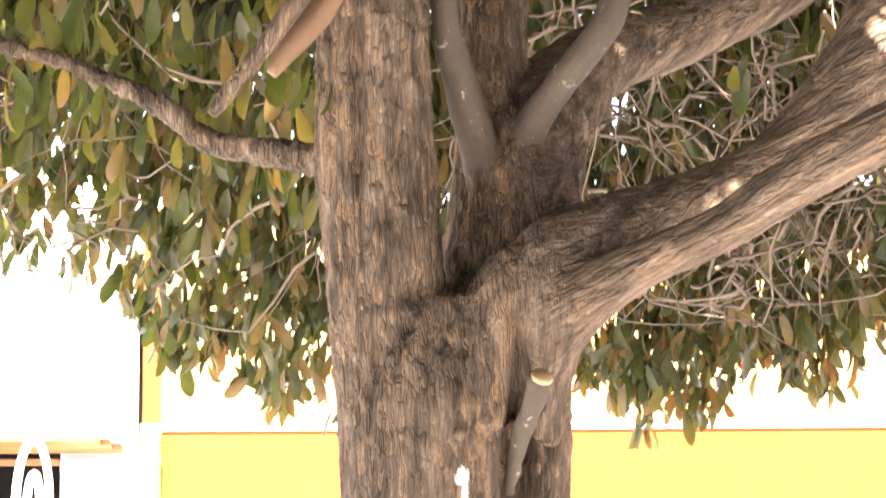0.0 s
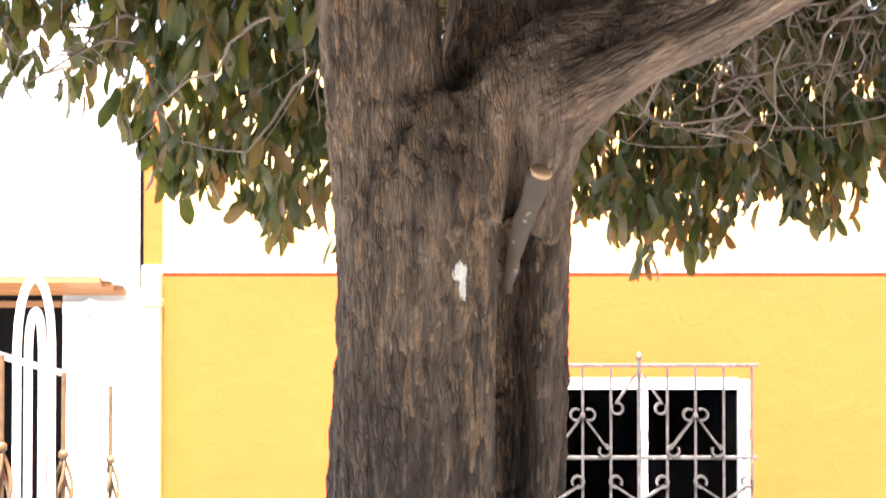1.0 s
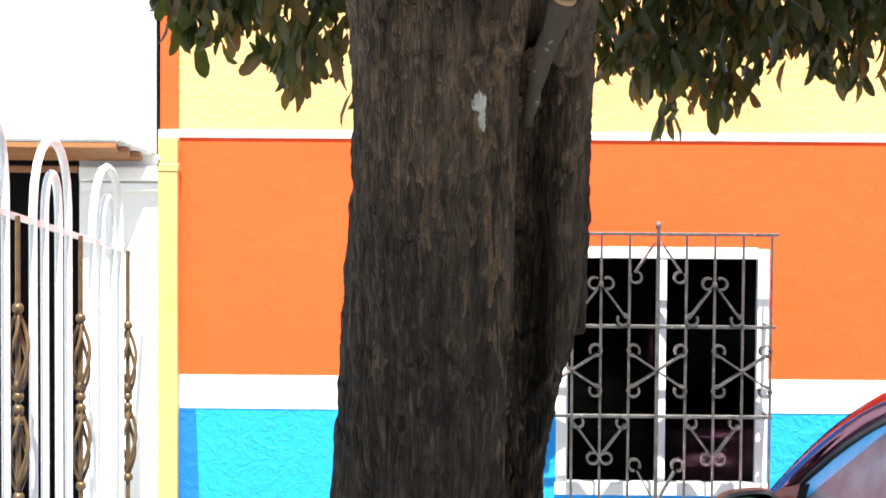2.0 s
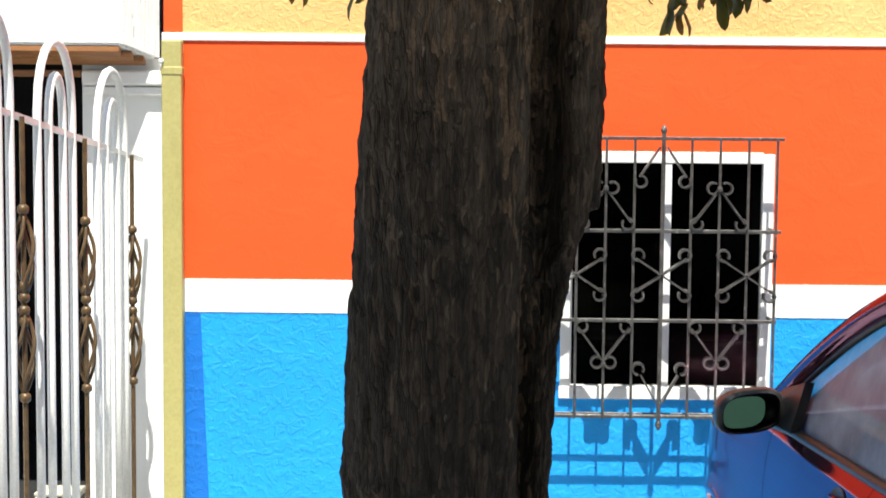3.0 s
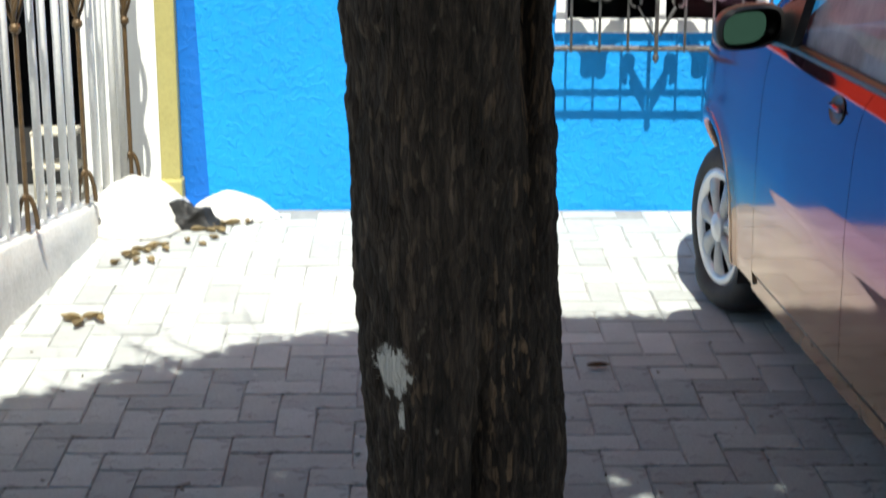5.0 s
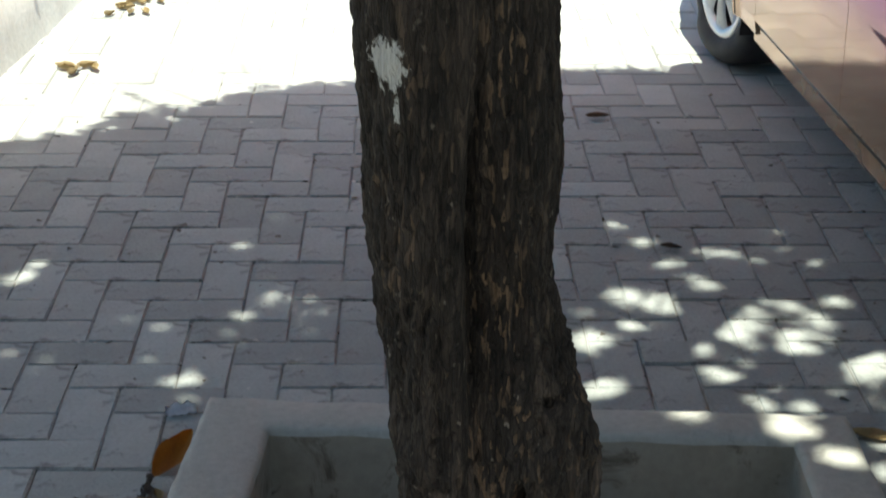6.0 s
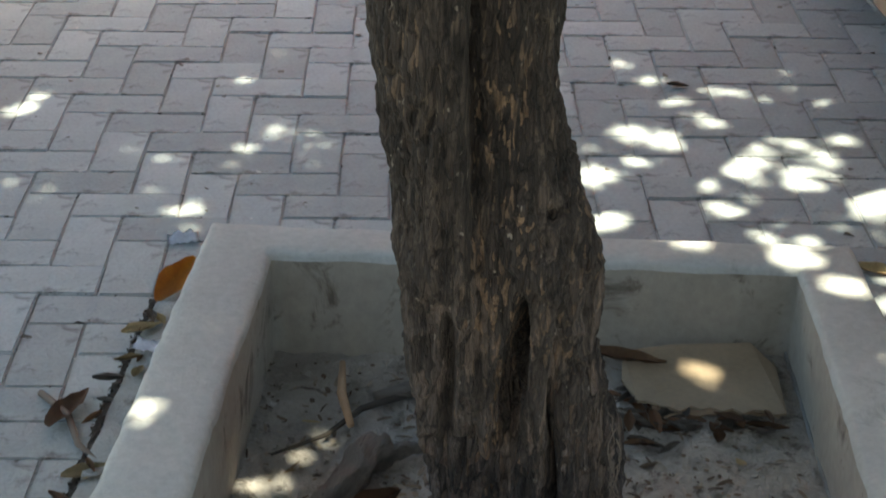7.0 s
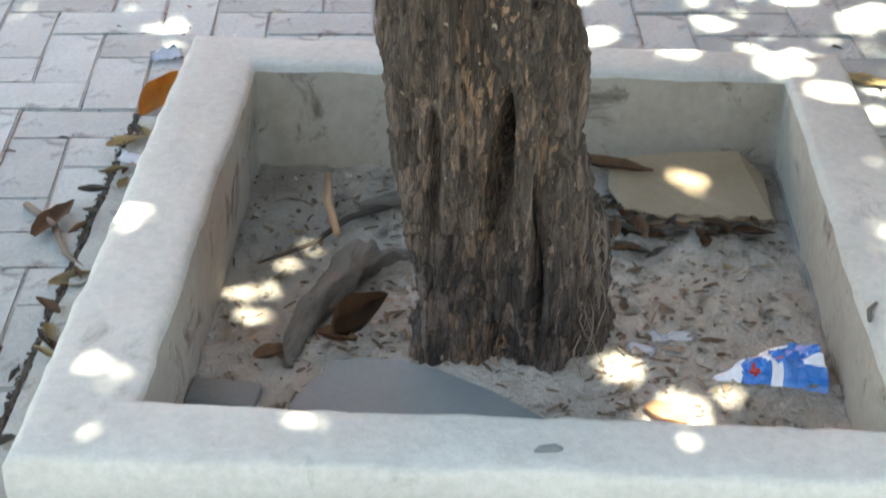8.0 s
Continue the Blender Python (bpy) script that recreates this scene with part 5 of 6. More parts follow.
# ---- parked car ----
def build_car():
    car = thing("car", (1.602, 5.225, 0), "dark maroon metallic hatchback parked nose to the wall", "car", rz=5)
    # half-width over height, and how the plan tapers along the length
    ZS = [0.22, 0.28, 0.36, 0.46, 0.56, 0.64, 0.70, 0.76, 0.82, 0.87, 0.905, 0.93, 0.96]
    PX = [0.812, 0.820, 0.822, 0.823, 0.823, 0.822, 0.819, 0.816, 0.811, 0.803, 0.794, 0.779, 0.755]

    def half(z, y):
        w = np.interp(z, ZS, PX)
        w -= 0.0 if y < 0.05 else (0.34 + 0.5 * max(0.0, min(1.0, (0.62 - z) / 0.2))) * (y - 0.05) ** 1.8
        w -= 0.0 if y > -2.6 else 0.22 * (-2.6 - y) ** 1.8
        # a crease along the doors
        w += 0.0030 * max(0.0, min(1.0, (-0.50 - y) / 0.25)) / (1 + math.exp(-(z - (0.565 + 0.02 * y)) / 0.0045))
        flare = math.exp(-((math.hypot(y - 0.09, z - 0.285) - 0.335) / 0.03) ** 2) + math.exp(-((math.hypot(y + 2.45, z - 0.285) - 0.335) / 0.03) ** 2)
        return w + 0.012 * flare

    def top_z(y):
        return float(np.interp(y, [-3.1, -2.6, -0.6, -0.2, 0.2, 0.5, 0.68], [0.90, 0.97, 0.935, 0.905, 0.83, 0.72, 0.58]))

    def side_panel(name, y0, y1, sgn, zlo=0.24, wheel=None, label=""):
        bm = bmesh.new()
        ny, nz = max(6, int((y1 - y0) / 0.02)), 96
        g = []
        for i in range(ny + 1):
            y = y0 + (y1 - y0) * i / ny
            zt = top_z(y)
            col = []
            for j in range(nz + 1):
                z = zlo + (zt - zlo) * j / nz
                col.append([y, z])
            g.append(col)
        if wheel is not None:
            R, wy, wz = 0.325, wheel, 0.285
            for col in g:
                for q in col:
                    dd = math.hypot(q[0] - wy, q[1] - wz)
                    if R - 0.008 < dd < R + 0.012:
                        q[0], q[1] = wy + (q[0] - wy) * R / dd, wz + (q[1] - wz) * R / dd
        vs = [[bm.verts.new((sgn * half(z, y), y, z)) for y, z in col] for col in g]
        for i in range(ny):
            for j in range(nz):
                if wheel is not None:
                    if sum(math.hypot(g[a][b][0] - wheel, g[a][b][1] - 0.285) < 0.3240 for a in (i, i + 1) for b in (j, j + 1)) > 0:
                        continue
                f = (vs[i][j], vs[i + 1][j], vs[i + 1][j + 1], vs[i][j + 1])
                bm.faces.new(f if sgn < 0 else f[::-1])
        loose = [v for v in bm.verts if not v.link_faces]
        bmesh.ops.delete(bm, geom=loose, context="VERTS")
        edge = [e for e in bm.edges if e.is_boundary]
        for e in edge:
            e.smooth = False
        ret = bmesh.ops.extrude_edge_only(bm, edges=edge)
        for v in [q for q in ret["geom"] if isinstance(q, bmesh.types.BMVert)]:
            v.co.x -= sgn * 0.014
        return part(name, bm, M_CARPAINT, car, label, smooth=True)

    gap = 0.0016
    for s in (-1, 1):
        side_panel("front_wing", -0.46 + gap, 0.66, s, 0.24, 0.09)
        d = side_panel("front_door", -1.27 + gap, -0.46 - gap, s, 0.28)
        # oval cup with a pull bar across it
        hy, hz = -1.10, 0.868
        rings = []
        bm = bmesh.new()
        for k, dx in ((1.0, 0.003), (0.93, 0.0045), (0.86, 0.002), (0.5, 0.0012)):
            rings.append([bm.verts.new((s * (half(hz + 0.034 * k * math.sin(i * 0.261799), hy) + dx), hy + 0.056 * k * math.cos(i * 0.261799), hz + 0.034 * k * math.sin(i * 0.261799))) for i in range(24)])
        for a, b in zip(rings, rings[1:]):
            for i in range(24):
                bm.faces.new((a[i], a[(i + 1) % 24], b[(i + 1) % 24], b[i]))
        bm.faces.new(rings[-1])
        bmesh.ops.recalc_face_normals(bm, faces=bm.faces[:])
        cup = part("handle_cup", bm, M_PLASTIC, d, "black oval handle cup", True)
        part("pull_bar", tube([(s * (half(hz, hy) + 0.006), hy + q, hz + 0.004) for q in (-0.052, -0.035, 0.0, 0.035, 0.050)], [0.004, 0.007, 0.008, 0.007, 0.004], 8), M_CARPAINT, cup, "glossy maroon pull bar", True)
        side_panel("rear_door", -2.14 + gap, -1.27 - gap, s, 0.28)
        side_panel("rear_wing", -3.1, -2.14 - gap, s, 0.24, -2.45)
        part("sill", box(min(s * 0.70, s * 0.795), max(s * 0.70, s * 0.795), -2.12, -0.36, 0.19, 0.272, 0.012, 2), M_CARPAINT, car)
        part("sill_trim", tube([(s * 0.800, -2.12, 0.262), (s * 0.803, -1.2, 0.268), (s * 0.800, -0.37, 0.268)], 0.010, 8), M_PLASTIC, car, "black sill strip", True)

    # bonnet, roof and glass as lofts across the width
    def loft(name, rows, mat, n=14, label="", parent=car, close=0.0):
        """rows: y, z, half width, crown"""
        bm = bmesh.new()
        vs = []
        for y, z, w, cr in rows:
            vs.append([bm.verts.new((w * (2 * k / n - 1), y, z + cr * (1 - (2 * k / n - 1) ** 2))) for k in range(n + 1)])
        for a, b in zip(vs, vs[1:]):
            for k in range(n):
                bm.faces.new((a[k], a[k + 1], b[k + 1], b[k]))
        bmesh.ops.solidify(bm, geom=bm.faces[:], thickness=0.004)
        return part(name, bm, mat, parent, label, smooth=True)

    loft("bonnet", [(y, top_z(y) + 0.002, half(top_z(y), y) - 0.004, c) for y, c in ((0.66, 0.02), (0.5, 0.045), (0.3, 0.055), (0.1, 0.055), (-0.1, 0.05), (-0.30, 0.04))], M_CARPAINT)
    loft("windscreen", [(-0.30, 0.925, 0.70, 0.05), (-0.6, 1.09, 0.66, 0.05), (-0.9, 1.25, 0.62, 0.05), (-1.13, 1.365, 0.585, 0.045)], M_CARGLASS)
    loft("roof", [(-1.10, 1.355, 0.60, 0.05), (-1.4, 1.405, 0.60, 0.055), (-1.9, 1.42, 0.595, 0.055), (-2.4, 1.40, 0.58, 0.05), (-2.75, 1.34, 0.56, 0.045)], M_CARPAINT)
    loft("rear_window", [(-2.75, 1.34, 0.55, 0.04), (-2.95, 1.15, 0.60, 0.04), (-3.08, 0.95, 0.64, 0.04)], M_CARGLASS)
    loft("tailgate", [(-3.08, 0.95, 0.66, 0.03), (-3.16, 0.75, 0.68, 0.0), (-3.17, 0.4, 0.68, 0.0), (-3.1, 0.25, 0.66, 0.0)], M_CARPAINT)
    nose = [(y, z, half(z, 0.66) - 0.02, 0) for y, z in ((0.66, 0.58), (0.75, 0.55), (0.79, 0.42), (0.76, 0.26), (0.66, 0.2))]
    loft("bumper", nose, M_CARPAINT)
    part("underbody", box(-0.66, 0.66, -3.05, 0.66, 0.20, 0.26, 0.01), M_PLASTIC, car)
    part("dashboard", box(-0.64, 0.64, -0.75, -0.35, 0.72, 0.90, 0.04, 2), M_PLASTIC, car)
    for sx in (-0.34, 0.34):
        part("seat", box(sx - 0.24, sx + 0.24, -1.75, -1.15, 0.42, 0.56, 0.04, 2), M_PLASTIC, car)
        part("seat_back", box(sx - 0.23, sx + 0.23, -1.82, -1.68, 0.55, 1.02, 0.05, 2), M_PLASTIC, car)
        part("headrest", box(sx - 0.12, sx + 0.12, -1.83, -1.73, 1.05, 1.20, 0.03, 2), M_PLASTIC, car)
    part("steering_wheel", tube([(-0.34 + 0.18 * math.cos(a), -0.86 - 0.07 * math.sin(a), 0.92 + 0.165 * math.sin(a)) for a in np.linspace(0, 6.283, 24, endpoint=False)], 0.013, 6, closed=True), M_PLASTIC, car, smooth=True)
    for s in (-1, 1):
        ap = [(s * 0.742, -0.20, 0.90), (s * 0.735, -0.36, 0.99), (s * 0.712, -0.60, 1.13), (s * 0.68, -0.86, 1.265), (s * 0.645, -1.10, 1.36), (s * 0.625, -1.4, 1.415), (s * 0.62, -1.9, 1.43), (s * 0.61, -2.4, 1.405), (s * 0.60, -2.72, 1.34), (s * 0.66, -2.95, 1.12), (s * 0.70, -3.05, 0.93)]
        pts = curve_points([(*q, 0.032) for q in ap], 40)
        part("roof_pillar", tube([p[:3] for p in pts], [float(p[3]) for p in pts], 10), M_CARPAINT, car, smooth=True)
        seal = curve_points([(q[0] * 1.005, q[1], q[2] - 0.035) for q in ap[1:8]], 30)
        part("window_seal", tube([tuple(p) for p in seal], 0.010, 6), M_PLASTIC, car, smooth=True)
        part("belt_trim", tube([(s * (half(top_z(y), y) - 0.002), y, top_z(y) + 0.002) for y in np.linspace(-2.5, -0.36, 30)], 0.015, 8), M_PLASTIC, car, smooth=True)
        bm = bmesh.new()
        vs = []
        for y in np.linspace(-2.55, -0.42, 26):
            zt = float(np.interp(-y, [0.36, 0.60, 0.86, 1.10, 1.4, 1.9, 2.4, 2.72], [0.97, 1.11, 1.245, 1.34, 1.395, 1.41, 1.385, 1.32]))
            zb = top_z(y)
            vs.append([bm.verts.new((s * (0.762 - 0.145 * (u ** 1.25) * (zt - zb) / 0.45), y, zb + (zt - zb) * u)) for u in np.linspace(0, 1, 7)])
        for a, b in zip(vs, vs[1:]):
            for k in range(6):
                bm.faces.new((a[k], b[k], b[k + 1], a[k + 1]))
        part("side_window", bm, M_SIDEGLASS, car, "tinted side glass", True)
        bm = bmesh.new()
        tri = [(0.795, -0.30, 0.925), (0.795, -0.66, 0.945), (0.752, -0.64, 1.075), (0.757, -0.46, 1.03), (0.762, -0.36, 0.985)]
        inn, ous = [bm.verts.new((s * (x - 0.02), y, z)) for x, y, z in tri], [bm.verts.new((s * (x + 0.006), y, z)) for x, y, z in tri]
        bm.faces.new(inn)
        bm.faces.new(ous[::-1])
        for k in range(5):
            bm.faces.new((inn[k], ous[k], ous[(k + 1) % 5], inn[(k + 1) % 5]))
        bmesh.ops.recalc_face_normals(bm, faces=bm.faces[:])
        part("sail_panel", bm, M_PLASTIC, car, "black triangle behind the mirror")
        part("b_pillar", box(min(s * 0.70, s * 0.74), max(s * 0.70, s * 0.74), -1.42, -1.33, 0.93, 1.12, 0.008), M_PLASTIC, car)
        # mirror
        m = part("mirror", _mirror_shell(s), M_PLASTIC, car, "black door mirror", True)
        bm = bmesh.new()
        for i in range(24):
            a = i * 0.2617994
            bm.verts.new((s * (0.892 + 0.055 * math.copysign(abs(math.cos(a)) ** 0.7, math.cos(a))), -0.534 + 0.0077 * math.copysign(abs(math.cos(a)) ** 0.7, math.cos(a)), 0.977 + 0.042 * math.copysign(abs(math.sin(a)) ** 0.7, math.sin(a)) + 0.012 * s * math.cos(a)))
        bm.faces.new(list(bm.verts) if s > 0 else list(bm.verts)[::-1])
        bm.normal_update()
        part("mirror_glass", bm, M_MIRROR, m, "greenish mirror glass")
        part("mirror_arm", tube([(s * 0.745, -0.40, 0.945), (s * 0.78, -0.43, 0.955), (s * 0.82, -0.46, 0.965)], [0.045, 0.036, 0.03], 10), M_PLASTIC, m, smooth=True)
        for wy in (0.09, -2.45):
            build_wheel(car, s, wy)
            bm = bmesh.new()
            lips = []
            for a in np.linspace(-0.12, 3.26, 34):
                lips.append([bm.verts.new((s * (half(0.285 + r * math.sin(a), wy + r * math.cos(a)) + d), wy + r * math.cos(a), 0.285 + r * math.sin(a))) for r, d in ((0.316, -0.020), (0.318, -0.001), (0.323, 0.0012), (0.334, 0.0012), (0.350, 0.0008), (0.352, -0.004))])
            for p, q in zip(lips, lips[1:]):
                for k in range(5):
                    f = (p[k], p[k + 1], q[k + 1], q[k])
                    bm.faces.new(f)
            bmesh.ops.recalc_face_normals(bm, faces=bm.faces[:])
            part("arch_lip", bm, M_CARPAINT, car, smooth=True)
            bm = bmesh.new()
            arc = [(wy + 0.335 * math.cos(a), 0.285 + 0.335 * math.sin(a)) for a in np.linspace(-0.35, 3.49, 22)]
            ins = [bm.verts.new((s * 0.52, y, z)) for y, z in arc]
            ous = [bm.verts.new((s * min(0.80, half(z, y) - 0.015), y, z)) for y, z in arc]
            for k in range(len(arc) - 1):
                bm.faces.new((ins[k], ins[k + 1], ous[k + 1], ous[k]))
            part("wheel_well", bm, M_PLASTIC, car, smooth=True)
    return car


def _mirror_shell(s):
    bm = bmesh.new()
    rings = []
    for t, dep in ((0.985, -0.674), (1.0, -0.672), (1.12, -0.668), (1.16, -0.655), (1.15, -0.62), (0.95, -0.575), (0.55, -0.55), (0.1, -0.545)):
        ring = []
        for i in range(28):
            a = i * 6.28319 / 28
            ring.append(bm.verts.new((s * (0.874 + 0.080 * t * math.copysign(abs(math.cos(a)) ** 0.72, math.cos(a))), dep + 0.135, 0.977 + 0.052 * t * math.copysign(abs(math.sin(a)) ** 0.72, math.sin(a)) + 0.014 * s * math.cos(a))))
        rings.append(ring)
    for a, b in zip(rings, rings[1:]):
        for k in range(28):
            bm.faces.new((a[k], a[(k + 1) % 28], b[(k + 1) % 28], b[k]))
    bm.faces.new(rings[-1])
    bmesh.ops.recalc_face_normals(bm, faces=bm.faces[:])
    return bm


def spin(prof, sides, x_sign):
    """Turn a profile of (x, r) round the axle."""
    bm = bmesh.new()
    rings = [[bm.verts.new((x_sign * x, r * math.cos(6.28319 * k / sides), r * math.sin(6.28319 * k / sides))) for k in range(sides)] for x, r in prof]
    for a, b in zip(rings, rings[1:]):
        for k in range(sides):
            bm.faces.new((a[k], a[(k + 1) % sides], b[(k + 1) % sides], b[k]))
    return bm


def build_wheel(car, s, wy):
    w = new("wheel")
    w.parent = car
    w.matrix_parent_inverse = Matrix()
    w.location = (s * 0.703, wy, 0.262)
    if wy > -1:
        w.rotation_euler.z = radians(8)  # front wheels left steered
    tyre = spin([(-0.085, 0.165), (-0.09, 0.225), (-0.078, 0.252), (-0.05, 0.262), (0.0, 0.2635), (0.045, 0.262), (0.072, 0.252), (0.086, 0.232), (0.091, 0.205), (0.084, 0.185), (0.07, 0.175)], 64, s)
    # slack tyre: the tread lies flat and the wall bulges where it meets the ground
    for v in tyre.verts:
        if v.co.z < -0.15:
            k = (-0.15 - v.co.z) / 0.11
            v.co.x += s * (0.020 if v.co.x * s > 0 else -0.02) * math.sin(min(1.0, k) * 2.4)
            v.co.y *= 1 + 0.10 * k
            v.co.z = max(v.co.z, -0.258)
    part("tyre", tyre, M_RUBBER, w, "slack dusty tyre", smooth=True)
    part("rim", spin([(0.062, 0.178), (0.078, 0.176), (0.080, 0.168), (0.070, 0.160), (0.02, 0.154), (-0.02, 0.145), (-0.02, 0.02)], 48, s), M_PLASTIC, w, "dark inner rim", True)
    bm = spin([(0.074, 0.186), (0.086, 0.184), (0.089, 0.172), (0.080, 0.150), (0.072, 0.146)], 48, s)
    part("hubcap_ring", bm, M_RIM, w, smooth=True)
    for k in range(7):
        a = 6.28319 * k / 7 + 0.2
        bm = bmesh.new()
        rows = []
        for r, hw, x in ((0.028, 0.016, 0.082), (0.06, 0.026, 0.088), (0.10, 0.033, 0.088), (0.135, 0.044, 0.085), (0.160, 0.056, 0.080)):
            c, q = math.cos(a), math.sin(a)
            rows.append([bm.verts.new((s * (x + e), r * c - u * hw * q, r * q + u * hw * c)) for u, e in ((-1, -0.008), (-0.6, 0), (0, 0.004), (0.6, 0), (1, -0.008))])
        for p, q in zip(rows, rows[1:]):
            for i in range(4):
                bm.faces.new((p[i], q[i], q[i + 1], p[i + 1]))
        bmesh.ops.solidify(bm, geom=bm.faces[:], thickness=0.008)
        bmesh.ops.recalc_face_normals(bm, faces=bm.faces[:])
        part("hubcap_spoke", bm, M_RIM, w, smooth=True)
    part("hubcap_centre", spin([(0.07, 0.048), (0.090, 0.046), (0.096, 0.036), (0.094, 0.024), (0.099, 0.020), (0.100, 0.001)], 24, s), M_RIM, w, smooth=True)


build_car()


# ---- paving blocks ----
def build_paving():
    pave = thing("pavement", (0, 0, 0), "grey concrete block paving laid in herringbone", "pavement", kind="structure")
    P, G, H = 0.1025, 0.0010, 0.018
    rot = Matrix.Rotation(radians(1.5), 3, "Z")
    origin = Vector((-0.66, 3.62, 0))

    def block_mesh(w, h, seed):
        rng = random.Random(seed)
        bm = bmesh.new()
        vs = quad_box(bm, G, w - G, G, h - G, -0.034, H)
        for v in vs:
            v.co.x += rng.uniform(-0.0022, 0.0022)
            v.co.y += rng.uniform(-0.0022, 0.0022)
        bmesh.ops.bevel(bm, geom=[e for e in bm.edges if all(v.co.z > 0 for v in e.verts)], offset=0.0032, segments=2, affect="EDGES")
        me = bpy.data.meshes.new("paver")
        bm.to_mesh(me)
        bm.free()
        me.materials.append(M_PAVER)
        return me

    hor, ver = [block_mesh(2 * P, P, k) for k in range(4)], [block_mesh(P, 2 * P, 10 + k) for k in range(4)]
    near = []
    rng = random.Random(3)
    from_v, from_f = [], []
    quad = {}
    for nm, lst in (("h", hor), ("v", ver)):
        quad[nm] = [([v.co.copy() for v in me.vertices], [tuple(p.vertices) for p in me.polygons]) for me in lst]
    inner = [Vector(p) for p in OUTER]
    for i in range(-30, 44):
        for j in range(-36, 32):
            c = (i + j + 3) % 4
            if c == 0:
                kind, cx, cy = "h", i * P, j * P
                mid = Vector((cx + P, cy + P / 2, 0))
            elif c == 2:
                kind, cx, cy = "v", i * P, j * P
                mid = Vector((cx + P / 2, cy + P, 0))
            else:
                continue
            w = rot @ mid + origin
            if not (YARD[0] < w.x < YARD[1] and YARD[2] < w.y < WY - 0.06):
                continue
            ex, ey = (P, P / 2) if kind == "h" else (P / 2, P)
            if -0.375 < w.x + ex and w.x - ex < 0.555 and 1.61 < w.y + ey and w.y - ey < 2.585:
                continue
            if w.x < fence_x(w.y) - 0.05 and w.y < 6.2 and w.y > 3.1:
                continue
            k = rng.randrange(4)
            dz = rng.uniform(-0.0025, 0.0015) - H + 0.002
            tilt = Matrix.Rotation(rng.uniform(-0.006, 0.006), 3, "X") @ Matrix.Rotation(rng.uniform(-0.006, 0.006), 3, "Y")
            place = rot @ Vector((cx, cy, 0)) + origin + Vector((0, 0, dz))
            score = (w.x / 0.95) ** 2 + ((w.y - 3.2) / 1.0) ** 2
            near.append((score, kind, k, place, rot @ Matrix.Rotation(rng.uniform(-0.007, 0.007), 3, "Z") @ tilt))
    near.sort(key=lambda q: q[0])
    for score, kind, k, place, turn in near[:300]:
        ob = new("paver", (hor if kind == "h" else ver)[k])
        ob.parent = pave
        ob.matrix_world = Matrix.Translation(place) @ turn.to_4x4()
    for score, kind, k, place, turn in near[300:]:
        vs, fs = quad[kind][k]
        b = len(from_v)
        from_v.extend([turn @ v + place for v in vs])
        from_f.extend([tuple(b + q for q in f) for f in fs])
    # crumbs of dirt, leaf and mortar that have settled in the joints
    crumbs = {M_DIRTSHADE: bmesh.new(), M_RUBBLE: bmesh.new()}
    for score, kind, k, place, turn in near[:420]:
        w, h = (2 * P, P) if kind == "h" else (P, 2 * P)
        for _ in range(rng.choice((0, 1, 3, 6))):
            t, side = rng.random(), rng.random() < 0.5
            q = turn @ (Vector((t * w, 0, 0)) if side else Vector((0, t * h, 0))) + place
            r = 0.0012 + 0.0035 * rng.random() ** 3
            bm = crumbs[M_RUBBLE if rng.random() < 0.22 else M_DIRTSHADE]
            sx, sy = (2.6, 0.9) if side else (0.9, 2.6)
            vs = [bm.verts.new((q.x + r * sx * rng.uniform(-1, 1), q.y + r * sy * rng.uniform(-1, 1), -0.0025 + r * rng.uniform(0, 1.6))) for _k in range(5)]
            for a in ((0, 1, 2), (0, 2, 3), (0, 3, 1), (1, 2, 4), (2, 3, 4), (3, 1, 4)):
                bm.faces.new([vs[n] for n in a])
    for mat, bm in crumbs.items():
        tagged(part("joint_crumbs", bm, mat, pave, "dark crumbs in the joints" if mat is M_DIRTSHADE else "pale crumbs in the joints"), kind="stuff")
    me = bpy.data.meshes.new("paver_field")
    me.from_pydata(from_v, [], from_f)
    me.materials.append(M_PAVERFIELD)
    ob = new("paver_field", me)
    ob.parent = pave
    tagged(ob, "farther grey paving blocks", kind="stuff")


def paver_field_material():
    m, nt, b = blank("paver_field_concrete_lit")
    v = coords(nt)
    # same concrete as M_PAVER, paler for the open light farther out
    col = ramp(nt, noise_tex(nt, v, 7, 5), [(0.3, (0.375, 0.40, 0.392)), (0.68, (0.49, 0.52, 0.51))])
    col = mix(nt, 0.35, col, ramp(nt, noise_tex(nt, v, 130, 4), [(0.25, (0.30, 0.30, 0.29)), (0.75, (0.54, 0.535, 0.52))]))
    nt.links.new(island_tint(nt, col, 0.80, 1.08), b.inputs["Base Color"])
    b.inputs["Roughness"].default_value = 0.86
    bump(nt, b, noise_tex(nt, v, 130, 4), 0.5, 0.002)
    return m


M_PAVERFIELD = paver_field_material()


# ---- litter and leaves ----
def litter_material():
    m, nt, b = blank("leaf_litter")
    g = nt.nodes.new("ShaderNodeNewGeometry")
    col = ramp(nt, g.outputs["Random Per Island"], [(0, (0.06, 0.046, 0.036)), (0.45, (0.14, 0.105, 0.075)), (0.75, (0.24, 0.18, 0.125)), (1.0, (0.46, 0.41, 0.33))])
    nt.links.new(mix(nt, 0.3, col, ramp(nt, noise_tex(nt, coords(nt), 300, 3), [(0.3, (0.04, 0.03, 0.02)), (0.7, (0.2, 0.14, 0.09))])), b.inputs["Base Color"])
    b.inputs["Roughness"].default_value = 0.85
    return m


M_LITTER = litter_material()


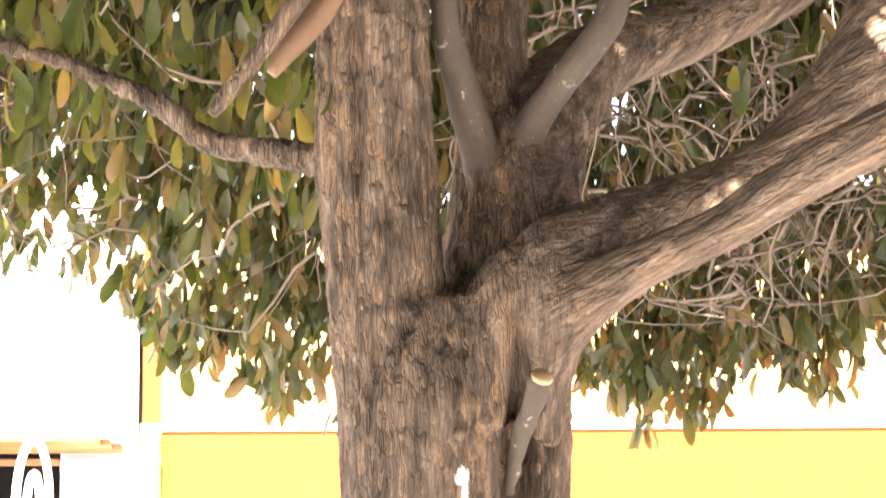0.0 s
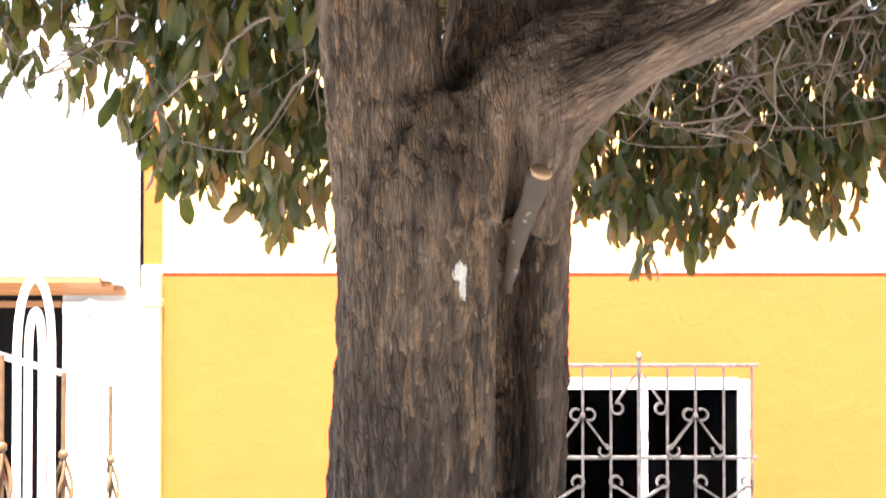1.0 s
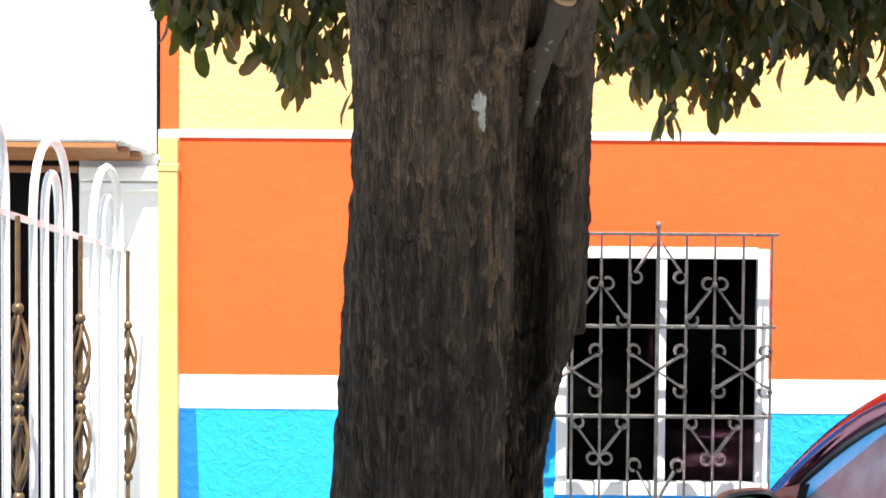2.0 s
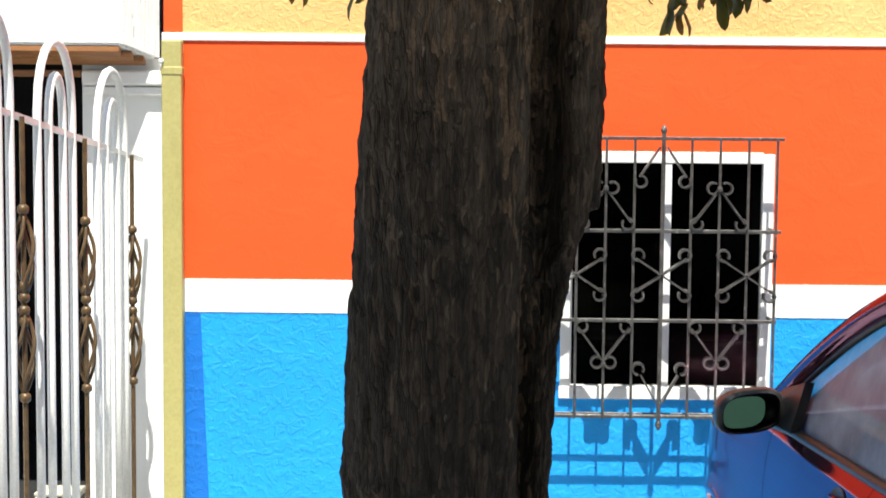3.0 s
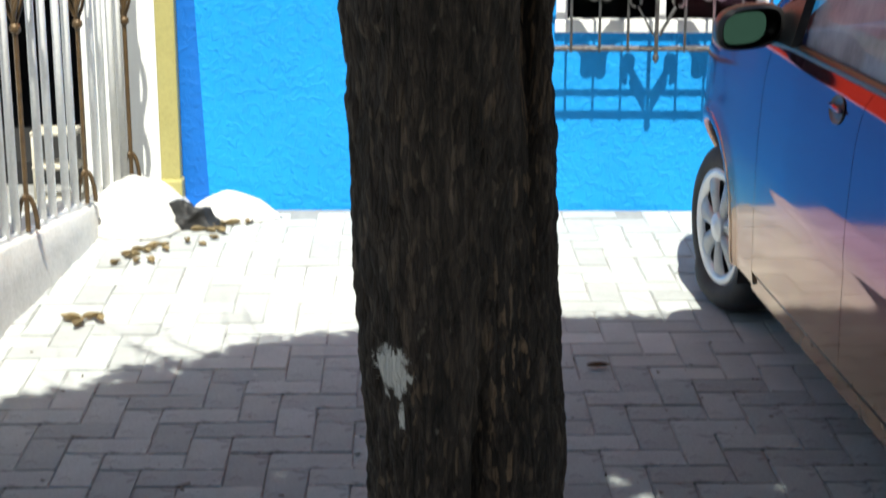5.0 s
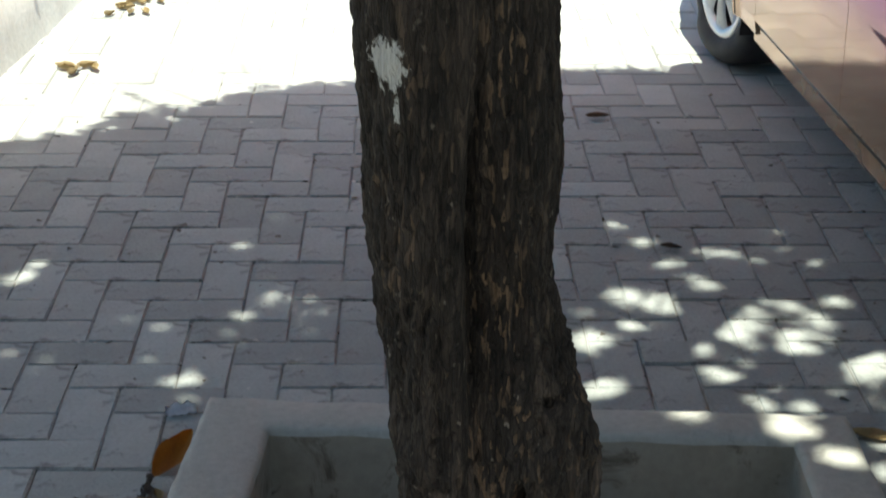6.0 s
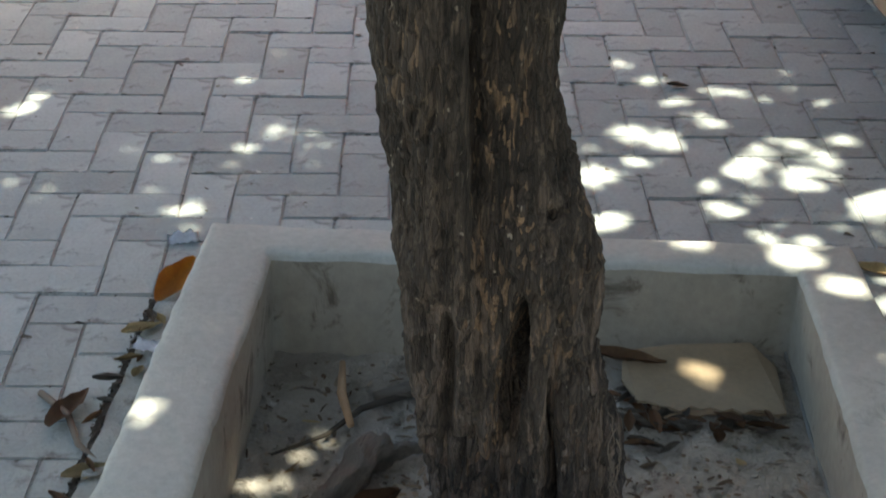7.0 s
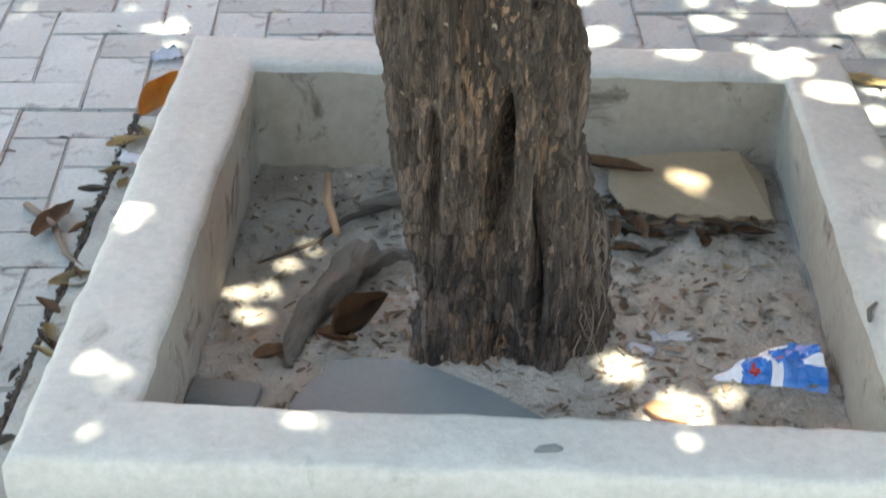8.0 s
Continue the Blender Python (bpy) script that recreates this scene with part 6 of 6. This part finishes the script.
def curled_leaf(ln, wd, curl, seed):
    rng = random.Random(seed)
    bm = bmesh.new()
    rows = []
    for i in range(9):
        t = i / 8
        w = wd * math.sin(math.pi * (0.06 + 0.9 * t) ** 0.85) * 0.5
        row = []
        for k in range(5):
            u = k / 2 - 1
            row.append(bm.verts.new((ln * (t - 0.5) * (1 + 0.02 * rng.uniform(-1, 1)), w * u * (1 + 0.10 * rng.uniform(-1, 1)), curl * ln * (abs(u) ** 1.5 * 0.5 * w / (wd * 0.5) + (t - 0.5) ** 2) + rng.uniform(0, 0.03) * ln + 0.002)))
        rows.append(row)
    for a, b in zip(rows, rows[1:]):
        for k in range(4):
            bm.faces.new((a[k], a[k + 1], b[k + 1], b[k]))
    bmesh.ops.solidify(bm, geom=bm.faces[:], thickness=0.0008)
    return bm


def lay(name, bm, mat, place, rz, label, cat, rx=0, ry=0, group="", smooth=True):
    ob = part(name, bm, mat, smooth=smooth)
    if place[2] < 0:
        place = (place[0], place[1], soil_z(place[0], place[1]) - 0.001 + max(0.0, place[2] + 0.026))
    ob.matrix_world = pose(*place, rx, ry, rz)
    return tagged(ob, label, cat, group)


def crumple(sx, sy, h, seed, n=12):
    bm = bmesh.new()
    g = [[bm.verts.new((sx * (i / n - 0.5) * (1 + 0.15 * noise.noise(Vector((j, seed, 0)))), sy * (j / n - 0.5) * (1 + 0.2 * noise.noise(Vector((i * 0.7, seed, 4)))),
                        h * (0.5 + 0.8 * noise.noise(Vector((i * 0.55, j * 0.55, seed)))))) for j in range(n + 1)] for i in range(n + 1)]
    for i in range(n):
        for j in range(n):
            bm.faces.new((g[i][j], g[i + 1][j], g[i + 1][j + 1], g[i][j + 1]))
    lo = min(v.co.z for v in bm.verts)
    for v in bm.verts:
        v.co.z -= lo
    bmesh.ops.solidify(bm, geom=bm.faces[:], thickness=0.001)
    return bm


S = -0.026
lay("paper_scrap", crumple(0.058, 0.040, 0.018, 1, 8), M_PAPER, (-0.512, 2.905, 0.003), 12, "crumpled bluish white paper on the paving", "paper")
lay("paper_scrap", crumple(0.035, 0.055, 0.012, 2, 8), M_PAPER, (-0.508, 2.49, 0.016), 75, "white paper scrap tucked beside the planter", "paper")
lay("fallen_leaf", curled_leaf(0.13, 0.05, 0.35, 1), M_ORANGELEAF, (-0.500, 2.725, 0.01), 66, "orange brown curled leaf leaning on the planter", "leaf", 20, -14)
lay("fallen_leaf", curled_leaf(0.07, 0.03, 0.25, 2), M_YELLOWDRY, (-0.53, 2.552, 0.012), 30, "dry brown leaf beside the planter", "leaf")
lay("fallen_leaf", curled_leaf(0.12, 0.04, 0.2, 3), M_DRYLEAF, (-0.604, 2.31, 0.004), 70, "dry brown leaf on the paving", "leaf")
lay("fallen_leaf", curled_leaf(0.09, 0.04, 0.2, 4), M_YELLOWDRY, (-0.535, 2.14, 0.004), 20, "yellowish dry leaf on the paving", "leaf")
lay("fallen_leaf", curled_leaf(0.09, 0.04, 0.2, 14), M_YELLOWDRY, (0.775, 2.83, 0.004), -20, "yellow green leaf on the sunny paving", "leaf")
lay("fallen_leaf", curled_leaf(0.07, 0.03, 0.3, 5), M_DRYLEAF, (0.40, 4.66, 0.004), 10, "small dark curled leaf on the paving", "leaf")
lay("fallen_leaf", curled_leaf(0.05, 0.025, 0.3, 6), M_DRYLEAF, (0.50, 3.72, 0.004), -12, "small dark curled leaf on the paving", "leaf")
lay("twig", tube([(-0.11, 0, 0.006), (-0.02, 0.012, 0.009), (0.06, -0.004, 0.007), (0.15, 0.01, 0.006)], [0.006, 0.006, 0.005, 0.003], 7), M_TWIG, (-0.60, 2.27, 0.0), -57, "thin dry twig on the paving", "twig")
lay("pebble", tube([(-0.016, 0, 0.004), (-0.008, 0.001, 0.005), (0.01, 0, 0.005), (0.018, 0, 0.004)], [0.002, 0.005, 0.006, 0.002], 8), M_STONE, (0.129, 1.566, RIM - 0.001), 8, "thin dark pebble on the planter rim", "pebble")
lay("twig", tube([(-0.022, 0, 0.003), (0, 0.004, 0.004), (0.024, -0.002, 0.003)], [0.003, 0.004, 0.002], 6), M_LOG, (0.566, 1.862, RIM - 0.001), 70, "tiny dark twig on the planter rim", "twig")
# in the planter


def log_piece():
    """A cracked dead log: hollow broken end, torn side prong, splits along the grain."""
    q = curve_points([(-0.155, 0.0, 0.008, 0.006), (-0.09, 0.012, 0.018, 0.016), (0.0, 0.002, 0.024, 0.022), (0.08, -0.010, 0.030, 0.026), (0.118, -0.022, 0.032, 0.028), (0.128, -0.024, 0.032, 0.020), (0.112, -0.022, 0.032, 0.010)], 60)
    bm = tube([p[:3] for p in q], [float(p[3]) for p in q], 26)
    prong = curve_points([(0.09, -0.020, 0.030, 0.015), (0.125, -0.050, 0.032, 0.012), (0.150, -0.075, 0.030, 0.007), (0.158, -0.085, 0.03, 0.003)], 14)
    tube([p[:3] for p in prong], [float(p[3]) for p in prong], 12, bm)
    for v in bm.verts:
        c = v.co.copy()
        v.co += noise.noise_vector(Vector((c.x * 18, c.y * 60, c.z * 60))) * 0.010 + noise.noise_vector(Vector((c.x * 30, 3, 8))) * 0.006
        v.co.z += 0.006 * (0.5 - abs(noise.noise(Vector((c.x * 9, c.y * 150, c.z * 150 + 4))))) - 0.003
    lay("log_piece", bm, M_LOG, (-0.168, 2.125, -0.030), 73, "short grey dead log on the soil", "log")


log_piece()
lay("stick", tube([(-0.08, 0, 0.01), (0, 0.008, 0.03), (0.09, 0, 0.045)], [0.006, 0.008, 0.005], 8), M_CUTWOOD, (-0.172, 2.39, -0.032), 98, "peeled pale stick standing out of the litter", "stick", 0, 8)
lay("stick", tube([(-0.14, 0.03, 0.012), (-0.05, 0.0, 0.02), (0.04, 0.012, 0.022), (0.13, -0.01, 0.02)], [0.002, 0.004, 0.0055, 0.007], 8), M_DIRTSHADE, (-0.165, 2.335, -0.03), 48, "dark crooked stick on the soil", "stick")
lay("stick", tube([(-0.06, 0, 0.012), (0.0, 0.006, 0.02), (0.07, 0, 0.016)], [0.010, 0.014, 0.010], 8), M_LOG, (-0.07, 2.42, -0.03), 10, "stubby dark stick by the trunk", "stick")
lay("fallen_leaf", curled_leaf(0.125, 0.036, 0.9, 7), M_DRYLEAF, (-0.112, 2.062, S), 54, "crumpled red brown leaf on the soil", "leaf")
lay("fallen_leaf", curled_leaf(0.06, 0.03, 0.6, 8), M_DRYLEAF, (-0.145, 2.035, S), -10, "crumpled brown leaf on the soil", "leaf")
lay("fallen_leaf", curled_leaf(0.06, 0.03, 0.5, 9), M_DRYLEAF, (-0.235, 2.005, S), 30, "brown leaf beside the log", "leaf")


def slab_piece():
    bm = bmesh.new()
    out = [(-0.11, -0.07), (-0.095, 0.015), (-0.05, 0.095), (-0.01, 0.110), (0.05, 0.100), (0.104, 0.082), (0.18, 0.03), (0.25, -0.025), (0.27, -0.06), (0.27, -0.12), (-0.11, -0.12)]
    lo, hi = [bm.verts.new((x, y, 0)) for x, y in out], [bm.verts.new((x * 0.985, y * 0.985, 0.022)) for x, y in out]
    bm.faces.new(lo[::-1])
    bm.faces.new(hi)
    for i in range(len(out)):
        bm.faces.new((lo[i], lo[(i + 1) % len(out)], hi[(i + 1) % len(out)], hi[i]))
    bmesh.ops.bevel(bm, geom=bm.edges[:], offset=0.003, segments=2, affect="EDGES")
    lay("stone_slab", bm, M_STONE, (-0.10, 1.858, -0.014), -1, "smooth grey broken slab lying on the soil", "slab", smooth=False)
    lay("stone_slab", box(-0.05, 0.05, -0.03, 0.03, 0, 0.02, 0.006, 2), M_STONE, (-0.296, 1.905, -0.03), -8, "small grey slab fragment in the planter corner", "slab")


slab_piece()


def cardboard():
    card = thing("cardboard_piece", (0.420, 2.445, soil_z(0.415, 2.42) + 0.006), "torn tan cardboard lying in the planter corner", "cardboard")

    def ply(name, out, z, thick, label=""):
        bm = bmesh.new()
        lo = [bm.verts.new((x, y, z + 0.3 * max(0, y) + 0.004 * noise.noise(Vector((x * 20, y * 20, 2))))) for x, y in out]
        hi = [bm.verts.new(v.co + Vector((0, 0, thick))) for v in lo]
        bm.faces.new(lo[::-1])
        bm.faces.new(hi)
        for i in range(len(out)):
            bm.faces.new((lo[i], lo[(i + 1) % len(out)], hi[(i + 1) % len(out)], hi[i]))
        part(name, bm, M_CARD, card, label)

    rng = random.Random(6)
    torn = [(-0.125 + 0.235 * k / 14, -0.075 - 0.02 * (k / 14) + rng.uniform(-0.012, 0.012)) for k in range(15)]
    ply("sheet", [(0.112, 0.03), (0.075, 0.085), (-0.06, 0.075), (-0.14, 0.06), (-0.145, 0.0)] + torn, 0.004, 0.004)
    low = [(-0.10 + 0.20 * k / 12, -0.092 + rng.uniform(-0.010, 0.010)) for k in range(13)]
    ply("torn_ply", [(0.105, -0.05), (-0.105, -0.045)] + low, -0.002, 0.003, "lower ply showing at the torn edge")
    lay("fallen_leaf", curled_leaf(0.13, 0.035, 0.2, 11), M_DRYLEAF, (0.285, 2.475, 0.018), -14, "long red brown leaf across the cardboard", "leaf")


cardboard()


def snack_wrapper():
    """A flattened pouch, torn open to a white tip, with creased sides and a printed front."""
    wrap = thing("snack_wrapper", (0.470, 1.945, soil_z(0.470, 1.945) - 0.002), "torn blue and white snack wrapper on the soil", "wrapper", rz=4)
    nu, nv = 30, 18

    def spot(i, j):
        u, v = i / nu, j / nv
        lo, hi = -0.004 - 0.040 * u, 0.004 + 0.070 * min(1.0, u / 0.8) - 0.10 * max(0.0, u - 0.8)
        x = -0.085 + 0.150 * u + 0.006 * noise.noise(Vector((v * 3, 1, 0)))
        y = lo + (hi - lo) * v + 0.005 * noise.noise(Vector((u * 5, v * 2, 7)))
        crease = abs(noise.noise(Vector((u * 3.1 + 0.8 * v, v * 2.2, 3)))) + 0.6 * abs(noise.noise(Vector((u * 7, v * 6, 5))))
        return Vector((x, y, 0.003 + 0.030 * math.sin(math.pi * v) ** 0.7 * min(1.0, u * 2.2) * (0.65 + 0.9 * crease)))

    def kind(i, j):
        u, v = (i + 0.5) / nu, (j + 0.5) / nv
        if (u - 0.36) ** 2 + (0.6 * (v - 0.22)) ** 2 < 0.0028 or (u - 0.62) ** 2 + (0.6 * (v - 0.42)) ** 2 < 0.0022:
            return "red"
        if u < 0.22 + 0.10 * v or (v > 0.74 and u < 0.72) or abs(u - 0.46 - 0.10 * (1 - v)) < 0.05 or (u > 0.84 and 0.25 < v < 0.42):
            return "white"
        return "blue"

    for tone, name, mat, label in (("blue", "foil", M_BAG, ""), ("white", "lining", M_PAPER, "white torn lining and band"), ("red", "print", M_RED, "red printed patches")):
        bm = bmesh.new()
        for i in range(nu):
            for j in range(nv):
                if kind(i, j) == tone:
                    bm.faces.new([bm.verts.new(spot(*q)) for q in ((i, j), (i + 1, j), (i + 1, j + 1), (i, j + 1))])
        bmesh.ops.remove_doubles(bm, verts=bm.verts[:], dist=1e-6)
        bmesh.ops.solidify(bm, geom=bm.faces[:], thickness=0.0008)
        part(name, bm, mat, wrap, label)


snack_wrapper()
lay("paper_scrap", crumple(0.07, 0.022, 0.012, 5, 7), M_PAPER, (0.335, 2.03, S), 8, "flat white paper strip on the soil", "paper")
lay("paper_scrap", crumple(0.04, 0.02, 0.010, 6, 6), M_PAPER, (0.287, 1.99, S), -25, "small pale blue paper scrap on the soil", "paper")
lay("fallen_leaf", curled_leaf(0.07, 0.035, 0.5, 12), M_CUTWOOD, (0.31, 1.842, S), -28, "pale curled leaf on the soil", "leaf")
rl = random.Random(11)
for k in range(80):
    x, y = rl.uniform(-0.30, 0.52), rl.uniform(1.72, 2.5)
    if (x - 0.09) ** 2 + (y - 1.93) ** 2 < 0.035:
        continue
    lay("fallen_leaf", curled_leaf(rl.uniform(0.012, 0.042), rl.uniform(0.006, 0.016), 0.12, 100 + k), (M_DRYLEAF, M_LITTER, M_SOIL, M_YELLOWDRY, M_SOIL)[k % 5], (x, y, S), rl.uniform(0, 360), "small dry leaf bit on the planter soil", "leaf", group="leaf litter in the planter")
for k in range(52):
    x, y = (rl.gauss(0.305, 0.035), rl.gauss(2.37, 0.055)) if k < 32 else (rl.uniform(0.31, 0.50), rl.gauss(2.315, 0.012))
    lay("fallen_leaf", curled_leaf(rl.uniform(0.03, 0.07), rl.uniform(0.010, 0.022), 0.25, 400 + k), (M_DRYLEAF, M_LOG)[k % 2], (x, y, S + rl.uniform(0, 0.012)), rl.uniform(0, 360), "dark rotting leaf in the litter clump", "leaf", group="leaf litter in the planter")
for k in range(26):
    t = rl.uniform(0, 1)
    x, y = -1.15 + 0.36 * t + rl.uniform(-0.09, 0.09), 5.75 + 0.5 * t + rl.uniform(-0.12, 0.1)
    lay("fallen_leaf", curled_leaf(rl.uniform(0.04, 0.07), rl.uniform(0.02, 0.03), 0.5, 200 + k), M_YELLOWDRY, (x, y, 0.004), rl.uniform(0, 360), "straw coloured dry leaf on the sunny paving", "leaf", group="dry leaves by the heap")
for k, (x, y) in enumerate(((-1.17, 5.06), (-1.12, 5.09), (-1.15, 5.02), (-1.10, 5.07), (-1.19, 5.08))):
    lay("fallen_leaf", curled_leaf(0.07, 0.03, 0.5, 300 + k), M_YELLOWDRY, (x, y, 0.004), 40 * k, "straw coloured dry leaf on the sunny paving", "leaf", group="dry leaves on the paving")


def litter_field():
    """Broken leaf, bark and straw bits trodden into the planter's soil."""
    rng = np.random.RandomState(31)
    bm = bmesh.new()
    for k in range(1000):
        if k % 3:
            u, w = rng.rand(), rng.rand()
            p = Vector(INNER[0]).lerp(Vector(INNER[1]), u).lerp(Vector(INNER[3]).lerp(Vector(INNER[2]), u), w)
        else:
            a, r = rng.uniform(0, 6.283), 0.15 + abs(rng.normal(0, 0.09))
            p = Vector((0.11 + r * math.cos(a), 2.03 + r * 1.1 * math.sin(a)))
        if not (-0.33 < p.x < 0.53 and 1.68 < p.y < 2.54):
            continue
        ln, wd, a = 0.003 + 0.013 * rng.rand() ** 2, 0.0012 + 0.003 * rng.rand(), rng.uniform(0, 6.283)
        d, sd = Vector((math.cos(a), math.sin(a))), Vector((-math.sin(a), math.cos(a)))
        z = soil_z(p.x, p.y)
        rows = []
        for t, h in ((-1, 0.001), (0, 0.001 + 0.25 * ln * rng.rand()), (1, 0.001 + 0.3 * ln * rng.rand())):
            c = p + d * (ln * t)
            rows.append([bm.verts.new((c.x + sd.x * e, c.y + sd.y * e, z + h + 0.001 * rng.rand())) for e in (-wd * (1.2 - 0.5 * abs(t)), wd * (1.2 - 0.5 * abs(t)))])
        for q, r in zip(rows, rows[1:]):
            bm.faces.new((q[0], q[1], r[1], r[0]))
    tagged(part("leaf_litter_field", bm, M_LITTER), "brown and straw bits of leaf trodden into the soil", "litter", kind="stuff")


litter_field()


def soil_crumbs():
    rng = np.random.RandomState(8)
    bm = bmesh.new()
    for _ in range(4200):
        u, w = rng.rand(), rng.rand()
        p = Vector(INNER[0]).lerp(Vector(INNER[1]), u).lerp(Vector(INNER[3]).lerp(Vector(INNER[2]), u), w)
        if (p.x - 0.1) ** 2 + (p.y - 1.93) ** 2 < 0.02:
            continue
        r = 0.0012 + 0.007 * rng.rand() ** 4
        vs = [bm.verts.new((p.x + r * rng.uniform(-1.6, 1.6), p.y + r * rng.uniform(-1.6, 1.6), soil_z(p.x, p.y) + r * rng.uniform(-0.4, 1.5))) for _k in range(5)]
        for a in ((0, 1, 2), (0, 2, 3), (0, 3, 1), (1, 2, 4), (2, 3, 4), (3, 1, 4)):
            bm.faces.new([vs[q] for q in a])
    tagged(part("soil_crumb_field", bm, M_SOIL), "loose soil crumbs and grit in the planter", "grit", kind="stuff")


soil_crumbs()


def edging_strip():
    """Mortar fillet between the paving and the planter, with a dark line laid along it for the shade of a deep crack.
    """
    bm = bmesh.new()
    rows = []
    for i in range(61):
        y = 1.50 + 1.16 * i / 60
        xc = -0.585 + 0.050 * (y - 1.5) + 0.006 * noise.noise(Vector((y * 14, 0, 1)))
        xp = -0.482 + 0.060 * (y - 1.545)
        rows.append([bm.verts.new(p) for p in ((xc, y, -0.004), (xc + 0.004, y, 0.010 + 0.004 * noise.noise(Vector((y * 20, 0, 5)))), (xc * 0.55 + xp * 0.45, y, 0.012 + 0.005 * noise.noise(Vector((y * 12, 0, 3)))), (xp, y, 0.016))])
    for a, b in zip(rows, rows[1:]):
        for k in range(3):
            bm.faces.new((a[k], a[k + 1], b[k + 1], b[k]))
    bmesh.ops.recalc_face_normals(bm, faces=bm.faces[:])
    tagged(part("mortar_strip", bm, M_MORTAR, smooth=True), "rough mortar fillet between paving and planter", "mortar", kind="structure")
    # dark crumbs and a flat strip in place of the crack's shaded depth
    rng = np.random.RandomState(5)
    bm = bmesh.new()
    for _ in range(1500):
        y = rng.uniform(1.5, 2.68)
        x = -0.589 + 0.050 * (y - 1.5) + rng.normal(0, 0.0035)
        r = 0.0015 + 0.0045 * rng.rand() ** 2
        vs = [bm.verts.new((x + r * rng.uniform(-1.2, 1.2), y + r * rng.uniform(-1.8, 1.8), 0.002 + r * rng.uniform(-0.4, 1.2))) for _k in range(5)]
        for a in ((0, 1, 2), (0, 2, 3), (0, 3, 1), (1, 2, 4), (2, 3, 4), (3, 1, 4)):
            bm.faces.new([vs[q] for q in a])
    prev = None
    for i in range(161):
        y = 1.5 + 1.18 * i / 160
        x = -0.589 + 0.050 * (y - 1.5) + 0.003 * noise.noise(Vector((y * 25, 2, 0)))
        w = 0.0035 + 0.0035 * abs(noise.noise(Vector((y * 40, 5, 0))))
        row = [bm.verts.new((x - w, y, 0.0035)), bm.verts.new((x + w, y, 0.0045))]
        if prev:
            bm.faces.new((prev[0], prev[1], row[1], row[0]))
        prev = row
    tagged(part("crack_shade_line", bm, M_DIRTSHADE), "dark crumbs and strip laid on top as the crack's shade", "dirt", kind="stuff")


edging_strip()


def paving_grit():
    """Crumbs of leaf, bark and mortar strewn over the paving."""
    rng = np.random.RandomState(21)
    for name, mat, count, size, label in (("leaf_crumb_field", M_LOG, 620, 0.006, "dark crumbs of leaf and bark on the paving"), ("mortar_crumb_field", M_RUBBLE, 260, 0.004, "pale mortar crumbs on the paving")):
        bm = bmesh.new()
        for _ in range(count):
            x, y = rng.uniform(-1.25, 1.5), 1.3 + 3.6 * rng.rand() ** 1.2
            if -0.62 < x < 0.70 and 1.48 < y < 2.72:
                continue
            r = size * (0.35 + rng.rand() ** 2)
            vs = [bm.verts.new((x + r * rng.uniform(-1.6, 1.6), y + r * rng.uniform(-1.6, 1.6), 0.001 + r * rng.uniform(-0.1, 0.8))) for _k in range(5)]
            for a in ((0, 1, 2), (0, 2, 3), (0, 3, 1), (1, 2, 4), (2, 3, 4), (3, 1, 4)):
                bm.faces.new([vs[q] for q in a])
        tagged(part(name, bm, mat), label, "grit", kind="stuff")


paving_grit()
for k in range(22):
    y = rl.uniform(1.55, 2.65)
    lay("fallen_leaf", curled_leaf(rl.uniform(0.02, 0.06), rl.uniform(0.008, 0.02), 0.4, 500 + k), (M_DRYLEAF, M_LOG, M_YELLOWDRY)[k % 3], (-0.59 + 0.05 * (y - 1.5) + rl.gauss(0, 0.02), y, 0.010), rl.uniform(0, 360), "dry leaf bit caught beside the planter", "leaf", group="leaf bits beside the planter")
build_paving()
